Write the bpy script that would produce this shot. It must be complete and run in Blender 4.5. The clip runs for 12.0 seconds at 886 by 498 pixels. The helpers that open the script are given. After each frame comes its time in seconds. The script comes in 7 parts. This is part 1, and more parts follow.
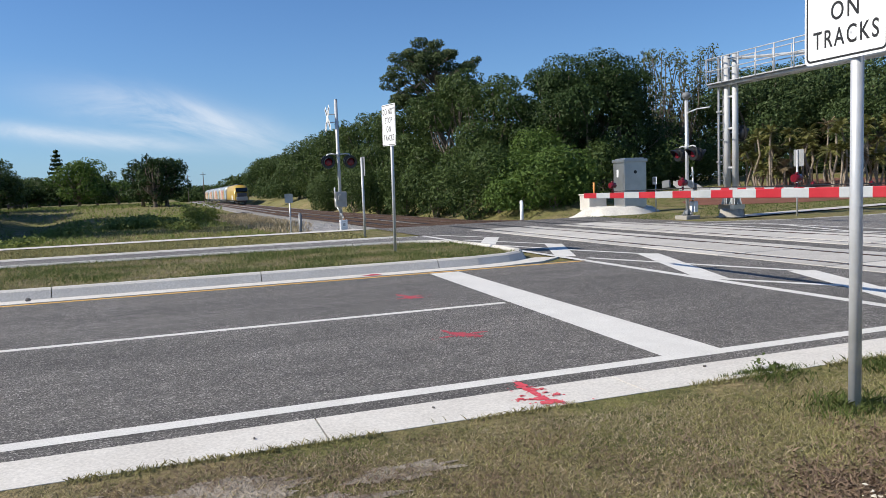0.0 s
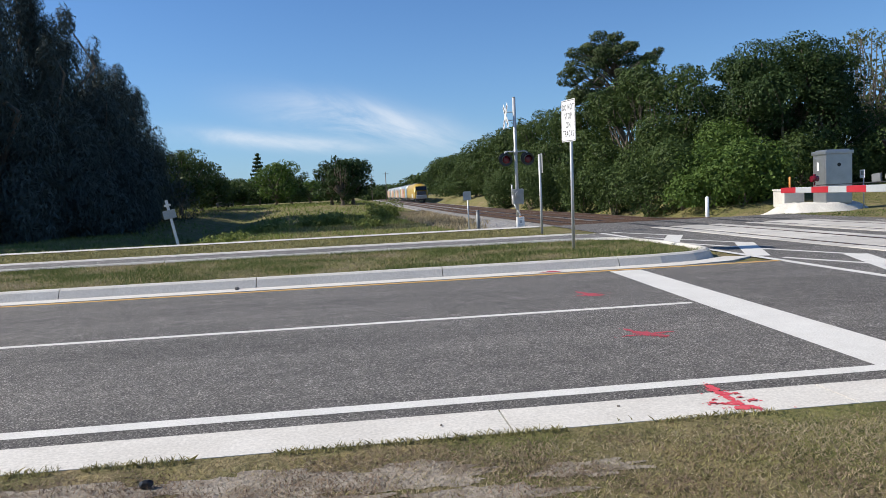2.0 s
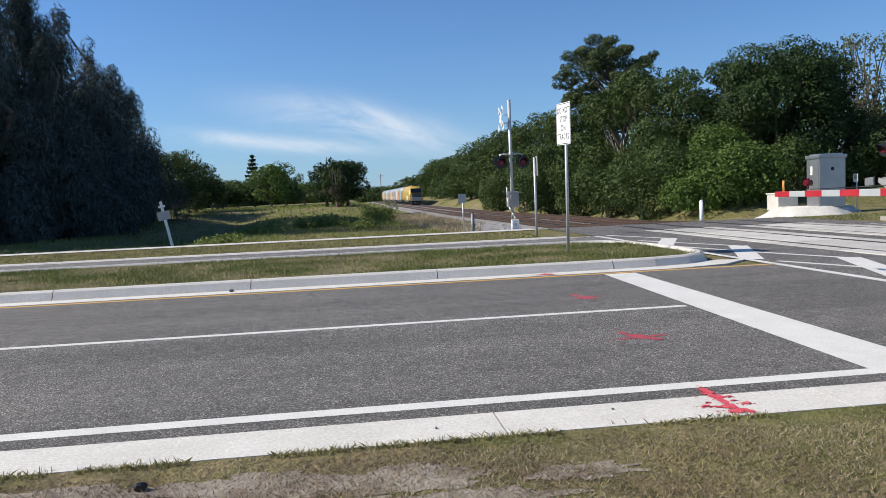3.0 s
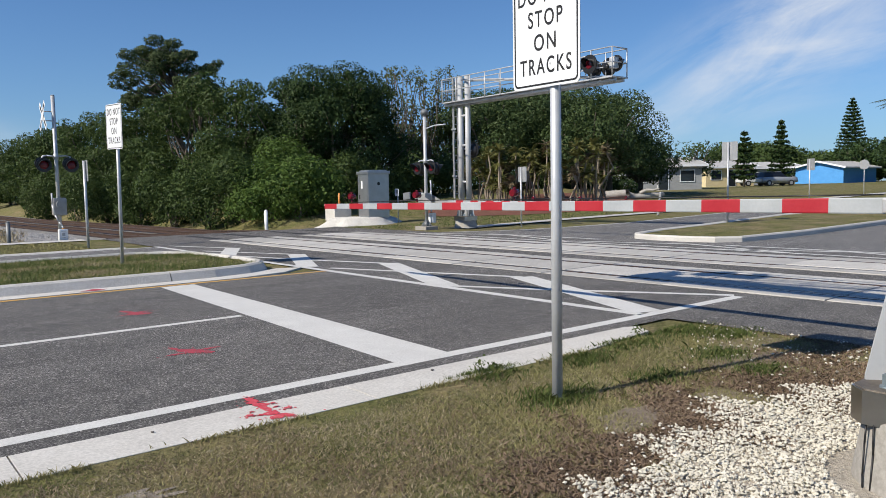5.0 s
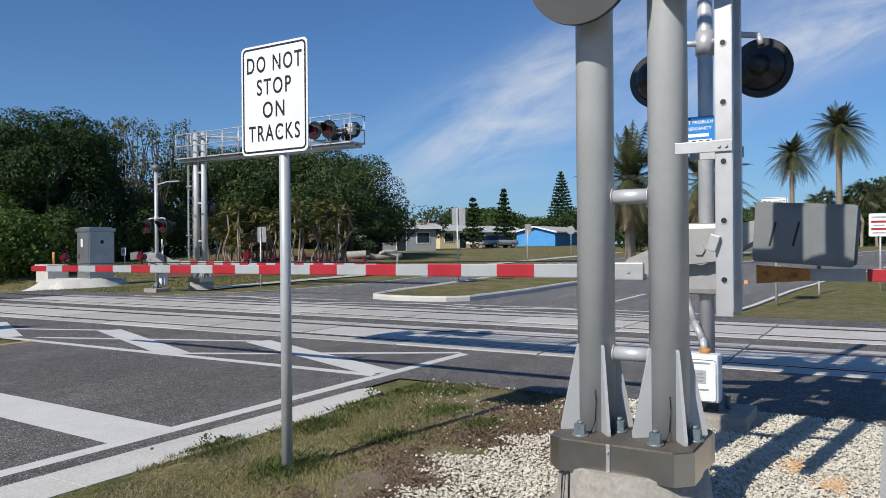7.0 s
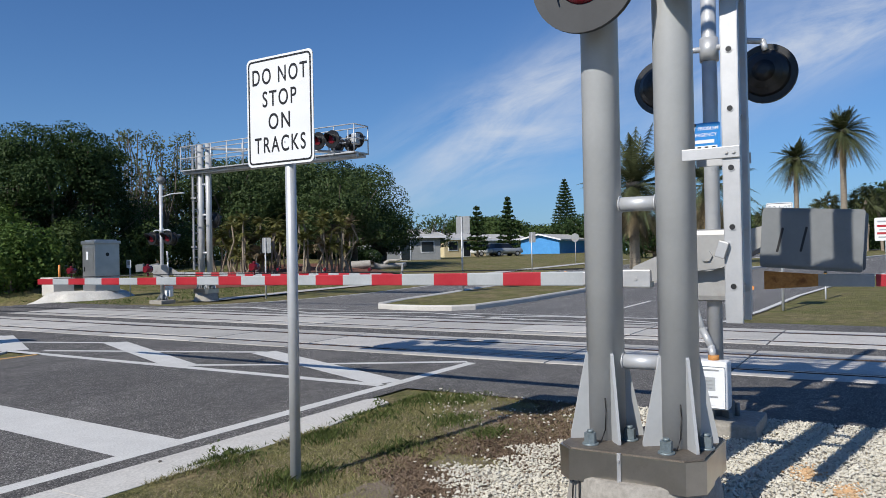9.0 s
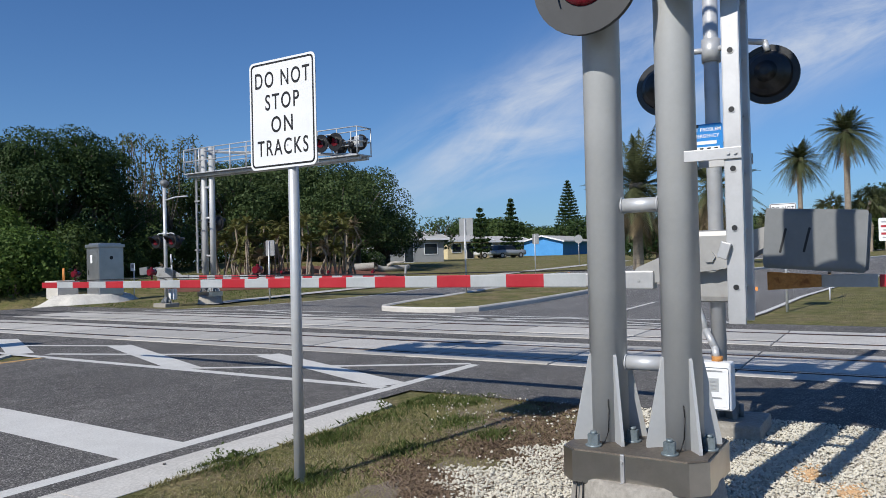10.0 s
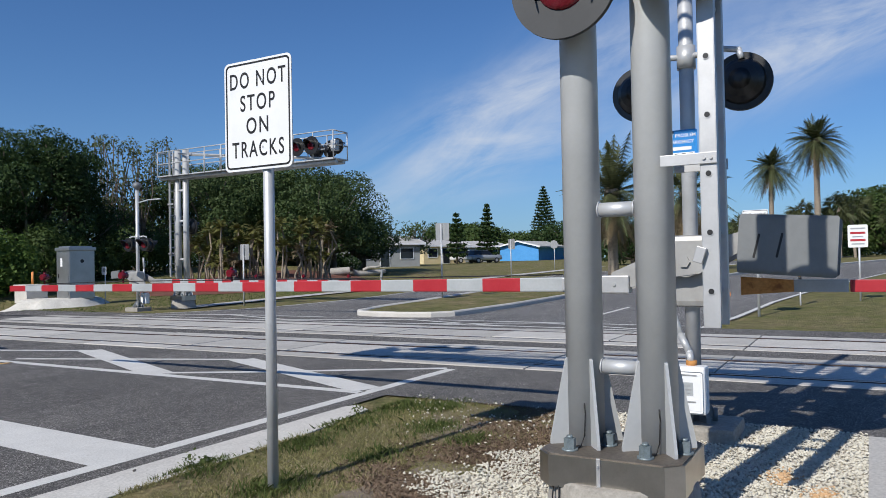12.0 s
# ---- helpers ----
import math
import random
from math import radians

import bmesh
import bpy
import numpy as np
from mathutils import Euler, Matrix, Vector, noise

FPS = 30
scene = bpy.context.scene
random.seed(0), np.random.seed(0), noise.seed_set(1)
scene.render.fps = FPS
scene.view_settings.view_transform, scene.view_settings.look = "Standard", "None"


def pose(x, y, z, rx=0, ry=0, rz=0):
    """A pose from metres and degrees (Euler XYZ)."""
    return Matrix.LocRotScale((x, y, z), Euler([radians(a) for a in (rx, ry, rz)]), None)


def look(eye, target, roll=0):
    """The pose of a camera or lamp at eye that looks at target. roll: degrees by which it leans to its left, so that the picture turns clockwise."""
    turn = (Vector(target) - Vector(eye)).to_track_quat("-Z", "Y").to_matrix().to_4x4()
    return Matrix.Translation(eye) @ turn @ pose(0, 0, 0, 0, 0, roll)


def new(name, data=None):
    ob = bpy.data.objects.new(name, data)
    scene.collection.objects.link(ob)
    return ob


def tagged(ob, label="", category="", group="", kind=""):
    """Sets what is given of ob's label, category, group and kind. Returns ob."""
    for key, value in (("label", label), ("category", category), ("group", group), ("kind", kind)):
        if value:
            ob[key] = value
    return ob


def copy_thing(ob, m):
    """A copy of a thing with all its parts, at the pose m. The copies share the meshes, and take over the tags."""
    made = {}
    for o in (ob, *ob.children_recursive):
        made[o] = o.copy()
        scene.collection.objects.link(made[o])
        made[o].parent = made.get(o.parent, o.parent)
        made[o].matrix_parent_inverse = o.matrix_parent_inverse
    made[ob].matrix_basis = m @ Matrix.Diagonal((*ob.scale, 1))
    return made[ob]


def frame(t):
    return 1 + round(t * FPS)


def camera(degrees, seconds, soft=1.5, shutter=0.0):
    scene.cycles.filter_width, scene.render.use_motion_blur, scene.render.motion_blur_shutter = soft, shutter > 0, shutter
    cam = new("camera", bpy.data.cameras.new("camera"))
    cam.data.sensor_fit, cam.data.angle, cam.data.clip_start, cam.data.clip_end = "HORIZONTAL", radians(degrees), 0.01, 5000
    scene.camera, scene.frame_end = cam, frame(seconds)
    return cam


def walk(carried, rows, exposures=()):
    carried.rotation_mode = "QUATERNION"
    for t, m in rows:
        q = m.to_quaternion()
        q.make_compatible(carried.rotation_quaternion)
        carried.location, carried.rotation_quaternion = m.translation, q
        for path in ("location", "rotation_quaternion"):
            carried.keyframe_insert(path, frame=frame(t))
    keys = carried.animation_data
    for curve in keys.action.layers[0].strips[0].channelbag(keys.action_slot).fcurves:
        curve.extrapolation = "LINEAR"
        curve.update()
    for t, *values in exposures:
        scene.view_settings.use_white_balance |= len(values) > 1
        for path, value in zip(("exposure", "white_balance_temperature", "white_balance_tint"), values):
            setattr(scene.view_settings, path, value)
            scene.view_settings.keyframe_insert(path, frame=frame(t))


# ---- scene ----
FOV = 61.47
PATH = (
    (0.0, -0.0, 0.0, 1.5, 85.26, 2.15, -20.21),
    (0.5, -0.056, -0.015, 1.493, 85.01, 1.52, -14.69),
    (1.0, -0.064, -0.004, 1.492, 85.14, 1.88, -10.6),
    (1.5, -0.07, 0.004, 1.488, 85.37, 2.42, -8.12),
    (2.0, -0.071, -0.003, 1.482, 85.64, 2.64, -6.82),
    (2.5, -0.076, -0.009, 1.487, 85.76, 2.62, -6.53),
    (2.7, -0.076, -0.009, 1.487, 85.81, 2.62, -6.66),
    (4.3, -0.015, -0.021, 1.479, 85.09, 1.57, -20.81),
    (4.5, 0.053, -0.013, 1.479, 85.22, 1.87, -25.59),
    (5.0, 0.123, -0.037, 1.498, 85.5, 1.04, -39.36),
    (5.5, 0.183, -0.043, 1.527, 86.43, 0.3, -49.5),
    (6.0, 0.171, -0.062, 1.534, 87.81, -0.01, -55.04),
    (6.5, 0.174, -0.098, 1.541, 89.04, 0.14, -57.69),
    (7.0, 0.166, -0.126, 1.543, 89.82, 0.48, -58.9),
    (9.0, 0.162, -0.107, 1.547, 90.5, 1.09, -58.58),
    (9.5, 0.161, -0.11, 1.544, 90.52, 1.19, -58.27),
    (10.0, 0.157, -0.115, 1.547, 90.66, 1.32, -58.32),
    (10.5, 0.158, -0.115, 1.549, 90.95, 1.36, -58.68),
    (11.0, 0.161, -0.114, 1.547, 91.17, 1.29, -59.12),
    (11.5, 0.172, -0.106, 1.541, 91.21, 1.2, -59.56),
    (12.0, 0.176, -0.099, 1.538, 91.0, 1.09, -60.16),
)
cam = camera(FOV, 12.0, soft=0.6)
walk(cam, [(t, pose(*p)) for t, *p in PATH],
     ((0.0, 0.30, 6500, 10), (2.7, 0.32, 6500, 10), (4.3, 0.26, 6500, 10), (5.0, 0.12, 6500, 10), (6.0, -0.05, 6400, 10), (7.2, -0.08, 6250, 10), (12.0, -0.11, 6150, 10)))

# ---- light ----
SUN_EL, SUN_AZ = 38.5, -80.8          # degrees; azimuth clockwise from +y
sun_from = Vector((math.sin(radians(SUN_AZ)) * math.cos(radians(SUN_EL)), math.cos(radians(SUN_AZ)) * math.cos(radians(SUN_EL)), math.sin(radians(SUN_EL))))
sun = new("sun", bpy.data.lights.new("sun", "SUN"))
sun.data.energy, sun.data.angle, sun.data.color = 5.0, radians(0.55), (1.0, 0.93, 0.82)
sun.matrix_world = look(sun_from * 60, (0, 0, 0))

world = bpy.data.worlds.new("sky")
scene.world = world
world.use_nodes = True
wn, wl = world.node_tree.nodes, world.node_tree.links
wn.clear()
w_out, w_bg, w_sky = wn.new("ShaderNodeOutputWorld"), wn.new("ShaderNodeBackground"), wn.new("ShaderNodeTexSky")
w_sky.sky_type, w_sky.sun_disc = "NISHITA", False
w_sky.sun_elevation, w_sky.sun_rotation = radians(SUN_EL), radians(SUN_AZ)
w_sky.altitude, w_sky.air_density, w_sky.dust_density, w_sky.ozone_density = 0, 1.0, 0.15, 6.0
w_bg.inputs["Strength"].default_value = 0.085


def world_math(op, a, b=None, c=None):
    n = wn.new("ShaderNodeMath")
    n.operation = op
    for k, v in enumerate((a, b, c)):
        if v is None:
            continue
        if isinstance(v, (int, float)):
            n.inputs[k].default_value = v
        else:
            wl.new(v, n.inputs[k])
    return n.outputs[0]


def cirrus(az, el, along, across, tilt, scale, gain):
    """A streak of cirrus round one direction: an ellipse of haze broken by stretched noise."""
    co = wn.new("ShaderNodeTexCoord")
    turn = wn.new("ShaderNodeVectorRotate")
    turn.rotation_type = "EULER_XYZ"
    turn.invert = False
    wl.new(co.outputs["Generated"], turn.inputs["Vector"])
    e = (Matrix.Rotation(radians(tilt), 3, "Y") @ Matrix.Rotation(radians(-el), 3, "X") @ Matrix.Rotation(radians(az), 3, "Z")).to_euler()
    turn.inputs["Rotation"].default_value = e
    sep = wn.new("ShaderNodeSeparateXYZ")
    wl.new(turn.outputs[0], sep.inputs[0])
    u, v, ahead = sep.outputs[0], sep.outputs[2], sep.outputs[1]
    squash = wn.new("ShaderNodeMapping")
    squash.inputs["Scale"].default_value = (scale, scale, scale * 3.5)
    wl.new(turn.outputs[0], squash.inputs["Vector"])
    nz = wn.new("ShaderNodeTexNoise")
    nz.inputs["Scale"].default_value, nz.inputs["Detail"].default_value, nz.inputs["Roughness"].default_value = 1.0, 7.0, 0.62
    nz.inputs["Distortion"].default_value = 0.6
    wl.new(squash.outputs[0], nz.inputs["Vector"])
    r2 = world_math("ADD", world_math("POWER", world_math("DIVIDE", world_math("ABSOLUTE", u), math.tan(radians(along))), 2.0),
                    world_math("POWER", world_math("DIVIDE", world_math("ABSOLUTE", v), math.tan(radians(across))), 2.0))
    fall = world_math("EXPONENT", world_math("MULTIPLY", r2, -1.0))
    fall = world_math("MULTIPLY", fall, world_math("GREATER_THAN", ahead, 0.0))
    wisps = world_math("MULTIPLY", world_math("MAXIMUM", world_math("SUBTRACT", nz.outputs[0], 0.34), 0.0), gain)
    return world_math("MULTIPLY", fall, wisps)


streaks = [cirrus(1.5, 5.4, 7, 1.3, -13, 5, 3.0), cirrus(-5, 4.3, 7, 0.6, -6, 7, 2.2), cirrus(66, 12, 14, 2.6, 27, 4.5, 2.5),
           cirrus(88, 15, 12, 2.6, 20, 4, 3.0), cirrus(64, 8, 9, 2.2, 18, 5, 2.0), cirrus(100, 22, 16, 5, 10, 3, 1.6)]
total = streaks[0]
for s in streaks[1:]:
    total = world_math("ADD", total, s)
total = world_math("MINIMUM", total, 0.8)
w_mix = wn.new("ShaderNodeMix")
w_mix.data_type = "RGBA"
wl.new(total, w_mix.inputs[0])
w_tint = wn.new("ShaderNodeMix")
w_tint.data_type, w_tint.blend_type = "RGBA", "MULTIPLY"
w_tint.inputs[0].default_value = 1.0
w_tint.inputs[7].default_value = (0.72, 0.95, 1.18, 1)
wl.new(w_sky.outputs[0], w_tint.inputs[6])
w_dir, w_sep, w_haze = wn.new("ShaderNodeTexCoord"), wn.new("ShaderNodeSeparateXYZ"), wn.new("ShaderNodeMix")
wl.new(w_dir.outputs["Generated"], w_sep.inputs[0])
w_haze.data_type = "RGBA"
wl.new(world_math("MULTIPLY", world_math("EXPONENT", world_math("MULTIPLY", world_math("MAXIMUM", w_sep.outputs[2], 0.0), -8.0)), 0.6), w_haze.inputs[0])
wl.new(w_tint.outputs[2], w_haze.inputs[6])
w_haze.inputs[7].default_value = (3.1, 4.9, 7.0, 1)      # pale haze low over the horizon
wl.new(w_haze.outputs[2], w_mix.inputs[6])
w_mix.inputs[7].default_value = (8.2, 8.6, 9.2, 1)
wl.new(w_mix.outputs[2], w_bg.inputs["Color"])
wl.new(w_bg.outputs[0], w_out.inputs["Surface"])


# ---- materials ----
def node_mat(name):
    m = bpy.data.materials.new(name)
    m.use_nodes = True
    return m, m.node_tree.nodes, m.node_tree.links, m.node_tree.nodes["Principled BSDF"]


def noise_node(n, l, co, scale, detail=4.0, rough=0.6):
    t = n.new("ShaderNodeTexNoise")
    t.inputs["Scale"].default_value, t.inputs["Detail"].default_value, t.inputs["Roughness"].default_value = scale, detail, rough
    l.new(co, t.inputs["Vector"])
    return t.outputs[0]


def ramp_node(n, l, fac, stops):
    r = n.new("ShaderNodeValToRGB")
    while len(r.color_ramp.elements) < len(stops):
        r.color_ramp.elements.new(0.5)
    for e, (p, c) in zip(r.color_ramp.elements, stops):
        e.position, e.color = p, (*c, 1) if len(c) == 3 else c
    l.new(fac, r.inputs[0])
    return r.outputs[0]


def mix_node(n, l, fac, a, b, blend="MIX"):
    x = n.new("ShaderNodeMix")
    x.data_type, x.blend_type = "RGBA", blend
    for sock, v in ((x.inputs[0], fac), (x.inputs[6], a), (x.inputs[7], b)):
        if isinstance(v, (int, float)):
            sock.default_value = v
        elif isinstance(v, tuple):
            sock.default_value = (*v, 1)
        else:
            l.new(v, sock)
    return x.outputs[2]


def surface(name, a, b, big=0.6, fine=30.0, rough=0.8, metal=0.0, bump=0.3, dist=0.01, speck=None, vary=0.0, spec=None, stain=None, grain=0.35):
    """A mottled surface: colours a to b over a large noise, a fine grain with bump, specks, stains, and a change from object to object."""
    m, n, l, p = node_mat(name)
    co = n.new("ShaderNodeTexCoord").outputs["Object"]
    large = noise_node(n, l, co, big, 5.0)
    small = noise_node(n, l, co, fine, 3.0, 0.7)
    col = mix_node(n, l, ramp_node(n, l, large, [(0.35, (0, 0, 0)), (0.68, (1, 1, 1))]), a, b)
    col = mix_node(n, l, grain, col, ramp_node(n, l, small, [(0.25, tuple(x * 0.45 for x in a)), (0.75, tuple(min(1, x * 1.5) for x in b))]))
    if speck:
        vor = n.new("ShaderNodeTexVoronoi")
        vor.inputs["Scale"].default_value = speck[1]
        l.new(co, vor.inputs["Vector"])
        col = mix_node(n, l, ramp_node(n, l, vor.outputs["Distance"], [(speck[2], (1, 1, 1)), (speck[2] + 0.08, (0, 0, 0))]), col, speck[0])
    if stain:
        st = noise_node(n, l, co, stain[1], 6.0, 0.7)
        col = mix_node(n, l, ramp_node(n, l, st, [(stain[2], (0, 0, 0)), (stain[2] + 0.12, (0.8, 0.8, 0.8))]), col, stain[0])
    if vary:
        info = n.new("ShaderNodeObjectInfo").outputs["Random"]
        col = mix_node(n, l, 1.0, col, ramp_node(n, l, info, [(0, (1 - vary,) * 3), (1, (1, 1, 1))]), "MULTIPLY")
    l.new(col, p.inputs["Base Color"])
    p.inputs["Roughness"].default_value, p.inputs["Metallic"].default_value = rough, metal
    if spec is not None:
        p.inputs["Specular IOR Level"].default_value = spec
    if bump:
        bn = n.new("ShaderNodeBump")
        bn.inputs["Strength"].default_value, bn.inputs["Distance"].default_value = bump, dist
        l.new(small, bn.inputs["Height"])
        l.new(bn.outputs[0], p.inputs["Normal"])
    return m


def foliage(name, dark, light, rough=0.55, trans=0.25):
    """Leaves: each one its own shade, with light passing through."""
    m, n, l, p = node_mat(name)
    isl = n.new("ShaderNodeNewGeometry").outputs["Random Per Island"]
    co = n.new("ShaderNodeTexCoord").outputs["Object"]
    clump = noise_node(n, l, co, 0.5, 3.0)
    mid = tuple((x + y) / 2 for x, y in zip(dark, light))
    col = ramp_node(n, l, isl, [(0.0, dark), (0.6, mid), (1.0, light)])
    col = mix_node(n, l, ramp_node(n, l, clump, [(0.3, (0, 0, 0)), (0.7, (0.6, 0.6, 0.6))]), col, light)
    l.new(col, p.inputs["Base Color"])
    p.inputs["Roughness"].default_value = rough
    p.inputs["Specular IOR Level"].default_value = 0.15
    out = n["Material Output"]
    tr = n.new("ShaderNodeBsdfTranslucent")
    l.new(col, tr.inputs[0])
    mx = n.new("ShaderNodeMixShader")
    mx.inputs[0].default_value = trans
    l.new(p.outputs[0], mx.inputs[1])
    l.new(tr.outputs[0], mx.inputs[2])
    l.new(mx.outputs[0], out.inputs["Surface"])
    return m


def plain(name, c, rough=0.5, metal=0.0, emit=0.0):
    m, n, l, p = node_mat(name)
    p.inputs["Base Color"].default_value = (*c, 1)
    p.inputs["Roughness"].default_value, p.inputs["Metallic"].default_value = rough, metal
    if emit:
        p.inputs["Emission Color"].default_value, p.inputs["Emission Strength"].default_value = (*c, 1), emit
    return m




def asphalt_mat(name, dark, light, wear):
    """Asphalt: pale and dark aggregate in a dark binder, worn lanes, faint stains."""
    m, n, l, p = node_mat(name)
    co = n.new("ShaderNodeTexCoord").outputs["Object"]
    vor = n.new("ShaderNodeTexVoronoi")
    vor.inputs["Scale"].default_value = 105
    l.new(co, vor.inputs["Vector"])
    stone = n.new("ShaderNodeSeparateColor")
    l.new(vor.outputs["Color"], stone.inputs[0])
    coarse, mid, big = noise_node(n, l, co, 48, 4, 0.75), noise_node(n, l, co, 5, 5, 0.7), noise_node(n, l, co, 0.4, 5, 0.65)
    col = ramp_node(n, l, stone.outputs[0], [(0.0, tuple(x * 0.35 for x in dark)), (0.55, dark), (0.85, light), (1.0, tuple(x * 2.4 for x in light))])
    col = mix_node(n, l, 0.85, col, ramp_node(n, l, coarse, [(0.30, (0.35, 0.35, 0.35)), (0.5, (1, 1, 1)), (0.72, (1.9, 1.9, 1.9))]), "MULTIPLY")
    col = mix_node(n, l, 0.8, col, ramp_node(n, l, mid, [(0.3, (0.62, 0.62, 0.62)), (0.7, (1.3, 1.3, 1.3))]), "MULTIPLY")
    stretch = n.new("ShaderNodeMapping")
    stretch.inputs["Scale"].default_value = (0.12, 1.1, 1)
    l.new(co, stretch.inputs["Vector"])
    lanes = noise_node(n, l, stretch.outputs[0], 1.0, 5, 0.6)
    col = mix_node(n, l, wear, col, ramp_node(n, l, lanes, [(0.32, (0.6, 0.6, 0.6)), (0.65, (1.2, 1.2, 1.2))]), "MULTIPLY")
    col = mix_node(n, l, 0.5, col, ramp_node(n, l, big, [(0.35, (0.75, 0.75, 0.75)), (0.65, (1.15, 1.15, 1.15))]), "MULTIPLY")
    l.new(col, p.inputs["Base Color"])
    p.inputs["Roughness"].default_value = 0.85
    bn = n.new("ShaderNodeBump")
    bn.inputs["Strength"].default_value, bn.inputs["Distance"].default_value = 0.8, 0.012
    l.new(coarse, bn.inputs["Height"])
    l.new(bn.outputs[0], p.inputs["Normal"])
    return m


M_ASPHALT = asphalt_mat("asphalt", (0.124, 0.116, 0.106), (0.182, 0.171, 0.157), 0.6)
M_ASPHALT_OLD = asphalt_mat("worn_asphalt", (0.155, 0.148, 0.139), (0.225, 0.215, 0.203), 0.5)
M_PAINT = surface("road_paint", (0.60, 0.58, 0.53), (0.72, 0.70, 0.645), 2.5, 60, 0.6, 0, 0.3, 0.004, stain=((0.36, 0.345, 0.32), 3.0, 0.66))
M_YELLOW = surface("yellow_road_paint", (0.55, 0.30, 0.05), (0.68, 0.40, 0.10), 3, 60, 0.6, 0, 0.3, 0.004, stain=((0.4, 0.3, 0.18), 5.0, 0.62))
M_RED = surface("red_spray_paint", (0.52, 0.035, 0.06), (0.64, 0.09, 0.11), 9, 60, 0.75, 0, 0.3, 0.003, stain=((0.55, 0.36, 0.33), 22.0, 0.58))
M_REDOLD = surface("faded_red_spray_paint", (0.34, 0.045, 0.06), (0.46, 0.06, 0.085), 6, 60, 0.75, 0, 0.3, 0.004, stain=((0.13, 0.10, 0.095), 14.0, 0.52))
M_ORANGE = surface("orange_spray_paint", (0.75, 0.22, 0.04), (0.8, 0.34, 0.1), 6, 60, 0.7, 0, 0.2, 0.003)
M_KERB = surface("kerb_concrete", (0.48, 0.455, 0.41), (0.60, 0.575, 0.53), 1.6, 40, 0.85, 0, 0.35, 0.005, stain=((0.33, 0.31, 0.28), 2.2, 0.64))
M_GUTTER = surface("gutter_concrete", (0.52, 0.495, 0.45), (0.63, 0.605, 0.555), 1.8, 45, 0.85, 0, 0.3, 0.004, stain=((0.36, 0.33, 0.29), 3.2, 0.64))
M_WALK = surface("sidewalk_concrete", (0.42, 0.40, 0.37), (0.52, 0.50, 0.46), 1.2, 40, 0.88, 0, 0.3, 0.004)
M_PANEL = surface("panel_concrete", (0.44, 0.42, 0.38), (0.60, 0.575, 0.53), 1.3, 35, 0.85, 0, 0.3, 0.004, vary=0.25, stain=((0.25, 0.24, 0.23), 1.8, 0.62))
M_GAPDARK = surface("flangeway_gap_dark", (0.016, 0.016, 0.018), (0.03, 0.03, 0.03), 2, 30, 0.8, 0, 0.2)
M_RUST = surface("rusty_steel", (0.06, 0.036, 0.027), (0.095, 0.058, 0.042), 3, 40, 0.7, 0.4, 0.3)
M_RAILTOP = surface("rail_head_steel", (0.24, 0.23, 0.22), (0.36, 0.35, 0.34), 4, 60, 0.42, 1.0, 0.1)
M_TIE = surface("weathered_tie", (0.17, 0.155, 0.14), (0.27, 0.25, 0.225), 4, 60, 0.9, 0, 0.4, vary=0.4)
M_BALLAST = surface("ballast_bed", (0.20, 0.19, 0.18), (0.34, 0.33, 0.31), 6, 22, 0.95, 0, 1.0, 0.05)
M_STONE = surface("ballast_stone", (0.24, 0.23, 0.22), (0.42, 0.41, 0.40), 3, 20, 0.9, 0, 0.3)
M_GRAVELBED = surface("white_gravel_bed", (0.36, 0.31, 0.245), (0.54, 0.485, 0.395), 5, 45, 0.95, 0, 1.0, 0.03)
M_LIME = surface("limerock", (0.55, 0.52, 0.46), (0.68, 0.65, 0.59), 3, 25, 0.95, 0, 0.8, 0.03)
M_BASE = surface("cast_concrete", (0.265, 0.245, 0.21), (0.36, 0.335, 0.295), 3, 30, 0.85, 0, 0.3, 0.004, stain=((0.21, 0.19, 0.165), 2.6, 0.58))
M_GALV = surface("galvanised_steel", (0.46, 0.47, 0.48), (0.58, 0.59, 0.60), 3, 20, 0.45, 0.3, 0.05, 0.002, stain=((0.38, 0.385, 0.39), 7, 0.6), grain=0.05)
M_POLE = surface("grey_painted_steel", (0.44, 0.45, 0.45), (0.50, 0.51, 0.51), 2.5, 30, 0.42, 0.08, 0.05, 0.002, stain=((0.39, 0.395, 0.395), 4, 0.66), grain=0.05)
M_ALU = surface("brushed_aluminium", (0.44, 0.44, 0.44), (0.52, 0.52, 0.52), 5, 60, 0.5, 0.6, 0.08, 0.002, grain=0.05)
M_STAIN = surface("stainless_sheet", (0.42, 0.39, 0.35), (0.54, 0.51, 0.465), 4, 80, 0.32, 1.0, 0.06, 0.002, stain=((0.38, 0.34, 0.3), 3, 0.6), grain=0.05)
M_BLACK = surface("black_enamel", (0.012, 0.012, 0.013), (0.022, 0.022, 0.023), 4, 30, 0.35, 0, 0.05)
M_SIGNW = surface("white_sign_sheeting", (0.76, 0.77, 0.78), (0.81, 0.82, 0.83), 3, 80, 0.45, 0, 0.02, 0.001, grain=0.04)
M_SIGNK = plain("black_sign_ink", (0.012, 0.012, 0.013), 0.5)
M_SIGNBLUE = surface("blue_sign_sheeting", (0.01, 0.19, 0.56), (0.015, 0.23, 0.62), 3, 80, 0.4, 0, 0.03, 0.001)
M_SIGNBACK = surface("aluminium_sign_back", (0.34, 0.35, 0.36), (0.42, 0.43, 0.44), 5, 60, 0.45, 0.5, 0.05)
M_ARMW = surface("white_reflective_band", (0.34, 0.36, 0.37), (0.42, 0.44, 0.45), 3, 40, 0.4, 0, 0.05, grain=0.1)
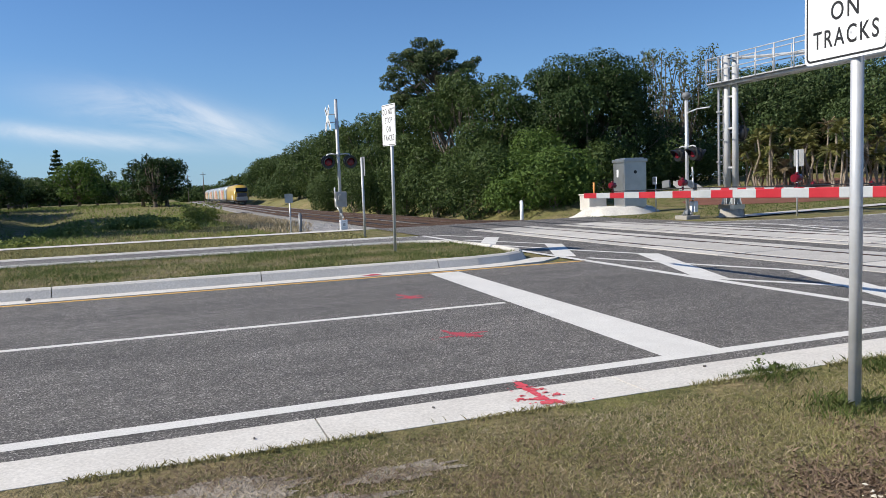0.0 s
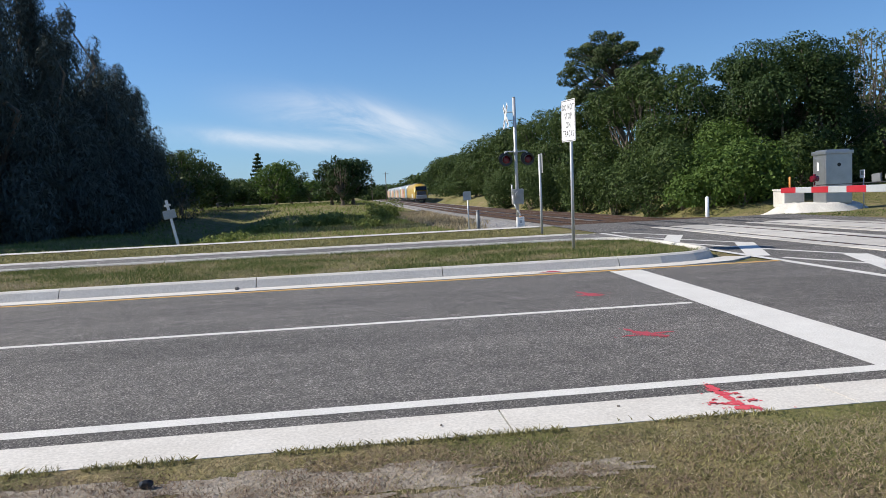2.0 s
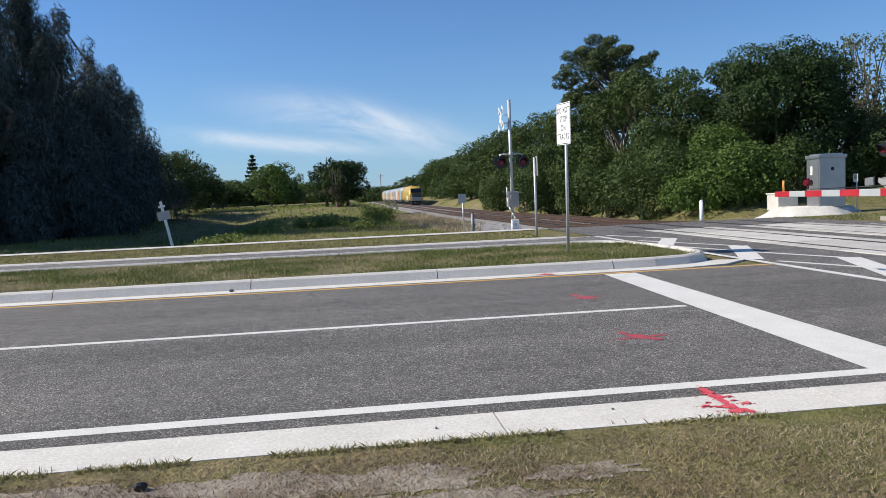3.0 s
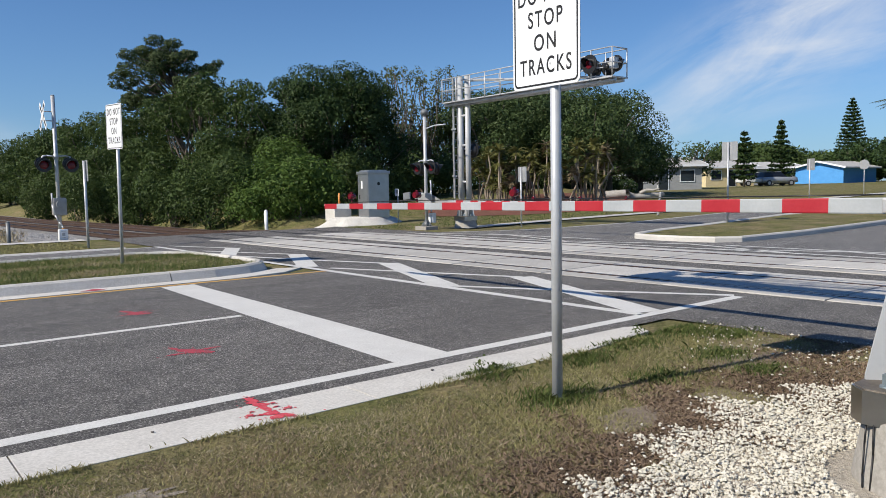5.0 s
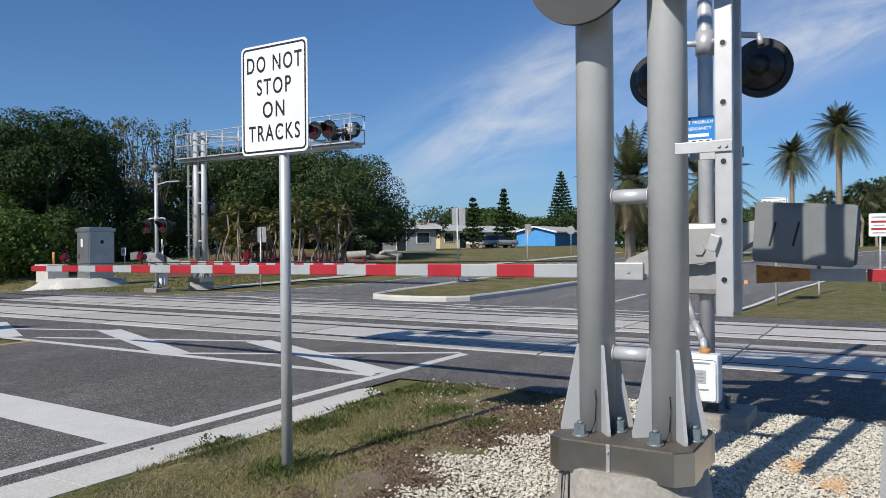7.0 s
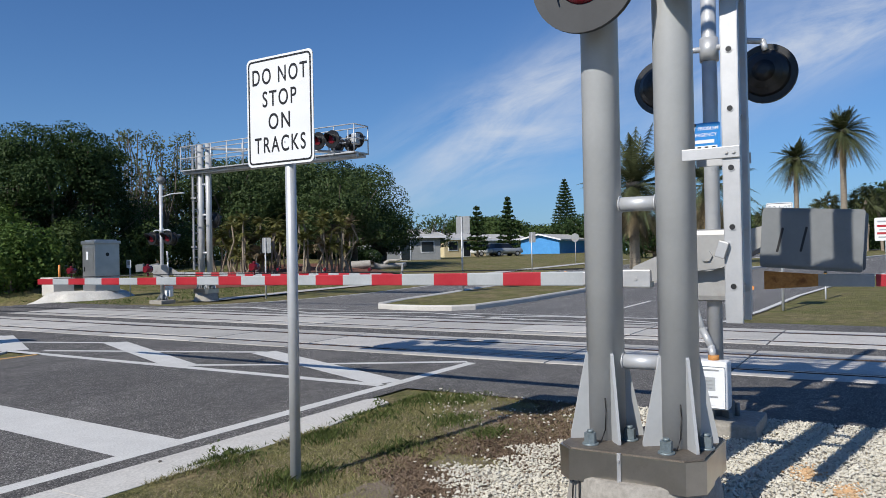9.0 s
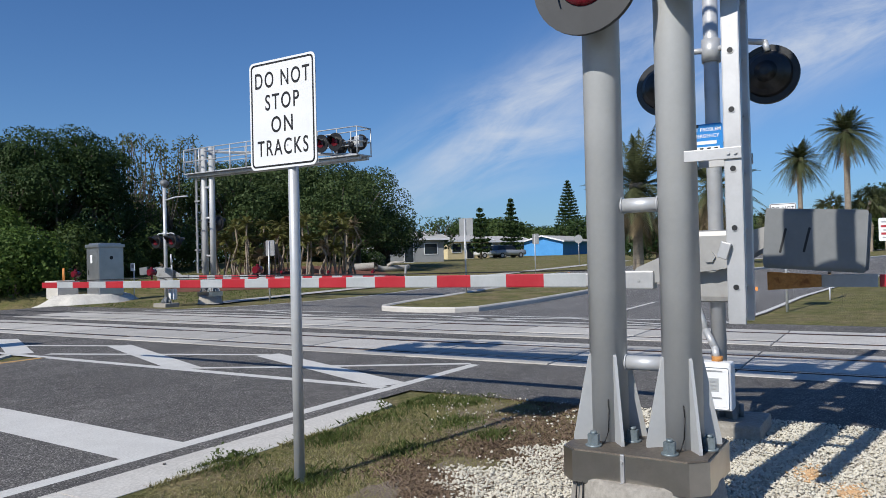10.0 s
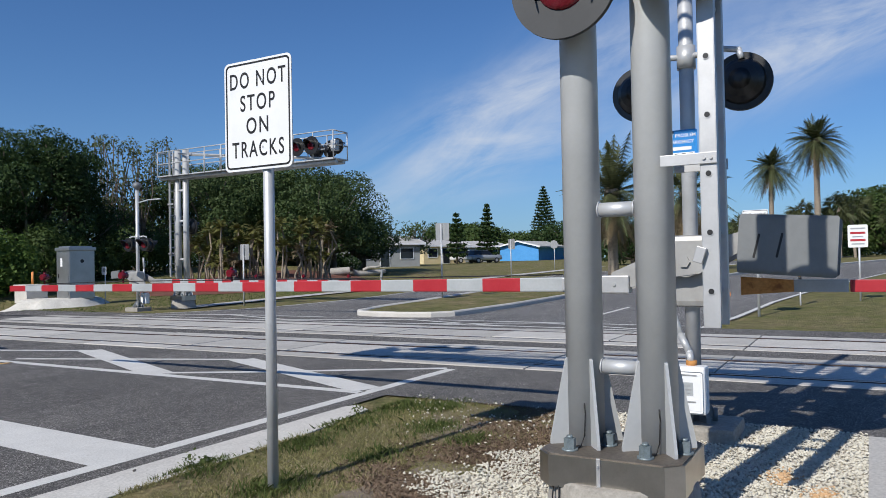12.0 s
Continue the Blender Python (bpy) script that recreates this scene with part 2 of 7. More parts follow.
M_ARMR = surface("red_reflective_band", (0.36, 0.015, 0.025), (0.42, 0.03, 0.04), 3, 40, 0.4, 0, 0.05, grain=0.1)
M_LENS = surface("red_signal_lens", (0.10, 0.006, 0.012), (0.16, 0.012, 0.022), 8, 60, 0.15, 0, 0.2)
M_LENSON = plain("lit_red_lens", (1.0, 0.03, 0.05), 0.2, 0, 2.0)
M_CLEAR = surface("clear_reflector", (0.6, 0.62, 0.64), (0.75, 0.76, 0.78), 8, 50, 0.15, 0.7, 0.1)
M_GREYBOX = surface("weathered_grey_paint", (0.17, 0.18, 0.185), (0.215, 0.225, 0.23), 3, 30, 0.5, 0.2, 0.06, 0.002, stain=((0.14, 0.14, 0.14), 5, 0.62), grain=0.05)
M_DISC = surface("faded_black_disc", (0.032, 0.034, 0.037), (0.048, 0.051, 0.055), 3, 30, 0.6, 0, 0.05, grain=0.05)
M_MECH = surface("cast_mechanism_housing", (0.31, 0.305, 0.295), (0.40, 0.395, 0.38), 4, 30, 0.5, 0.3, 0.08, 0.003, stain=((0.34, 0.31, 0.27), 5, 0.62), grain=0.05)
M_ORUST = surface("orange_rust", (0.42, 0.17, 0.04), (0.55, 0.27, 0.08), 7, 40, 0.75, 0.1, 0.3, stain=((0.2, 0.07, 0.02), 9, 0.55))
M_BARK = surface("bark", (0.10, 0.08, 0.06), (0.20, 0.165, 0.13), 2, 14, 0.95, 0, 1.0, 0.03)
M_PALMBARK = surface("palm_bark", (0.20, 0.16, 0.12), (0.32, 0.27, 0.21), 3, 12, 0.95, 0, 1.0, 0.03)
M_LEAF = foliage("broad_leaves", (0.020, 0.042, 0.013), (0.088, 0.128, 0.036))
# darker leaf copy: shadow-side and understory shade are put into this colour
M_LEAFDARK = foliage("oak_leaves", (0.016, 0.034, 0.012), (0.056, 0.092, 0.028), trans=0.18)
M_OAK = foliage("live_oak_leaves", (0.020, 0.042, 0.015), (0.082, 0.118, 0.040), trans=0.15)
M_BAMBOO = foliage("bamboo_leaves", (0.055, 0.075, 0.026), (0.145, 0.165, 0.062), trans=0.2)
M_ARECA = foliage("clump_palm_fronds", (0.07, 0.085, 0.022), (0.20, 0.19, 0.065), 0.45, 0.2)
# brighter leaf copy: a sunlit tone is put into the colour
M_LEAFBRIGHT = foliage("sun_bright_leaves", (0.036, 0.072, 0.015), (0.122, 0.19, 0.042), trans=0.3)
M_PINE = foliage("pine_needles", (0.03, 0.05, 0.02), (0.09, 0.12, 0.045), trans=0.1)
M_CASU = foliage("casuarina_needles", (0.06, 0.078, 0.072), (0.10, 0.12, 0.104), 0.8, 0.05)
M_PALM = foliage("palm_fronds", (0.038, 0.052, 0.022), (0.13, 0.142, 0.066), 0.5, 0.15)
M_PALMDRY = foliage("dry_fronds", (0.10, 0.075, 0.042), (0.25, 0.195, 0.115), 0.7, 0.15)
M_GRASSBLADE = foliage("grass_blades", (0.085, 0.092, 0.034), (0.40, 0.36, 0.165), 0.7, 0.25)
M_WEED = foliage("weed_leaves", (0.05, 0.078, 0.02), (0.145, 0.18, 0.055), 0.6, 0.25)
M_BANK = foliage("rank_bank_grass", (0.09, 0.13, 0.028), (0.27, 0.31, 0.095), 0.6, 0.35)


def ground_mat():
    """Dry lawn over sand, with bare patches, for the one ground sheet."""
    m, n, l, p = node_mat("dry_lawn")
    co = n.new("ShaderNodeTexCoord").outputs["Object"]
    big, mid, fine = noise_node(n, l, co, 0.06, 4), noise_node(n, l, co, 0.9, 6, 0.65), noise_node(n, l, co, 24, 4, 0.7)
    green = mix_node(n, l, ramp_node(n, l, fine, [(0.3, (0, 0, 0)), (0.7, (1, 1, 1))]), (0.085, 0.095, 0.03), (0.22, 0.21, 0.08))
    straw = mix_node(n, l, ramp_node(n, l, fine, [(0.3, (0, 0, 0)), (0.7, (1, 1, 1))]), (0.15, 0.115, 0.06), (0.34, 0.275, 0.16))
    col = mix_node(n, l, ramp_node(n, l, mid, [(0.40, (0, 0, 0)), (0.62, (1, 1, 1))]), green, straw)
    col = mix_node(n, l, ramp_node(n, l, big, [(0.42, (0, 0, 0)), (0.62, (0.6, 0.6, 0.6))]), col, green)
    clumps = noise_node(n, l, co, 3.2, 5, 0.72)
    col = mix_node(n, l, 0.85, col, ramp_node(n, l, clumps, [(0.32, (0.55, 0.58, 0.5)), (0.52, (1, 1, 1)), (0.72, (1.45, 1.38, 1.25))]), "MULTIPLY")
    sand = noise_node(n, l, co, 0.75, 7, 0.68)
    col = mix_node(n, l, ramp_node(n, l, sand, [(0.66, (0, 0, 0)), (0.72, (0.8, 0.8, 0.8))]), col, (0.36, 0.32, 0.26))
    l.new(col, p.inputs["Base Color"])
    p.inputs["Roughness"].default_value = 0.95
    p.inputs["Specular IOR Level"].default_value = 0.15
    bn = n.new("ShaderNodeBump")
    bn.inputs["Strength"].default_value, bn.inputs["Distance"].default_value = 0.9, 0.05
    l.new(fine, bn.inputs["Height"])
    l.new(bn.outputs[0], p.inputs["Normal"])
    return m


M_GROUND = ground_mat()


# ---- mesh helpers ----
def smooth01(v):
    v = max(0.0, min(1.0, v))
    return v * v * (3 - 2 * v)


def polar(az, d):
    """A place in the plan: degrees clockwise from +y, metres from the origin."""
    return d * math.sin(radians(az)), d * math.cos(radians(az))


def rail_drift(y):
    """How far the railway has swung sideways at y."""
    return -0.012 * min(y, 25)


def rail_dip(y):
    """How far the railway sinks beyond the road."""
    return -(0.08 * smooth01((y - 22) / 6) + 0.22 * smooth01((y - 28) / 9) + 0.2 * smooth01((y - 36) / 45))


def gz(x, y):
    """Height of the ground."""
    z = 0.011 * min(max(x - 20, 0), 110)
    if x > 22:
        z += 0.6 * smooth01((y - 22) / 16) * smooth01((x - 26) / 18)
    if y > 28.2:
        z += (rail_dip(y) - 0.3 * smooth01((y - 28.2) / 3)) * (1 - smooth01((x - 17) / 6))
        z += 0.75 * smooth01((x - 16.6) / 3) * smooth01((y - 32) / 6) * (1 - smooth01((x - 40) / 15))
        z += 1.35 * smooth01((y - 64) / 36) * (1 - smooth01((x - 1) / 5))
        if x < 6:
            c = -13 + 0.015 * (y - 34)
            z -= 0.9 * math.exp(-((x - c) / 3.2) ** 2) * smooth01((y - 33) / 5) * (1 - smooth01((y - 80) / 20))
    return z


def finish(name, bm, material, parent=None, label="", shade=False):
    """Link a bmesh as ONE mesh object, as a part under a thing or at top level."""
    me = bpy.data.meshes.new(name)
    if shade:
        for f in bm.faces:
            f.smooth = True
    bm.normal_update()
    bm.to_mesh(me)
    bm.free()
    for m in material if isinstance(material, (list, tuple)) else (material,):
        me.materials.append(m)
    ob = new(name, me)
    if parent:
        ob.parent = parent
    if label:
        ob["label"] = label
    return ob


part = finish


def raw(name, verts, faces, material, parent=None, label=""):
    me = bpy.data.meshes.new(name)
    me.from_pydata(verts, [], faces)
    me.update()
    me.materials.append(material)
    ob = new(name, me)
    if parent:
        ob.parent = parent
    if label:
        ob["label"] = label
    return ob


def thing(name, label, category, group="", at=(0, 0, 0), turn=0.0, kind=""):
    ob = new(name)
    ob.empty_display_size = 0.1
    ob.matrix_basis = pose(*at, 0, 0, turn)
    return tagged(ob, label, category, group, kind)


def box(bm, c, s, rot=None, bevel=0.0):
    """A box of size s centred at c, turned by a matrix, its edges bevelled."""
    b = bmesh.new()
    bmesh.ops.create_cube(b, size=1.0, matrix=Matrix.Diagonal((*s, 1)))
    if bevel:
        bmesh.ops.bevel(b, geom=b.edges[:], offset=bevel, segments=2, profile=0.6, affect="EDGES")
    m = Matrix.Translation(c) @ (rot.to_4x4() if rot else Matrix.Identity(4))
    join(bm, b, m)
    return bm


def join(bm, b, m=Matrix.Identity(4)):
    seen = {v: bm.verts.new(m @ v.co) for v in b.verts}
    for f in b.faces:
        try:
            g = bm.faces.new([seen[v] for v in f.verts])
            g.smooth, g.material_index = f.smooth, f.material_index
        except ValueError:
            pass
    b.free()


def tube(bm, a, b, r0, r1=None, seg=16, caps=True, shade=True):
    """A round bar from a to b."""
    a, b = Vector(a), Vector(b)
    r1 = r0 if r1 is None else r1
    q = (b - a).to_track_quat("Z", "Y").to_matrix()
    rings = []
    for p, r in ((a, r0), (b, r1)):
        rings.append([bm.verts.new(p + q @ Vector((r * math.cos(k * math.tau / seg), r * math.sin(k * math.tau / seg), 0))) for k in range(seg)])
    for k in range(seg):
        f = bm.faces.new((rings[0][k], rings[0][(k + 1) % seg], rings[1][(k + 1) % seg], rings[1][k]))
        f.smooth = shade
    if caps:
        bm.faces.new(rings[0][::-1])
        bm.faces.new(rings[1])
    return bm


def pipe(bm, pts, r, seg=10):
    """A bent bar through points."""
    for a, b in zip(pts, pts[1:]):
        tube(bm, a, b, r, r, seg)
    for p in pts[1:-1]:
        bmesh.ops.create_icosphere(bm, subdivisions=2, radius=r * 1.02, matrix=Matrix.Translation(p))
    return bm


def prism(bm, outline, z0, z1, m=Matrix.Identity(4)):
    """An outline in the plane, raised from z0 to z1, then placed by m."""
    lo = [bm.verts.new(m @ Vector((x, y, z0))) for x, y in outline]
    hi = [bm.verts.new(m @ Vector((x, y, z1))) for x, y in outline]
    n = len(outline)
    bm.faces.new(lo[::-1])
    bm.faces.new(hi)
    for k in range(n):
        bm.faces.new((lo[k], lo[(k + 1) % n], hi[(k + 1) % n], hi[k]))
    return bm


def rounded(w, h, r, seg=5):
    pts = []
    for cx, cy, a0 in ((w / 2 - r, h / 2 - r, 0), (-w / 2 + r, h / 2 - r, 90), (-w / 2 + r, -h / 2 + r, 180), (w / 2 - r, -h / 2 + r, 270)):
        for k in range(seg + 1):
            a = radians(a0 + 90 * k / seg)
            pts.append((cx + r * math.cos(a), cy + r * math.sin(a)))
    return pts


def circle(r, seg=32, cx=0.0, cy=0.0):
    return [(cx + r * math.cos(k * math.tau / seg), cy + r * math.sin(k * math.tau / seg)) for k in range(seg)]


FACE_WEST = Matrix(((0, 0, -1, 0), (-1, 0, 0, 0), (0, 1, 0, 0), (0, 0, 0, 1)))   # plane x -> -y, y -> z, normal -> -x


def letters(text, size, m, material, parent, depth=0.002, spacing=1.0, squeeze=1.0):
    cu = bpy.data.curves.new("letters", "FONT")
    cu.body, cu.size, cu.align_x, cu.align_y, cu.extrude, cu.space_character = text, size, "CENTER", "CENTER", depth, spacing
    cu.offset = size * 0.010
    tmp = bpy.data.objects.new("letters", cu)
    me = bpy.data.meshes.new_from_object(tmp)
    me.transform(m @ Matrix.Diagonal((squeeze, 1, 1, 1)))
    me.name = "letters"
    me.materials.clear()
    me.materials.append(material)
    bpy.data.objects.remove(tmp)
    bpy.data.curves.remove(cu)
    ob = new("letters", me)
    ob.parent = parent
    ob["label"] = "black lettering on the sign face" if material is M_SIGNK else "white lettering on the sign face"
    return ob


def sheet(name, pts, material, lift, parent=None, step=2.0):
    """A flat outline laid on the ground, cut in strips along x so that it follows the rise."""
    bm = bmesh.new()
    f = bm.faces.new([bm.verts.new((x, y, 0)) for x, y in pts])
    xs = [p[0] for p in pts]
    for x in (20.0, 130.0):
        if min(xs) < x < max(xs):
            bmesh.ops.bisect_plane(bm, geom=bm.verts[:] + bm.edges[:] + bm.faces[:], plane_co=(x, 0, 0), plane_no=(1, 0, 0))
    bmesh.ops.triangulate(bm, faces=bm.faces[:])
    for v in bm.verts:
        v.co.z = 0.011 * min(max(v.co.x - 20, 0), 110) + lift
    for f in bm.faces:
        if f.normal.z < 0:
            f.normal_flip()
    return finish(name, bm, material, parent)


def strip(pts, w):
    """The outline of a band of width w along a line of points."""
    left, right = [], []
    for k, (x, y) in enumerate(pts):
        a, b = pts[max(k - 1, 0)], pts[min(k + 1, len(pts) - 1)]
        dx, dy = b[0] - a[0], b[1] - a[1]
        s = math.hypot(dx, dy)
        left.append((x - dy / s * w / 2, y + dx / s * w / 2))
        right.append((x + dy / s * w / 2, y - dx / s * w / 2))
    return left + right[::-1]


# ---- ground and roads ----
def ground_sheet():
    xs = sorted({-3000, -1200, -500, -250, -120, -70, 170, 300, 600, 1300, 3000, 20, 130, *range(-50, 150, 4), *(x * 0.5 for x in range(-40, 60, 2))})
    ys = sorted({-3000, -1000, -300, -100, -40, -15, 220, 320, 600, 1300, 3000, *range(-8, 28, 3), *(28 + k for k in range(0, 12)), *range(40, 200, 4)})
    verts = [(x, y, gz(x, y) - 0.02) for y in ys for x in xs]
    n = len(xs)
    faces = [(j * n + i, j * n + i + 1, (j + 1) * n + i + 1, (j + 1) * n + i) for j in range(len(ys) - 1) for i in range(n - 1)]
    return tagged(raw("ground", verts, faces, M_GROUND), "dry patchy lawn and sandy verge on flat ground", "ground", kind="structure")


ground_sheet()
EDGE_R = [(17.0, 3.0), (20.5, 2.75), (26, 2.5), (33, 1.8), (39, 0.95), (51, -0.8), (70, -4.5), (100, -12), (150, -28)]
MED_S = [(18.6, 10.2), (22, 10.0), (28, 10.0), (35, 9.6), (45, 8.6), (60, 6.0), (100, -3), (150, -18)]
MED_N = [(18.6, 13.4), (20.5, 13.9), (23.3, 14.1), (30, 14.9), (40, 15.2), (52, 14.6), (100, 9), (150, -5)]
OPP_N = [(17.0, 20.8), (18.9, 19.7), (21.7, 19.0), (25.0, 18.7), (29.6, 19.2), (38, 20.0), (53, 20.6), (100, 17), (150, 5)]
tagged(sheet("road", [(-80, 4.85), (7.4, 4.85), (7.4, 12.55), (-80, 12.55)], M_ASPHALT, 0.0), "dark grey two-lane asphalt approach to the crossing", "road", kind="structure")
tagged(sheet("road", [(-80, 18.3), (7.4, 18.3), (7.4, 22.2), (-80, 22.2)], M_ASPHALT_OLD, 0.0), "worn grey asphalt lane beyond the median", "road", kind="structure")
tagged(sheet("road", [(7.4, 27.9), (7.4, -9), (17.0, -9), (17.0, 27.9)], M_ASPHALT, 0.0), "asphalt between and beside the crossing panels", "road", kind="structure")
tagged(sheet("road", EDGE_R + MED_S[::-1] + [(17.0, 10.4)], M_ASPHALT_OLD, 0.001), "grey asphalt road leading away past the crossing", "road", kind="structure")
tagged(sheet("road", [(17.0, 13.3)] + MED_N + OPP_N[::-1], M_ASPHALT_OLD, 0.001), "grey asphalt lane beside the far median", "road", kind="structure")
tagged(sheet("road", [(17.0, 10.4), (18.6, 10.2), (18.6, 13.4), (17.0, 13.3)], M_ASPHALT_OLD, 0.001), "asphalt in front of the far median nose", "road", kind="structure")


def mark(pts, w, m=None, lift=0.0025, label="white thermoplastic line on the asphalt"):
    return tagged(sheet("road_marking", strip(pts, w) if w else pts, m or M_PAINT, lift), label, "road marking", kind="structure")


mark([(-80, 5.15), (9.5, 5.15)], 0.16, label="white edge line beside the gutter")
mark([(-80, 8.6), (3.95, 8.6)], 0.12, label="white lane line ending at the stop bar")
mark([(-80, 12.37), (7.4, 12.37)], 0.13, M_YELLOW, label="faded yellow line along the median kerb")
mark([(3.85, 5.23), (4.46, 5.23), (4.75, 12.25), (4.2, 12.25)], 0, label="wide white stop bar across both lanes")
mark([(-80, 18.5), (7.0, 18.5)], 0.12)
mark([(-80, 22.05), (7.2, 22.05)], 0.12)
# the zigzag of the keep-clear zone before the rails
mark([(7.42, 5.2), (7.42, 22.2)], 0.17, label="white line of the keep-clear zone before the rails")
for a, b in (((7.6, 5.25), (9.15, 8.9)), ((7.5, 8.9), (9.05, 12.7)), ((7.5, 13.3), (8.85, 16.3)), ((7.5, 17.3), (8.7, 19.7))):
    mark([a, b], 0.42, lift=0.0045, label="wide white diagonal of the keep-clear zone")
for a, b in (((9.55, 5.25), (8.15, 7.7)), ((8.15, 7.7), (7.5, 9.0)), ((9.15, 8.9), (7.7, 12.8)), ((9.05, 12.6), (8.35, 14.6)), ((8.35, 14.6), (7.6, 17.2)), ((8.85, 16.3), (7.7, 19.4)), ((8.7, 19.7), (7.8, 22.2))):
    mark([a, b], 0.15, lift=0.0035, label="white line of the keep-clear zigzag")
# beyond the rails
mark([(16.0, 3.4), (16.2, 7.4), (16.0, 14.2), (16.1, 21.5)], 0.14)
for a, b in (((16.1, 7.4), (17.2, 10.8)), ((17.2, 10.8), (16.2, 14.2)), ((16.2, 14.2), (17.3, 17.6)), ((16.1, 3.6), (17.2, 6.8)), ((17.2, 6.8), (16.1, 9.8)), ((17.3, 17.6), (16.2, 20.8))):
    mark([a, b], 0.15, lift=0.0035)
mark([(17.35, 3.2), (17.35, 9.9)], 0.14)
mark([(17.35, 13.8), (17.35, 18.5)], 0.14)
mark([(x, y + 0.12) for x, y in EDGE_R], 0.14, lift=0.004)
for x0 in range(20, 140, 12):
    y0 = 6.4 - max(0, x0 - 26) ** 2 * 0.0022
    y1 = 6.4 - max(0, x0 + 3 - 26) ** 2 * 0.0022
    mark([(x0, y0), (x0 + 3, y1)], 0.12, lift=0.004, label="white lane dash")
mark([(x, y - 0.15) for x, y in OPP_N], 0.12, lift=0.004)


bm = bmesh.new()
rows = [[bm.verts.new((-13 + 0.015 * (y - 34) + s * (0.9 + 0.25 * math.sin(y)), y, gz(-13 + 0.015 * (y - 34), y) + 0.16)) for s in (-1, 1)] for y in range(44, 68, 4)]
for a, b in zip(rows, rows[1:]):
    bm.faces.new((a[0], a[1], b[1], b[0]))
tagged(finish("ditch_water", bm, surface("still_ditch_water", (0.02, 0.024, 0.018), (0.035, 0.04, 0.028), 1.0, 8, 0.08, 0, 0.05, 0.01)), "still dark water in the grassy ditch", "water", kind="structure")


def crack(x0, x1, y, w, seed, drift=0.0):
    """A ragged dark crack along the lane."""
    rnd = random.Random(seed)
    bm, last = bmesh.new(), None
    n = int((x1 - x0) / 0.05)
    for k in range(n + 1):
        x = x0 + (x1 - x0) * k / n
        c = y + drift * k / n + 0.16 * noise.noise(Vector((x * 0.7, seed, 0))) + 0.05 * noise.noise(Vector((x * 5, seed, 2)))
        h = w * rnd.uniform(0.15, 1.0) * math.sin(math.pi * (k + 0.5) / (n + 1)) ** 0.4 * max(0.12, 0.5 + 1.1 * noise.noise(Vector((x * 1.9, seed, 7))))
        row = (bm.verts.new((x, c - h, 0.003)), bm.verts.new((x, c + h, 0.003)))
        if last:
            bm.faces.new((last[0], row[0], row[1], last[1]))
        last = row
    tagged(finish("asphalt_crack", bm, M_CRACK), "ragged dark crack along the worn asphalt", "crack", kind="structure")


M_CRACK = surface("dark_crack", (0.045, 0.042, 0.04), (0.075, 0.07, 0.066), 4, 50, 0.9, 0, 0.6, 0.01)
for k, (x0, x1, y, w, drift) in enumerate(((-3.2, 2.4, 7.75, 0.016, 0.1), (-6.5, -0.8, 6.85, 0.014, 0.15), (-4.5, 3.2, 10.5, 0.02, -0.1), (-1.0, 3.6, 9.5, 0.014, 0.2), (-9, -3.0, 10.9, 0.02, 0.0), (0.2, 3.4, 6.3, 0.011, -0.1), (4.9, 7.2, 8.1, 0.012, 0.3), (-8.5, -2.5, 8.1, 0.014, -0.1))):
    crack(x0, x1, y, w, 60 + k, drift)


# ---- kerbs and walks ----
def kerb_run(pts, h, w, label, closed=False):
    """A kerb with a rounded top along a line of points, on the ground."""
    prof = [(-w / 2, -0.05), (-w / 2, h - 0.04), (-w / 2 + 0.03, h), (w / 2 - 0.05, h), (w / 2, h - 0.03), (w / 2 + 0.11, -0.05)]
    bm, rows = bmesh.new(), []
    for k, (x, y) in enumerate(pts):
        a, b = (pts[k - 1], pts[(k + 1) % len(pts)]) if closed else (pts[max(k - 1, 0)], pts[min(k + 1, len(pts) - 1)])
        dx, dy = b[0] - a[0], b[1] - a[1]
        s = math.hypot(dx, dy)
        rows.append([bm.verts.new((x + dy / s * u, y - dx / s * u, max(0, gz(x, min(y, 28))) + v)) for u, v in prof])
    for a, b in zip(rows, rows[1:]):
        for k in range(len(prof) - 1):
            bm.faces.new((a[k], b[k], b[k + 1], a[k + 1])).smooth = False
    bm.faces.new(rows[0][::-1])
    bm.faces.new(rows[-1])
    bmesh.ops.recalc_face_normals(bm, faces=bm.faces[:])
    return tagged(finish("kerb", bm, M_KERB), label, "kerb", kind="structure")


# gutter by the near verge, in cast lengths with open joints
gutter = thing("gutter", "pale cast concrete gutter beside the verge", "gutter", kind="structure")
for x0, x1 in ((-14, -9.3), (-9.3, -5.6), (-5.6, -2.4), (-2.4, 0.82), (0.82, 3.1), (3.1, 5.4), (5.4, 6.6)):
    bm = bmesh.new()
    end = 0.0 if x1 < 6.5 else 0.16
    prism(bm, [(x0 + 0.006, 4.37), (x1 - 0.006, 4.37 + end), (x1 - 0.006 + end, 4.78), (x1 - 0.006, 4.85), (x0 + 0.006, 4.85)], -0.1, 0.005)
    part("slab", bm, M_GUTTER, gutter)
bm = bmesh.new()
prism(bm, [(-60, 4.37), (-14.01, 4.37), (-14.01, 4.85), (-60, 4.85)], -0.1, 0.005)
part("slab", bm, M_GUTTER, gutter)

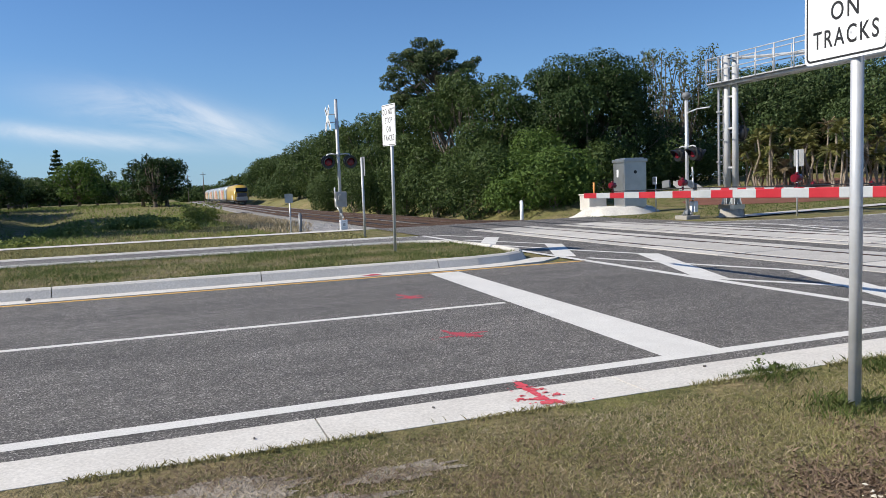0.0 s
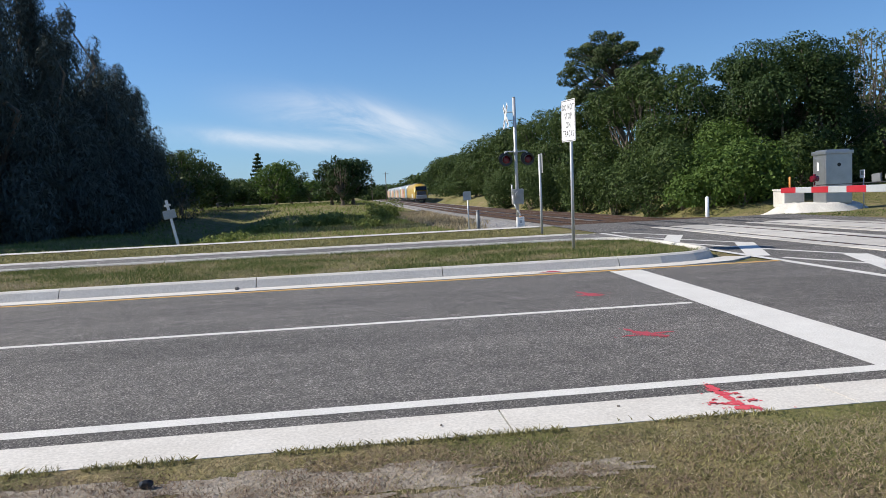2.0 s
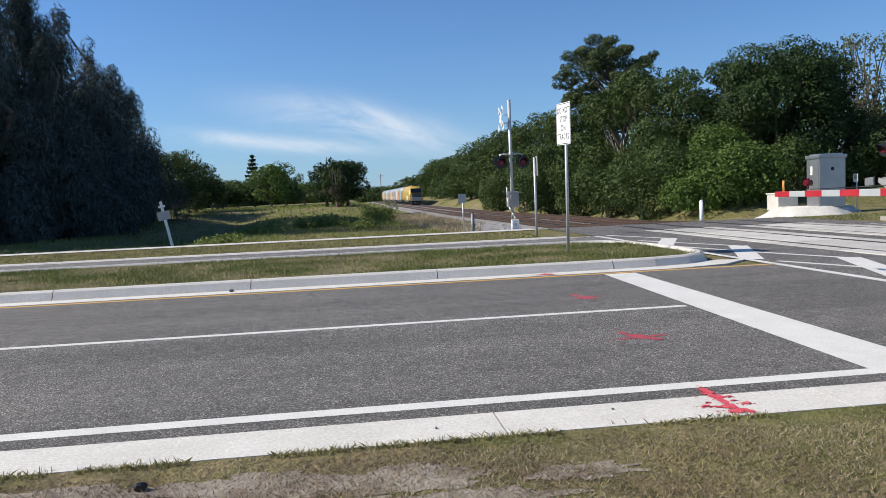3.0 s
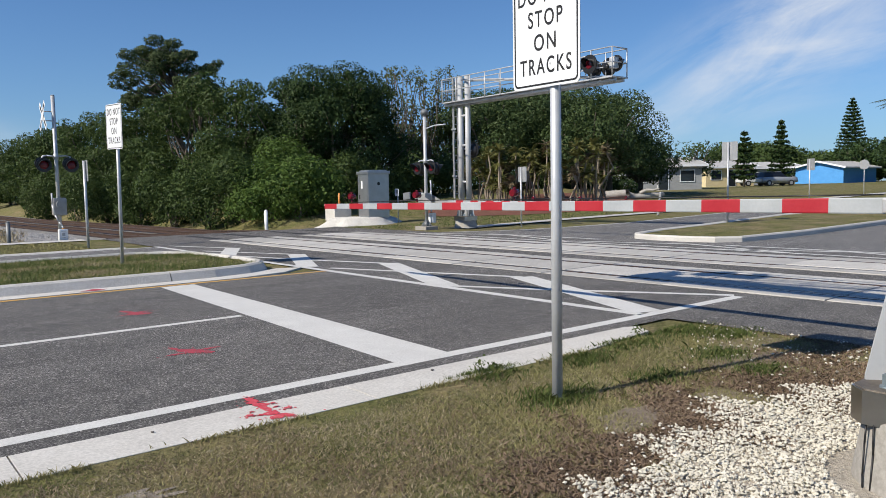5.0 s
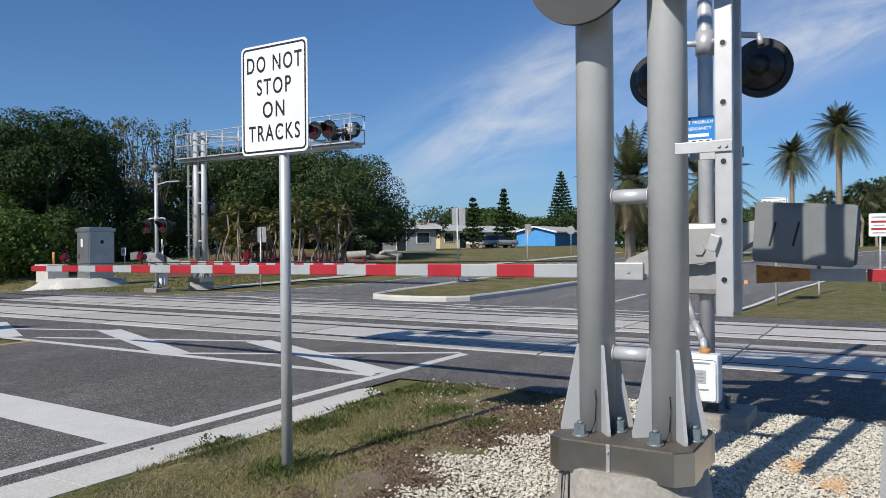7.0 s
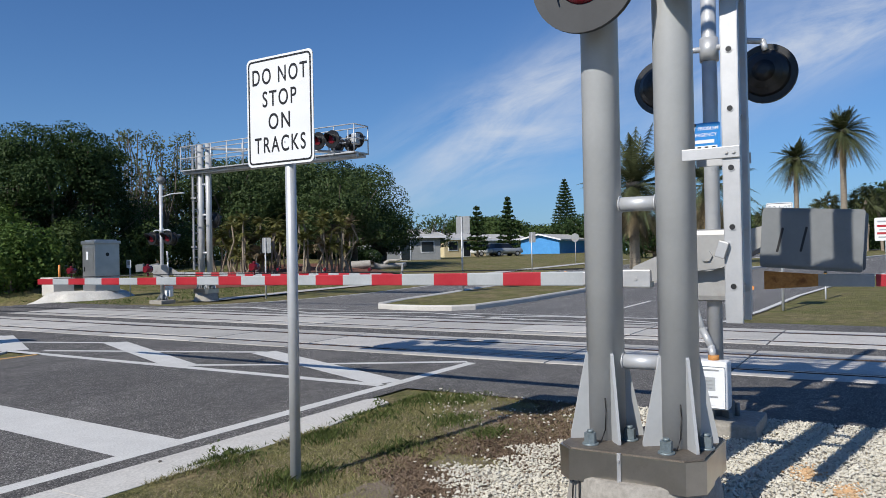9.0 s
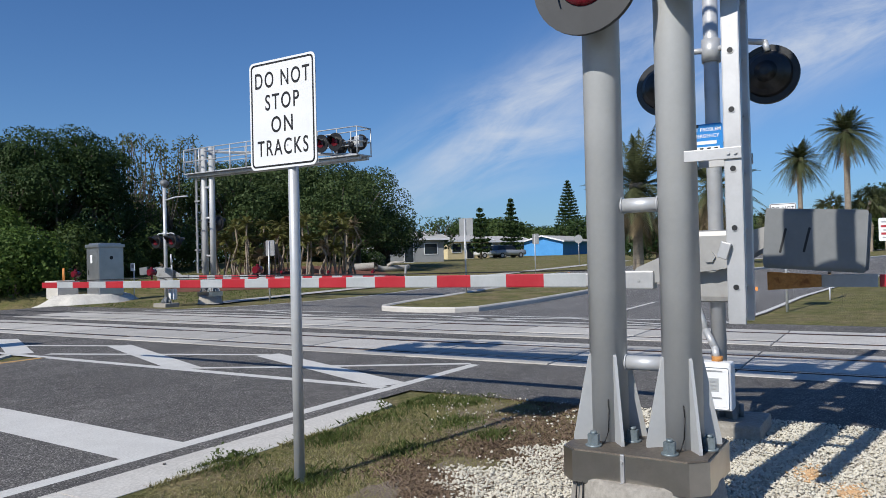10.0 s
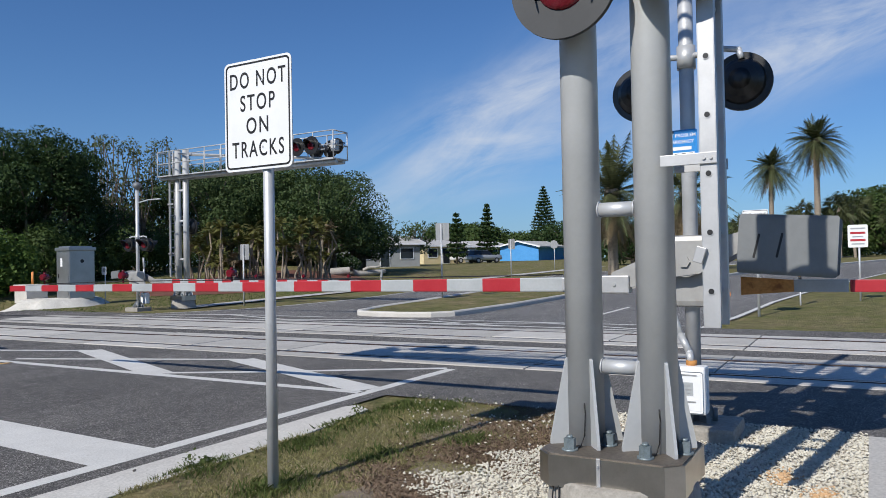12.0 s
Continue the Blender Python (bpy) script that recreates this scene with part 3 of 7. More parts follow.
bm = bmesh.new()
bm.faces.new([bm.verts.new(p) for p in ((-60, 4.12, -0.0195), (6.55, 4.12, -0.0195), (6.55, 4.372, 0.001), (-60, 4.372, 0.001))])
tagged(finish("verge_edge", bm, M_GROUND), "dry turf banked up against the gutter", "verge", kind="structure")
med_line = [(-60, 13.02), (-20, 13.02), (-10, 13.02), (-6.4, 13.02), (-2.6, 13.02), (0.9, 13.02), (3.2, 13.02), (5.4, 13.06), (6.1, 13.22), (6.5, 13.5), (6.75, 14.0), (6.85, 14.8), (6.8, 15.8), (6.6, 17.2), (6.2, 17.9), (5.6, 18.2), (-60, 18.2)]
# the median's kerb in cast lengths with open joints
cuts = [-60, -21.0, -17.8] + [-14.6 + 3.2 * k for k in range(7)]
for x0, x1 in zip(cuts, cuts[1:]):
    kerb_run([(x0 + 0.007, 13.02), (x1 - 0.007, 13.02)], 0.17, 0.17, "grey concrete kerb length beside the grass median")
kerb_run([(cuts[-1] + 0.007, 13.02)] + med_line[7:], 0.17, 0.17, "grey concrete kerb round the median's nose")
bm = bmesh.new()
prism(bm, [(-60, 12.46), (5.6, 12.46), (6.7, 12.75), (7.35, 13.3), (6.9, 13.5), (6.45, 13.25), (5.4, 12.98), (-60, 12.95)], -0.1, 0.012)
tagged(finish("gutter", bm, M_GUTTER), "pale concrete gutter pan along the median", "gutter", kind="structure")
tagged(sheet("median", [(-60, 13.05), (5.4, 13.1), (6.4, 13.5), (6.7, 14.8), (6.5, 17.2), (5.6, 18.1), (-60, 18.15)], M_GROUND, 0.125), "weedy grass in the kerbed median", "median", kind="structure")
kerb_run(MED_S[::-1] + [(18.1, 10.6), (17.9, 11.4), (17.95, 12.4), (18.2, 13.1)] + MED_N, 0.15, 0.2, "pale concrete kerb round the far median")
tagged(sheet("median", MED_S + MED_N[::-1] + [(18.1, 12.6), (18.0, 11.2)], M_GROUND, 0.11), "grass in the far kerbed median", "median", kind="structure")
kerb_run([(-60, 22.4), (-20, 22.4), (0, 22.4), (6.6, 22.4)], 0.02, 0.28, "flush pale concrete kerb beyond the far lane")
tagged(sheet("pavement", [(-60, 27.1), (6.9, 27.4), (6.9, 28.4), (-60, 28.1)], M_KERB, 0.006), "narrow pale concrete sidewalk beyond the lane", "sidewalk", kind="structure")
tagged(sheet("pavement", [(-40, -0.05), (7.4, -0.05), (7.4, -1.7), (-40, -1.7)], M_WALK, 0.006), "grey concrete sidewalk beside the gravel", "sidewalk", kind="structure")
bm = bmesh.new()
walk_pts = [(19, 22.0), (22, 22.4), (25, 22.7), (28, 22.85), (31, 22.9), (35, 23.0), (40, 23.1), (45, 23.4), (51, 23.9), (57, 24.2), (64, 24.6), (80, 25.5)]
for (ax, ay), (bx, by) in zip(walk_pts, walk_pts[1:]):
    bm.faces.new([bm.verts.new((x, y, gz(x, y) + 0.03)) for x, y in ((ax, ay - 0.5), (bx, by - 0.5), (bx, by + 0.5), (ax, ay + 0.5))])
tagged(finish("pavement", bm, M_WALK), "pale sidewalk crossing the far lawn", "sidewalk", kind="structure")

# ---- railway ----
RAILS = ((10.42, 11.855), (13.72, 15.155))
crossing = thing("level_crossing", "concrete panel crossing surface over two tracks", "level crossing", kind="structure")
for r0, r1 in RAILS:
    for x0, x1 in ((r0 - 0.50, r0 - 0.08), (r0 + 0.14, r1 - 0.14), (r1 + 0.08, r1 + 0.50)):
        bm = bmesh.new()
        w = x1 - x0
        box(bm, (0, 0, -0.05), (w, 2.42, 0.12), bevel=0.012)
        me = bpy.data.meshes.new("panel")
        bm.to_mesh(me)
        bm.free()
        me.materials.append(M_PANEL)
        for k in range(14):
            y = -6.8 + 2.44 * k
            ob = new("panel", me)
            ob.parent = crossing
            ob.matrix_basis = pose((x0 + x1) / 2 + rail_drift(y), y, rail_dip(y) + 0.004 * ((k * 7) % 3), 0, 0, 0.69)
# dark sheets put in for the shade down the open flangeway gaps
for pair in RAILS:
    for x in pair:
        tagged(sheet("flangeway", [(x - 0.16 + rail_drift(-8), -8), (x + 0.16 + rail_drift(-8), -8), (x + 0.16 + rail_drift(27), 27), (x - 0.16 + rail_drift(27), 27)], M_GAPDARK, 0.003), "dark strip standing in for the shaded flangeway gap beside the rail", "flangeway", kind="structure")
    track = thing("railway_track", "rusty steel rails with bright heads on weathered ties", "railway track", "tracks of the crossing")
    for x in pair:
        bm, rows = bmesh.new(), []
        prof = ((-0.07, -0.16), (-0.012, -0.145), (-0.012, -0.05), (-0.037, -0.03), (-0.037, 0.015), (0.037, 0.015), (0.037, -0.03), (0.012, -0.05), (0.012, -0.145), (0.07, -0.16))
        for y in [-60, -8] + list(range(0, 60, 3)) + list(range(60, 420, 20)):
            dip = rail_dip(y)
            rows.append([bm.verts.new((x + rail_drift(y) + u, y, dip + v)) for u, v in prof])
        for a, b in zip(rows, rows[1:]):
            for k in range(len(prof)):
                g = bm.faces.new((a[k], a[(k + 1) % 10], b[(k + 1) % 10], b[k]))
                g.material_index = 1 if k == 4 else 0
        bmesh.ops.recalc_face_normals(bm, faces=bm.faces[:])
        part("rail", bm, [M_RUST, M_RAILTOP], track)
    bm = bmesh.new()
    box(bm, (0, 0, 0), (2.6, 0.23, 0.16), bevel=0.02)
    me = bpy.data.meshes.new("tie")
    bm.to_mesh(me)
    bm.free()
    me.materials.append(M_TIE)
    rnd = random.Random(7)
    for k in range(110):
        y = 28.6 + 0.56 * k
        ob = new("tie", me)
        ob.parent = track
        ob.matrix_basis = pose(sum(pair) / 2 + rail_drift(y) + rnd.uniform(-0.05, 0.05), y, rail_dip(y) - 0.284 + rnd.uniform(-0.008, 0.008), 0, 0, 1.2 + rnd.uniform(-1, 1))
bm, rows = bmesh.new(), []
for y in [28.0, 29.0, 32, 36, 40, 46] + list(range(52, 420, 12)):
    d = rail_drift(y)
    t = smooth01((y - 27.5) / 3)
    e = 2.5 * smooth01((y - 33) / 14)
    rows.append([bm.verts.new((x + d, y, z + rail_dip(y))) for x, z in ((5.6 + e, -0.36), (7.4 + e * 0.62, -0.25), (8.9, -0.185), (12.7, -0.21), (16.4, -0.185), (17.6, -0.25), (19.2, -0.45))])
for a, b in zip(rows, rows[1:]):
    for k in range(6):
        bm.faces.new((a[k], a[k + 1], b[k + 1], b[k]))
bmesh.ops.recalc_face_normals(bm, faces=bm.faces[:])
tagged(finish("ballast", bm, M_BALLAST), "grey crushed stone ballast under both tracks", "ballast", kind="structure")


def stones(name, spots, material, label, category, sizes, seed):
    """Many loose stones in one mesh: squashed, jittered eight-faced lumps."""
    rng = np.random.default_rng(seed)
    base = np.array([(1, 0, 0), (-1, 0, 0), (0, 1, 0), (0, -1, 0), (0, 0, 1), (0, 0, -1)], float)
    tri = np.array([(0, 2, 4), (2, 1, 4), (1, 3, 4), (3, 0, 4), (2, 0, 5), (1, 2, 5), (3, 1, 5), (0, 3, 5)])
    n = len(spots)
    s = rng.uniform(*sizes, (n, 1, 1)) * rng.uniform(0.55, 1.25, (n, 1, 3)) * np.array([1, 1, 0.75])
    a = rng.uniform(0, math.tau, n)
    b = rng.uniform(-0.6, 0.6, n)
    v = base[None] * (1 + rng.uniform(-0.25, 0.25, (n, 6, 1)))
    v = v * s
    x = v[:, :, 0] * np.cos(b)[:, None] + v[:, :, 2] * np.sin(b)[:, None]
    z = -v[:, :, 0] * np.sin(b)[:, None] + v[:, :, 2] * np.cos(b)[:, None]
    v = np.stack([x * np.cos(a)[:, None] - v[:, :, 1] * np.sin(a)[:, None], x * np.sin(a)[:, None] + v[:, :, 1] * np.cos(a)[:, None], z], 2)
    v = (v + np.asarray(spots)[:, None, :]).reshape(-1, 3)
    f = (tri[None] + 6 * np.arange(n)[:, None, None]).reshape(-1, 3)
    return tagged(raw(name, v.tolist(), f.tolist(), material), label, category, kind="stuff")


# ---- plants ----
def card_mesh(name, centres, normals, sizes, material, parent, aspect=1.7, seed=0, droop=0.0, pointed=False):
    """Leaves: a bent diamond of four corners, or a pointed one of three, at each centre, facing along its normal."""
    rng = np.random.default_rng(seed)
    n = len(centres)
    nz = normals / np.maximum(np.linalg.norm(normals, axis=1, keepdims=True), 1e-6)
    ref = rng.normal(size=(n, 3))
    ref[:, 2] -= droop
    u = np.cross(nz, ref)
    u /= np.maximum(np.linalg.norm(u, axis=1, keepdims=True), 1e-6)
    w = np.cross(nz, u)
    s = sizes[:, None]
    k = 3 if pointed else 4
    if pointed:
        v = np.stack([centres + w * s * aspect / 2, centres - w * s * aspect / 2 + u * s / 2, centres - w * s * aspect / 2 - u * s / 2 + nz * s * 0.15], 1).reshape(-1, 3)
    else:
        v = np.stack([centres + w * s * aspect / 2, centres + u * s / 2 + nz * s * 0.12, centres - w * s * aspect / 2, centres - u * s / 2 + nz * s * 0.12], 1).reshape(-1, 3)
    me = bpy.data.meshes.new(name)
    me.vertices.add(k * n)
    me.vertices.foreach_set("co", v.astype(np.float32).ravel())
    me.loops.add(k * n)
    me.loops.foreach_set("vertex_index", np.arange(k * n, dtype=np.int32))
    me.polygons.add(n)
    me.polygons.foreach_set("loop_start", np.arange(0, k * n, k, dtype=np.int32))
    me.update(calc_edges=True)
    me.validate()
    me.materials.append(material)
    ob = new(name, me)
    ob.parent = parent
    return ob


def lobes_leaves(rng, lobes, density, size):
    """Leaf centres, normals and sizes over a heap of lumpy lobes (x, y, z, rx, ry, rz)."""
    cs, ns, ss = [], [], []
    for x, y, z, rx, ry, rz in lobes:
        n = int(density * (rx * ry + ry * rz + rx * rz) / 3 * 12.6)
        d = rng.normal(size=(n, 3))
        d /= np.linalg.norm(d, axis=1, keepdims=True)
        # sub-clumps make the surface uneven, with gaps
        knots = rng.normal(size=(26, 3))
        knots /= np.linalg.norm(knots, axis=1, keepdims=True)
        near = (d @ knots.T).max(axis=1)
        keep = near > rng.uniform(0.72, 0.96, n)
        d, near = d[keep], near[keep]
        r = (0.70 + 0.42 * (near - 0.72) / 0.28) * rng.uniform(0.78, 1.05, len(d))
        cs.append(np.array([x, y, z]) + d * r[:, None] * np.array([rx, ry, rz]))
        ns.append(d + rng.normal(scale=0.55, size=d.shape) + np.array([0, 0, 0.35]))
        ss.append(size * rng.uniform(0.6, 1.4, len(d)))
    return np.vstack(cs), np.vstack(ns), np.concatenate(ss)


def limb_mesh(bm, a, b, r0, r1, rng, bends=3):
    """A crooked tapering limb."""
    pts = [Vector(a).lerp(Vector(b), k / bends) for k in range(bends + 1)]
    for p in pts[1:-1]:
        p += Vector(rng.normal(scale=(Vector(b) - Vector(a)).length * 0.05, size=3))
    for k in range(bends):
        tube(bm, pts[k], pts[k + 1], r0 + (r1 - r0) * k / bends, r0 + (r1 - r0) * (k + 1) / bends, 8, caps=False)


def broad_tree(x, y, h, w, material, label, seed, low=0.15, density=9.0, leaf=0.22, squash=0.55, trunk=0.22, group="trees", category="tree"):
    """A broadleaf tree: a forked trunk and a crown of leaves heaped in lobes."""
    rng = np.random.default_rng(seed)
    t = thing("tree", label, category, group, (x, y, gz(x, y) - 0.05))
    bm = bmesh.new()
    fork = h * max(low, 0.18)
    limb_mesh(bm, (0, 0, -0.1), (0, 0, fork), trunk * 1.2, trunk * 0.8, rng)
    lobes = []
    n = 20 + int(2.4 * w)
    for k in range(n):
        a = rng.uniform(0, math.tau)
        zz = low + (1 - low) * rng.uniform(0.12, 0.92) if k else 0.86
        spread = math.sqrt(max(0.05, 1 - ((zz - 0.45) / 0.62) ** 2))
        rr = w / 2 * rng.uniform(0.2, 0.9) * spread if k else 0
        r = w * rng.uniform(0.10, 0.19)
        c = (rr * math.cos(a), rr * math.sin(a), min(h * zz, h - r * squash))
        lobes.append((*c, r, r, r * (squash + 0.2)))
        limb_mesh(bm, (0, 0, fork * rng.uniform(0.7, 1)), c, trunk * 0.45, 0.03, rng)
    part("trunk", bm, M_BARK, t)
    leaf *= 0.72
    c, nn, s = lobes_leaves(rng, lobes, density / leaf ** 2 * 0.062, leaf)
    ok = c[:, 2] > 0.05
    card_mesh("crown", c[ok], nn[ok], s[ok], material, t, seed=seed, pointed=True)
    return t


def pine_tree(x, y, h, w, seed):
    """A slash pine: tall bare limbs carrying flat tufted pads."""
    rng = np.random.default_rng(seed)
    t = thing("tree", "tall open pine with flat-topped tufted pads", "tree", "trees", (x, y, gz(x, y) - 0.05))
    bm = bmesh.new()
    limb_mesh(bm, (0, 0, -0.1), (0.2, 0.1, h * 0.86), 0.26, 0.12, rng, 5)
    lobes = []
    for k in range(115):
        a = rng.uniform(0, math.tau)
        z = h * rng.uniform(0.50, 0.985)
        rr = w / 2 * rng.uniform(0.1, 1.0) ** 0.7 * (0.55 + 0.45 * math.sin(math.pi * min(1, (z / h - 0.5) * 2)))
        c = (rr * math.cos(a), rr * math.sin(a), z)
        r = rng.uniform(0.4, 0.85)
        lobes.append((*c, r, r, r * 0.55))
        limb_mesh(bm, (0.1, 0.05, z - rr * 0.45 - 0.3), c, 0.09, 0.03, rng)
    part("trunk", bm, M_BARK, t)
    c, nn, s = lobes_leaves(rng, lobes, 150, 0.07)
    card_mesh("crown", c, nn, s, M_PINE, t, 3.2, seed, pointed=True)
    return t


def casuarina(x, y, h, w, seed, dense=20, leaf=0.085, bulk=1.0):
    """A dark casuarina: feathery plumes from the ground to a pointed top."""
    rng = np.random.default_rng(seed)
    t = thing("tree", "tall dark feathery casuarina in a dense row", "tree", "row of casuarinas", (x, y, gz(x, y) - 0.05))
    bm = bmesh.new()
    limb_mesh(bm, (0, 0, -0.1), (0, 0, h * 0.95), 0.3, 0.04, rng, 5)
    part("trunk", bm, M_BARK, t)
    lobes = []
    for k in range(int(h * 3.2)):
        f = rng.uniform(0.02, 1) ** 1.15
        a = rng.uniform(0, math.tau)
        rr = w / 2 * (1 - f) ** 0.75 * rng.uniform(0.35, 1.0)
        r = (0.6 + 1.0 * (1 - f)) * bulk
        lobes.append((rr * math.cos(a), rr * math.sin(a), h * (0.04 + 0.93 * f), r, r, r * 1.9))
    c, nn, s = lobes_leaves(rng, lobes, dense, leaf)
    card_mesh("crown", c, nn, s, M_CASU, t, 5.5, seed, droop=2.0, pointed=True)
    return t


def norfolk(x, y, h, w, seed, label="slender dark Norfolk pine with tiered branches"):
    """An araucaria: tiers of level branches on a straight stem."""
    rng = np.random.default_rng(seed)
    t = thing("tree", label, "tree", "conifers", (x, y, gz(x, y) - 0.05))
    bm = bmesh.new()
    tube(bm, (0, 0, -0.1), (0, 0, h), 0.16, 0.02, 8)
    cs, ns = [], []
    tiers = int(h * 1.5)
    for k in range(tiers):
        f = (k + 0.6) / tiers
        z = h * (0.1 + 0.88 * f)
        reach = w / 2 * (1 - f) ** 0.8 + 0.12
        for j in range(7):
            a = j * math.tau / 7 + k * 0.5
            tip = (reach * math.cos(a), reach * math.sin(a), z + reach * 0.12)
            tube(bm, (0, 0, z), tip, 0.035, 0.012, 5)
            n = int(14 + reach * 26)
            q = rng.uniform(0.15, 1.05, n)
            p = np.array([0, 0, z]) + q[:, None] * (np.array(tip) - np.array([0, 0, z])) + rng.normal(scale=0.09, size=(n, 3))
            cs.append(p)
            ns.append(rng.normal(size=(n, 3)) + np.array([0, 0, 1.2]))
    part("trunk", bm, M_BARK, t)
    c = np.vstack(cs)
    card_mesh("crown", c, np.vstack(ns), rng.uniform(0.12, 0.26, len(c)), M_LEAFDARK, t, 2.2, seed)
    return t


def frond(rng, a, rise, length, droop, width, blades):
    """One feather frond: verts and faces of its leaflets, from the palm's heart outwards."""
    vs, fs = [], []
    d = np.array([math.cos(a), math.sin(a), 0.0])
    side = np.array([-math.sin(a), math.cos(a), 0.0])
    for k in range(blades):
        f = (k + 1) / blades
        p = d * length * f * math.cos(rise) + np.array([0, 0, length * (f * math.sin(rise) - droop * f * f)])
        slope = math.sin(rise) - 2 * droop * f
        t = d * math.cos(rise) + np.array([0, 0, slope])
        t /= np.linalg.norm(t)
        ll = width * math.sin(math.pi * min(1, 0.12 + 0.86 * f)) * rng.uniform(0.85, 1.15)
        for s in (-1, 1):
            tip = p + side * s * ll + t * ll * 0.55 + np.array([0, 0, -ll * 0.35])
            b = len(vs)
            vs += [p - t * 0.035, p + t * 0.035, tip]
            fs.append((b, b + 1, b + 2))
        b = len(vs)
        q = p - t * length / blades
        vs += [q + side * 0.02, q - side * 0.02, p - side * 0.02, p + side * 0.02]
        fs.append((b, b + 1, b + 2, b + 3))
    return vs, fs


def palm(x, y, h, reach, seed, label, count=46, trunk=0.28, dry=10, spread=1.0, blades=22, category="palm tree", group="palms"):
    """A feather palm: ringed trunk, arching green fronds, drooping dry ones beneath."""
    rng = np.random.default_rng(seed)
    t = thing("palm_tree", label, category, group, (x, y, gz(x, y) - 0.05))
    bm = bmesh.new()
    n = max(8, int(h * 3))
    for k in range(n):
        z0, z1 = h * k / n, h * (k + 1) / n
        tube(bm, (0, 0, z0), (0, 0, z1), trunk * (1.05 - 0.25 * k / n), trunk * (0.94 - 0.25 * k / n), 10, caps=False)
    bmesh.ops.create_icosphere(bm, subdivisions=2, radius=trunk * 1.5, matrix=Matrix.Translation((0, 0, h)))
    part("trunk", bm, M_PALMBARK, t)
    for nm, m, num, lo, hi in (("crown", M_PALM, count, -0.55, 1.35), ("dry_fronds", M_PALMDRY, dry, -1.3, -0.7)):
        vs, fs = [], []
        for k in range(num):
            rise = lo + (hi - lo) * (k + rng.uniform(0, 1)) / num
            v, f = frond(rng, rng.uniform(0, math.tau), rise, reach * rng.uniform(0.85, 1.1) * (1 if nm == "crown" else 0.8), 0.75 * spread * rng.uniform(0.8, 1.3) * max(0.2, math.cos(rise)), 0.45 * reach / 3, blades)
            b = len(vs)
            vs += [tuple(p + np.array([0, 0, h])) for p in v]
            fs += [tuple(i + b for i in q) for q in f]
        if vs:
            raw(nm, vs, fs, m, t)
    return t


def fan_palm(x, y, h, seed, label="sabal palm with a round head of fan leaves", r=1.7):
    """A cabbage palm: fans of blades set round a ball-shaped head."""
    rng = np.random.default_rng(seed)
    t = thing("palm_tree", label, "palm tree", "palms", (x, y, gz(x, y) - 0.05))
    bm = bmesh.new()
    limb_mesh(bm, (0, 0, -0.1), (rng.uniform(-0.2, 0.2), rng.uniform(-0.2, 0.2), h), 0.2, 0.17, rng, 4)
    part("trunk", bm, M_PALMBARK, t)
    vs, fs = [], []
    for k in range(60):
        d = rng.normal(size=3)
        d[2] = d[2] * 0.8 + 0.25
        d /= np.linalg.norm(d)
        hub = np.array([0, 0, h]) + d * r * rng.uniform(0.45, 0.7)
        u = np.cross(d, rng.normal(size=3))
        u /= np.linalg.norm(u)
        for j in range(13):
            a = (j / 12 - 0.5) * 3.6
            tip = hub + (d * math.cos(a) + u * math.sin(a)) * r * 0.55 * rng.uniform(0.85, 1.1) + np.array([0, 0, -0.22 * r])
            w = np.cross(d, u) * 0.05 + u * 0.05
            b = len(vs)
            vs += [tuple(hub - w), tuple(hub + w), tuple(tip)]
            fs.append((b, b + 1, b + 2))
    raw("crown", vs, fs, M_PALM, t)
    return t


def bush(x, y, h, w, material, label, seed, leaf=0.22, density=9, group="bushes", category="bush", name="bush"):
    rng = np.random.default_rng(seed)
    t = thing(name, label, category, group, (x, y, gz(x, y) - 0.05))
    lobes = []
    for k in range(8):
        a, rr = rng.uniform(0, math.tau), w / 2 * rng.uniform(0.1, 0.75)
        r = w * rng.uniform(0.18, 0.3)
        lobes.append((rr * math.cos(a), rr * math.sin(a), h * rng.uniform(0.2, 0.85) - 0.1 * r, r, r, min(r, h * 0.42)))
    bm = bmesh.new()
    for k in range(6):
        a = rng.uniform(0, math.tau)
        limb_mesh(bm, (0.1 * math.cos(a), 0.1 * math.sin(a), -0.1), lobes[k][:3], 0.05, 0.015, rng)
    part("branchwork", bm, M_BARK, t)
    leaf *= 0.72
    c, nn, s = lobes_leaves(rng, lobes, density / leaf ** 2 * 0.062, leaf)
    ok = c[:, 2] > 0.03
    card_mesh("leaves", c[ok], nn[ok], s[ok], material, t, seed=seed, pointed=True)
    return t


# the wood beyond the tracks
wood = random.Random(11)
pine_tree(*polar(19.9, 64), 12.9, 9.0, 21)
for az, d, h, w in ((17.2, 70, 9.6, 9), (21.5, 56, 9.6, 8), (24.2, 52, 8.2, 7), (14.6, 80, 10.2, 9), (12.4, 92, 8.8, 10), (10.8, 108, 8.4, 10), (9.3, 128, 8.3, 11), (8.1, 150, 8.2, 12), (7.2, 178, 8.6, 12), (6.6, 215, 8, 12), (18.8, 58, 6.8, 7), (16.0, 66, 6.5, 7)):
    broad_tree(*polar(az, d), h * wood.uniform(0.86, 1.14) - (0.6 if az > 13 else 0), w, M_LEAF, "leafy roadside tree in the wood beyond the tracks", int(az * 10), 0.05, group="wood beyond the tracks", leaf=0.11 + d * 0.0009)
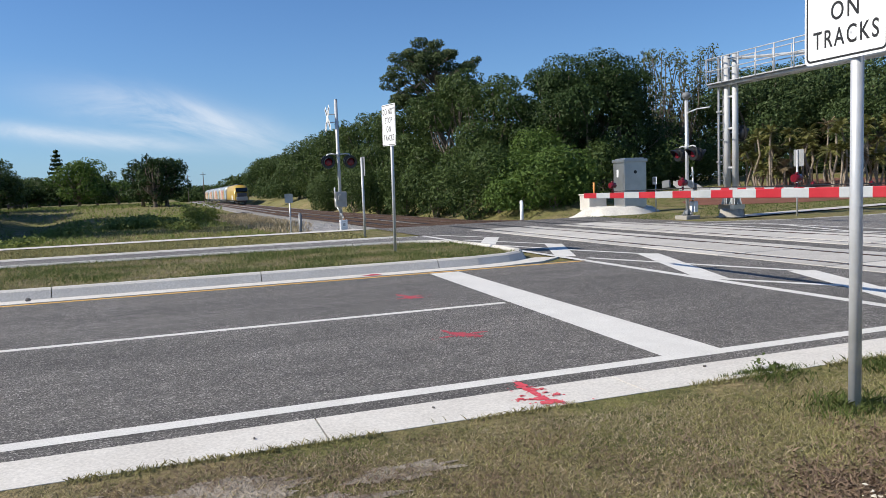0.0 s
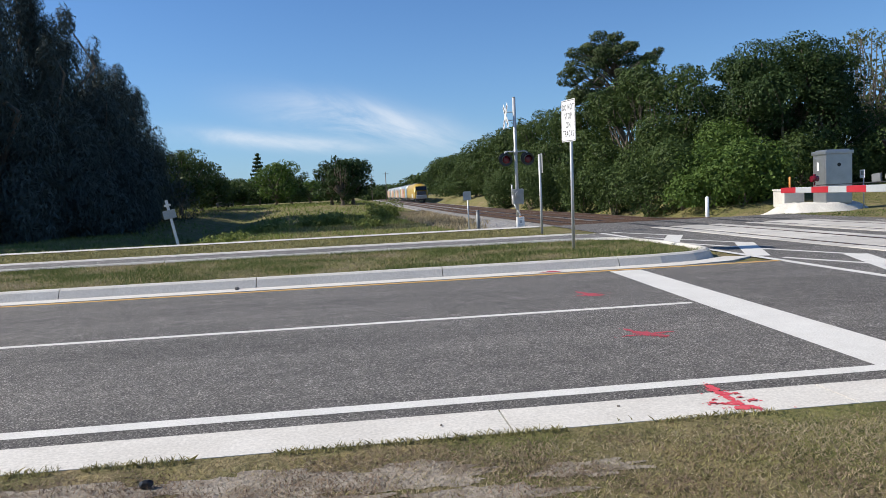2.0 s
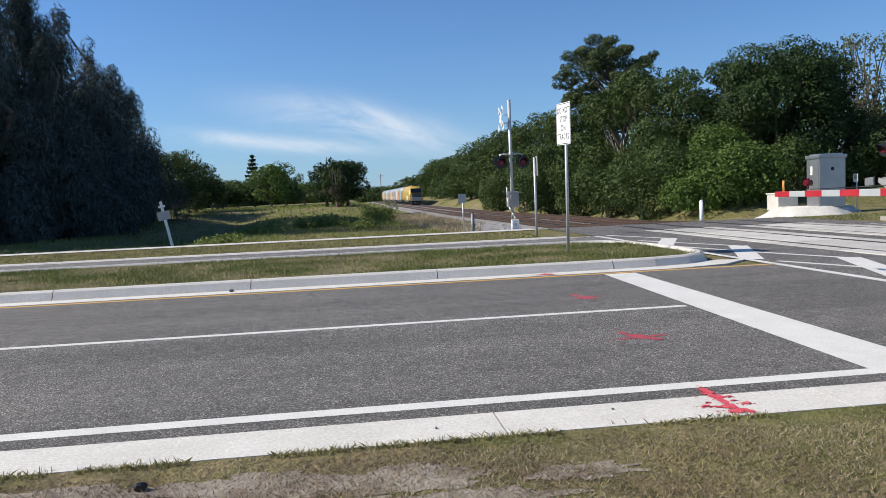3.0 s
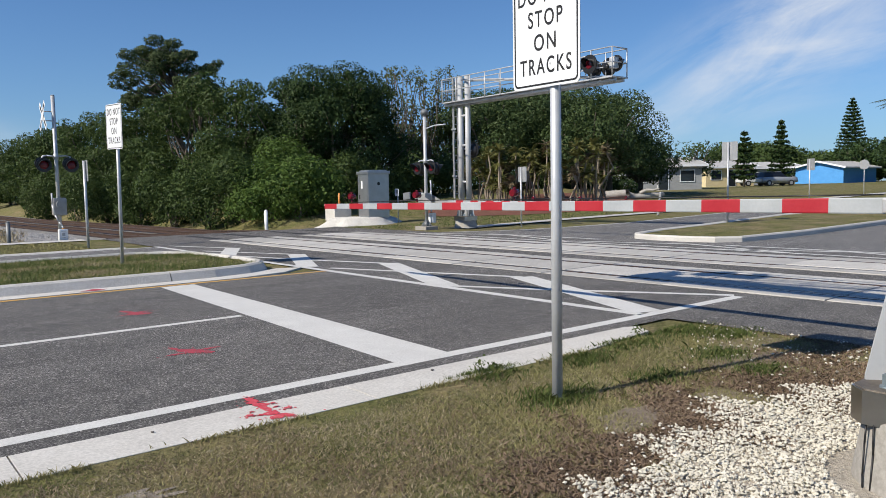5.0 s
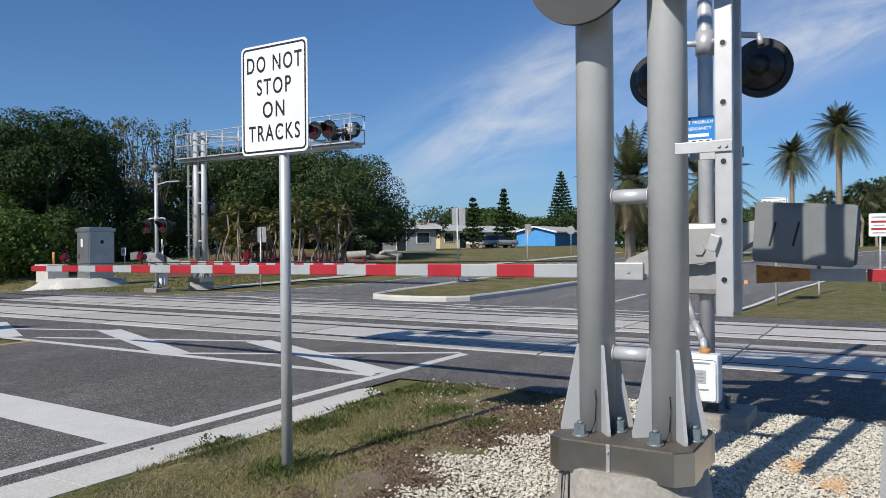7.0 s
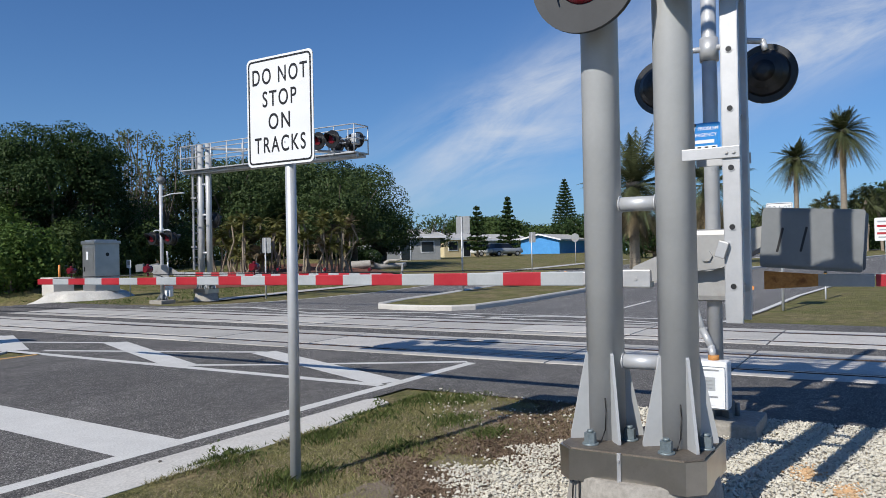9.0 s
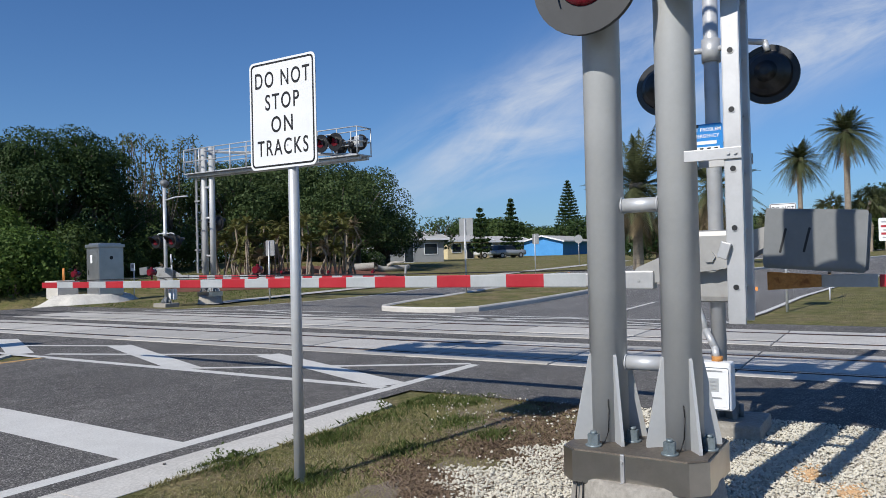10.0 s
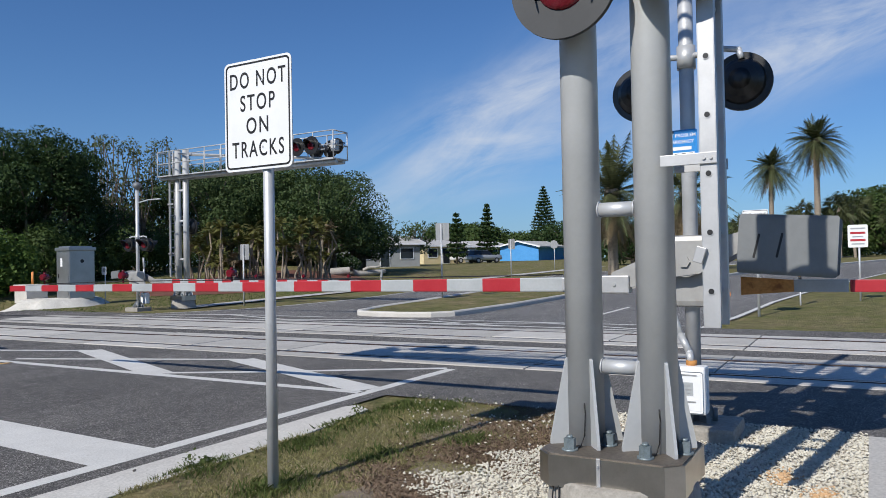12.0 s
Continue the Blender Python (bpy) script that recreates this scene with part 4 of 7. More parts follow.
for az, d, h, w in ((28.8, 50, 8.8, 7.5), (31.6, 50, 9.6, 8.5), (34.2, 52, 9.0, 8), (26.8, 54, 8.0, 6)):
    broad_tree(*polar(az, d), h - 0.6, w, M_LEAFDARK, "dense dark oak in the wood beyond the tracks", int(az * 10), 0.05, group="wood beyond the tracks", leaf=0.135)
# shrubs from 25 to 31 degrees take the leaf colour brightened for sun
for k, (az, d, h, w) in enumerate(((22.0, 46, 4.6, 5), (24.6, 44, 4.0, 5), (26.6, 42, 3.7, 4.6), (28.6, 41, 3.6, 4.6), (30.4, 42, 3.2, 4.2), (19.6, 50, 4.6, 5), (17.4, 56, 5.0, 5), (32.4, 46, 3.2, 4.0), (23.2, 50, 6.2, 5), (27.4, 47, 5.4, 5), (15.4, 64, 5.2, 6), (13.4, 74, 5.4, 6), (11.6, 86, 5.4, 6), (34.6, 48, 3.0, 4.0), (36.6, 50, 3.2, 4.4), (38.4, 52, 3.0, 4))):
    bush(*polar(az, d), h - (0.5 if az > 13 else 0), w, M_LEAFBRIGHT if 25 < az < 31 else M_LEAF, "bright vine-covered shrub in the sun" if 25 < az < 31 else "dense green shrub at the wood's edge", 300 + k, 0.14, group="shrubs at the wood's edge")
for k, (az, d, h, w) in enumerate(((36.9, 56, 10.2, 3.2), (38.3, 56, 9.4, 3.0), (39.8, 58, 10.4, 3.2), (41.2, 58, 9.0, 3.0), (35.8, 60, 10.8, 3.4))):
    broad_tree(*polar(az, d), h, w, M_BAMBOO, "tall thin olive bamboo-like tree", 400 + k, 0.1, 4.0, 0.15, 0.9, 0.10, "feathery trees")
# casuarinas to the west of the tracks
for k, (az, d, h, w) in enumerate(((-26.5, 52, 22, 9), (-24.0, 54, 19, 8.5), (-22.0, 55, 16.5, 8), (-20.2, 57, 14.2, 7.5), (-18.6, 59, 12.6, 7), (-17.2, 61, 11.2, 6.5), (-16.0, 63, 9.6, 6), (-25.2, 47, 14, 9), (-28.5, 48, 22, 9), (-21.2, 50, 11, 8), (-18.0, 54, 8.5, 7), (-31, 46, 22, 9))):
    casuarina(*polar(az + 1.0, d * 1.35), h * 1.43, w * 1.35, 500 + k)
# unseen trees added out of view to the west, to shade these
for k, (x, y, h) in enumerate(((-50, 58, 28), (-54, 66, 28), (-58, 74, 28), (-48, 68, 26), (-62, 82, 28), (-46, 52, 26), (-36, 43, 19), (-40, 50, 22), (-44, 44, 24))):
    casuarina(x, y, h, 11, 540 + k, 1.1, 0.85, 1.0)
for k, (az, d, h, w, m) in enumerate(((-12.6, 92, 7.4, 9, M_LEAF), (-11.2, 100, 6.0, 8, M_LEAF), (-9.6, 125, 4.6, 8, M_LEAF), (-8.2, 135, 4.8, 7, M_LEAF), (-5.8, 118, 6.6, 8, M_LEAFBRIGHT), (-4.7, 132, 6.2, 7, M_LEAF), (-3.3, 150, 4.6, 6, M_LEAFBRIGHT), (-1.7, 98, 5.6, 6.5, M_LEAFDARK), (-0.1, 97, 5.6, 7.5, M_LEAFDARK), (-0.9, 94, 6.4, 3.5, M_LEAFDARK), (2.6, 360, 6, 30, M_LEAF), (1.4, 400, 5, 34, M_LEAF), (-7.5, 230, 5, 30, M_LEAF), (-14, 190, 6, 24, M_LEAF), (-11, 210, 5.5, 30, M_LEAF), (-4, 240, 5, 30, M_LEAF), (4.6, 320, 8, 14, M_LEAF), (5.7, 255, 7.5, 12, M_LEAF))):
    broad_tree(*polar(az, d), h, w, m, "rounded tree on the far grass beyond the ditch", 600 + k, 0.1, 8 if d < 160 else 5, (0.10 + d * 0.0014) if d < 160 else 0.16 + d * 0.0024, group="trees beyond the ditch")
norfolk(*polar(-7.0, 122), 8.6, 3.6, 71)
norfolk(*polar(-12.4, 108), 7.8, 3.6, 72)
# oaks and palms on the far lawn
for k, (az, d, h, w) in enumerate(((43.0, 58, 7.2, 9), (46.2, 60, 7.6, 10), (49.4, 60, 7.8, 10), (52.0, 60, 7.2, 9), (54.2, 64, 4.8, 7), (51.0, 55, 6.6, 8), (44.4, 62, 8.0, 9))):
    broad_tree(*polar(az, d), h, w, M_OAK, "spreading evergreen oak on the far lawn", 700 + k, 0.22, 7.5, 0.15, group="oaks on the far lawn")
for k, (az, d, h) in enumerate(((42.4, 46, 3.2), (43.8, 45, 3.4), (45.2, 46, 3.0), (48.6, 44, 3.4), (50.0, 45, 3.2), (51.2, 47, 3.0), (46.6, 48, 3.4))):
    bx, by = polar(az, d)
    t = thing("palm_clump", "clump of slender palms with yellowing stems in red mulch", "palm", "palm clumps", (bx, by, gz(bx, by) - 0.05))
    rng = np.random.default_rng(800 + k)
    for j in range(9):
        a, r = rng.uniform(0, math.tau), rng.uniform(0.1, 0.9)
        top = (r * 1.08 * math.cos(a), r * 1.08 * math.sin(a), h * rng.uniform(0.4, 1.2))
        bm = bmesh.new()
        limb_mesh(bm, (r * math.cos(a), r * math.sin(a), -0.1), top, 0.06, 0.05, rng)
        part("stem", bm, M_PALMBARK, t)
        vs, fs = [], []
        for q in range(18):
            v, f = frond(rng, rng.uniform(0, math.tau), rng.uniform(-0.3, 1.45), 0.72 * rng.uniform(0.7, 1.3), 0.4, 0.22, 9)
            b = len(vs)
            vs += [tuple(p + np.array(top)) for p in v]
            fs += [tuple(i + b for i in g) for g in f]
        raw("fronds", vs, fs, M_PALMDRY if j % 8 == 3 else M_ARECA, t)
# row added to close the sky gap; dark leaf stands in for understory shade
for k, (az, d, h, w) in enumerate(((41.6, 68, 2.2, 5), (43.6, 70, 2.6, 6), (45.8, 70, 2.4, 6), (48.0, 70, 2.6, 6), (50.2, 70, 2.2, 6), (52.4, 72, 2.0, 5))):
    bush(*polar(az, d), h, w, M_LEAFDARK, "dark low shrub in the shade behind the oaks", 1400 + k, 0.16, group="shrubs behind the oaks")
palm(*polar(73.2, 48), 5.4, 4.2, 91, "stout date palm with arching fronds and dry skirt on the median", 62, 0.34, 24, 0.5, 44)
palm(*polar(84.1, 112), 12.6, 4.0, 92, "tall date palm with a full round crown", 110, 0.36, 10, 0.9, 36)
palm(*polar(87.0, 104), 14.8, 4.4, 93, "very tall date palm with a shaggy crown", 120, 0.42, 14, 0.9, 36)
palm(*polar(78.4, 60), 6.0, 4.4, 94, "date palm with pale weathered fronds", 46, 0.3, 34, 0.6, 40)
for k, (az, d, h) in enumerate(((86.0, 112, 6.2), (88.3, 108, 6.6), (89.2, 110, 6.8), (91.6, 118, 6.2), (82.2, 125, 5.5))):
    fan_palm(*polar(az, d), h, 950 + k, r=2.4)
for k, (az, d, h, w, m) in enumerate(((83.0, 130, 5.0, 12, M_LEAF), (85.2, 140, 5.6, 12, M_LEAF), (91.0, 128, 10.0, 16, M_LEAF), (93.5, 120, 9.5, 14, M_LEAF), (95.5, 110, 8, 14, M_LEAF), (88, 175, 7, 22, M_LEAFDARK), (80.5, 150, 6.5, 14, M_LEAFDARK), (76, 130, 6.5, 12, M_LEAFDARK), (71.5, 110, 6, 9, M_LEAFDARK), (69.4, 125, 6, 10, M_LEAFDARK), (66, 185, 6, 22, M_LEAF), (61.5, 150, 7, 16, M_LEAF), (63.4, 140, 6.2, 10, M_LEAF), (74.5, 90, 4.6, 8, M_LEAFDARK))):
    broad_tree(*polar(az, d), h, w, m, "green tree in the distance beyond the road", 1000 + k, 0.08, 8, 0.16 + d * 0.0018, group="distant trees")
norfolk(*polar(63.7, 100), 8.0, 3.0, 73)
norfolk(*polar(61.35, 92), 6.4, 2.7, 74)
norfolk(*polar(68.0, 150), 14.8, 7.0, 75, "broad dark araucaria with heavy level branches")
broad_tree(*polar(58.2, 84), 5.0, 5.5, M_LEAF, "thin half-bare small tree on the lawn", 1100, 0.25, 3.0, 0.24, group="small trees")
broad_tree(*polar(37.9, 60), 5.5, 5, M_LEAF, "small leafy tree behind the signal cabinet", 1101, 0.1, 8, 0.24, group="small trees")


# ---- crossing equipment ----
def lamp(parent, at, facing, r=0.3, lit=False, plate=None, name="signal_lamp"):
    """A flasher: round backplate, housing, red lens and visor. facing: -1 towards -x, 1 towards +x."""
    x, y, z = at
    m = Matrix.Translation(at) @ (FACE_WEST if facing < 0 else Matrix.Rotation(math.pi, 4, "Z") @ FACE_WEST)
    bm = bmesh.new()
    prism(bm, circle(r, 40), -0.012, 0.012, m)
    p = part(name, bm, plate or M_BLACK, parent, "round flasher backplate")
    bm = bmesh.new()
    b = bmesh.new()
    for k, (z0, r0, z1, r1) in enumerate(((-0.17, 0.12, -0.155, 0.36), (-0.155, 0.36, -0.12, 0.58), (-0.12, 0.58, -0.07, 0.74), (-0.07, 0.74, -0.012, 0.82))):
        tube(b, (0, 0, z0), (0, 0, z1), r * r0, r * r1, 32, caps=k == 0)
    tube(b, (0, 0, -0.03), (0, 0, -0.012), r * 0.99, r * 0.99, 40)
    join(bm, b, m)
    part("housing", bm, M_BLACK, p)
    bm = bmesh.new()
    b = bmesh.new()
    bmesh.ops.create_uvsphere(b, u_segments=24, v_segments=12, radius=0.15, matrix=Matrix.Translation((0, 0, 0.012)) @ Matrix.Diagonal((1, 1, 0.28, 1)))
    for f in b.faces:
        f.smooth = True
    join(bm, b, m)
    part("lens", bm, M_LENSON if lit else M_LENS, p, "lit red lens" if lit else "dark red lens")
    bm = bmesh.new()
    inner, outer, n = [], [], 18
    for k in range(n + 1):
        a = radians(-25 + 230 * k / n)
        d = 0.10 + 0.22 * max(0, math.sin(a))
        for rr, row in ((0.165, inner), (0.172, outer)):
            row.append([bm.verts.new(m @ Vector((rr * math.cos(a), rr * math.sin(a), q))) for q in (0.012, d)])
    for k in range(n):
        bm.faces.new((outer[k][0], outer[k + 1][0], outer[k + 1][1], outer[k][1]))
        bm.faces.new((inner[k + 1][0], inner[k][0], inner[k][1], inner[k + 1][1]))
        bm.faces.new((outer[k][1], outer[k + 1][1], inner[k + 1][1], inner[k][1]))
    part("visor", bm, M_BLACK, p)
    return p


M_BOLT = surface("blue_grey_bolt", (0.17, 0.215, 0.23), (0.25, 0.29, 0.305), 9, 60, 0.5, 0.4, 0.1, 0.002)


def cantilever(at, turn, label):
    """A twin-pole cantilever over the road: plinth, sheet skirt, gusseted poles, ladder, walkway with rails, flashers."""
    g = thing("signal_gantry", label, "signal gantry", "cantilever gantries", at, turn)
    bm = bmesh.new()
    lo, hi, n = [], [], 44
    for k in range(n):
        a = k * math.tau / n
        lo.append(bm.verts.new((0.47 * math.cos(a), 0.47 * math.sin(a), -0.1)))
        hi.append(bm.verts.new((0.405 * math.cos(a), 0.405 * math.sin(a), 0.315)))
    top = [bm.verts.new((v.co.x * 0.95, v.co.y * 0.95, 0.33)) for v in hi]
    for k in range(n):
        j = (k + 1) % n
        bm.faces.new((lo[k], lo[j], hi[j], hi[k])).smooth = True
        bm.faces.new((hi[k], hi[j], top[j], top[k])).smooth = True
    bm.faces.new(top)
    part("plinth", bm, M_BASE, g, "round tapered concrete plinth")
    w, d, c = 0.40, 0.335, 0.085
    octo = [(-d + c, -w), (d - c, -w), (d, -w + c), (d, w - c), (d - c, w), (-d + c, w), (-d, w - c), (-d, -w + c)]
    bm = bmesh.new()
    prism(bm, octo, 0.30, 0.47)
    part("skirt", bm, M_STAIN, g, "bent stainless sheet skirt round the foot")
    bm = bmesh.new()
    box(bm, (-d - 0.006, 0.03, 0.385), (0.014, 0.022, 0.19), bevel=0.003)
    for z in (0.33, 0.44):
        tube(bm, (-d - 0.025, 0.03, z), (-d, 0.03, z), 0.007, seg=8)
    part("clasp", bm, M_ALU, g)
    # brown plate, darkened in colour for the shaded recess inside the skirt
    bm = bmesh.new()
    prism(bm, [(x * 0.97, y * 0.97) for x, y in octo], 0.465, 0.478)
    part("base_plate", bm, surface("recess_shade_plate", (0.13, 0.11, 0.09), (0.20, 0.175, 0.145), 6, 40, 0.6, 0.5, 0.2, 0.003), g, "brown steel base plate, the skirt's recess shade put into its colour")
    for s in (-1, 1):
        y = 0.21 * s
        bm = bmesh.new()
        tube(bm, (0, y, 0.47), (0, y, 5.9), 0.108, seg=40)
        tube(bm, (0, y, 5.9), (0, y, 5.93), 0.112, 0.06, seg=40)
        part("pole", bm, M_POLE, g)
        for k in range(4):
            a = radians(90 * k + 37)
            m = Matrix.Translation((0, y, 0)) @ Matrix.Rotation(a, 4, "Z") @ Matrix.Rotation(math.pi / 2, 4, "X")
            bm = bmesh.new()
            reach = 0.215
            prism(bm, [(0.10, 0.478), (reach, 0.478), (reach, 0.50), (0.118, 0.96), (0.10, 0.98)], -0.009, 0.009, m)
            part("gusset", bm, M_POLE, g)
        for k in range(4):
            a = radians(90 * k + 82)
            x0, y0 = 0.225 * math.cos(a), y + 0.145 * math.sin(a)
            bm = bmesh.new()
            tube(bm, (x0, y0, 0.475), (x0, y0, 0.488), 0.045, seg=16)
            tube(bm, (x0, y0, 0.488), (x0, y0, 0.545), 0.034, seg=6, shade=False)
            tube(bm, (x0, y0, 0.545), (x0, y0, 0.56), 0.018, seg=10)
            part("anchor_bolt", bm, M_BOLT, g)
        bm = bmesh.new()
        pipe(bm, [(-0.25, y + 0.03, 0.482), (-0.16, y - 0.02, 0.485), (-0.118, y - 0.03, 0.54), (-0.114, y - 0.035, 0.66), (-0.112, y - 0.03, 0.72)], 0.0035, 6)
        part("earth_wire", bm, M_SIGNK, g)
    bm = bmesh.new()
    pipe(bm, [(-0.31, 0.30, 0.31), (-0.33, 0.30, 0.2), (-0.345, 0.30, 0.05), (-0.37, 0.29, -0.03)], 0.005, 6)
    pipe(bm, [(-0.33, 0.26, 0.31), (-0.355, 0.25, 0.16), (-0.385, 0.25, -0.03)], 0.005, 6)
    part("cable", bm, M_SIGNK, g)
    for z in (0.92, 1.82, 3.25, 4.4):
        bm = bmesh.new()
        tube(bm, (0, -0.12, z), (0, 0.12, z), 0.042, seg=24)
        for s in (-1, 1):
            tube(bm, (0, 0.098 * s, z), (0, 0.106 * s, z), 0.05, seg=24)
        part("cross_tube", bm, M_GALV, g, "short bright tube between the poles")
    # walkway and arm
    for x in (-0.2, 0.2):
        bm = bmesh.new()
        tube(bm, (x, -0.9, 4.86), (x, 7.45, 4.86), 0.06, seg=16)
        part("beam", bm, M_GALV, g)
    for x in (-0.2, 0.2):
        bm = bmesh.new()
        tube(bm, (x, 0.1, 5.75), (x, 7.4, 4.95), 0.035, seg=12)
        part("stay", bm, M_GALV, g)
    for k in range(14):
        bm = bmesh.new()
        box(bm, (0, -0.6 + 0.60 * k, 4.94), (0.74, 0.58, 0.04), bevel=0.004)
        part("deck_panel", bm, M_GALV, g)
    for k in range(11):
        for x in (-0.37, 0.37):
            bm = bmesh.new()
            tube(bm, (x, -0.88 + 0.833 * k, 4.92), (x, -0.88 + 0.833 * k, 5.85), 0.02, seg=10)
            part("post", bm, M_GALV, g)
    for x in (-0.37, 0.37):
        for z in (5.4, 5.85):
            bm = bmesh.new()
            tube(bm, (x, -0.88, z), (x, 7.45, z), 0.02, seg=10)
            part("handrail", bm, M_GALV, g)
    for y in (-0.88, 7.45):
        for z in (5.4, 5.85):
            bm = bmesh.new()
            tube(bm, (-0.37, y, z), (0.37, y, z), 0.02, seg=10)
            part("handrail", bm, M_GALV, g)
    # ladder beside the poles; black end discs stand in for the hollow rungs' inner shade
    for x in (-0.15, 0.09):
        bm = bmesh.new()
        box(bm, (x, -0.535, 3.52), (0.028, 0.085, 4.7), bevel=0.004)
        for e in (-1, 1):
            box(bm, (x + 0.012 * (1 if x > 0 else 1), -0.535 + e * 0.040, 3.55), (0.05, 0.006, 4.7))
        st = part("ladder_rail", bm, M_ALU, g, "bright aluminium ladder side rail")
    for k in range(15):
        z = 1.36 + 0.305 * k
        bm = bmesh.new()
        tube(bm, (-0.168, -0.535, z), (0.105, -0.535, z), 0.018, seg=16)
        rung = part("rung", bm, M_ALU, g)
        bm = bmesh.new()
        tube(bm, (-0.1695, -0.535, z), (-0.167, -0.535, z), 0.0145, seg=16)
        part("rung_end", bm, M_SIGNK, rung, "black disc for the shade inside the rung's open end")
    for z in (2.05, 3.9):
        for x in (-0.15, 0.15):
            bm = bmesh.new()
            box(bm, (x - 0.02 if x < 0 else x + 0.02, -0.435, z), (0.012, 0.29, 0.06), bevel=0.003)
            for y in (-0.55, -0.515):
                tube(bm, (x - 0.035 if x < 0 else x + 0.035, y, z), (x, y, z), 0.009, seg=8)
            part("ladder_bracket", bm, M_ALU, g)
    bm = bmesh.new()
    box(bm, (-0.185, -0.485, 1.55), (0.03, 0.05, 0.085), Matrix.Rotation(radians(18), 3, "X"), 0.004)
    part("latch", bm, M_ALU, g)
    # flashers on the poles and at the end of the arm
    for y, z in ((0.185, 3.06), (-0.45, 3.18)):
        lamp(g, (-0.30, y, z), -1, 0.305, plate=M_DISC)
    bm = bmesh.new()
    pipe(bm, [(-0.16, 0.25, 3.03), (-0.13, 0.0, 3.1), (-0.16, -0.45, 3.15)], 0.03, 12)
    part("lamp_arm", bm, M_GALV, g)
    for y in (6.05, 6.65):
        lamp(g, (-0.5, y, 5.4), -1, 0.3)
        lamp(g, (0.5, y, 5.4), 1, 0.3)
    lamp(g, (-0.1, 7.25, 5.4), -1, 0.26, plate=M_CLEAR)
    bm = bmesh.new()
    tube(bm, (-0.4, 6.35, 5.4), (0.4, 6.35, 5.4), 0.03, seg=10)
    part("lamp_bracket", bm, M_GALV, g)
    bm = bmesh.new()
    box(bm, (0.08, 7.3, 5.4), (0.25, 0.2, 0.35), bevel=0.03)
    part("end_box", bm, M_GALV, g)
    return g


def crossbuck(parent, z):
    for s in (-1, 1):
        bm = bmesh.new()
        m = Matrix.Translation((-0.12 - 0.01 * s, 0, z)) @ FACE_WEST @ Matrix.Rotation(radians(45 * s), 4, "Z")
        prism(bm, rounded(1.22, 0.23, 0.03), -0.003, 0.003, m)
        blade = part("crossbuck_blade", bm, M_SIGNW, parent, "white crossbuck blade")
        bm = bmesh.new()
        for u in (-0.36, 0.36):
            prism(bm, [(u - 0.17, -0.05), (u + 0.17, -0.05), (u + 0.17, 0.05), (u - 0.17, 0.05)], 0.0035, 0.0045, m)
        part("legend", bm, M_SIGNK, blade)


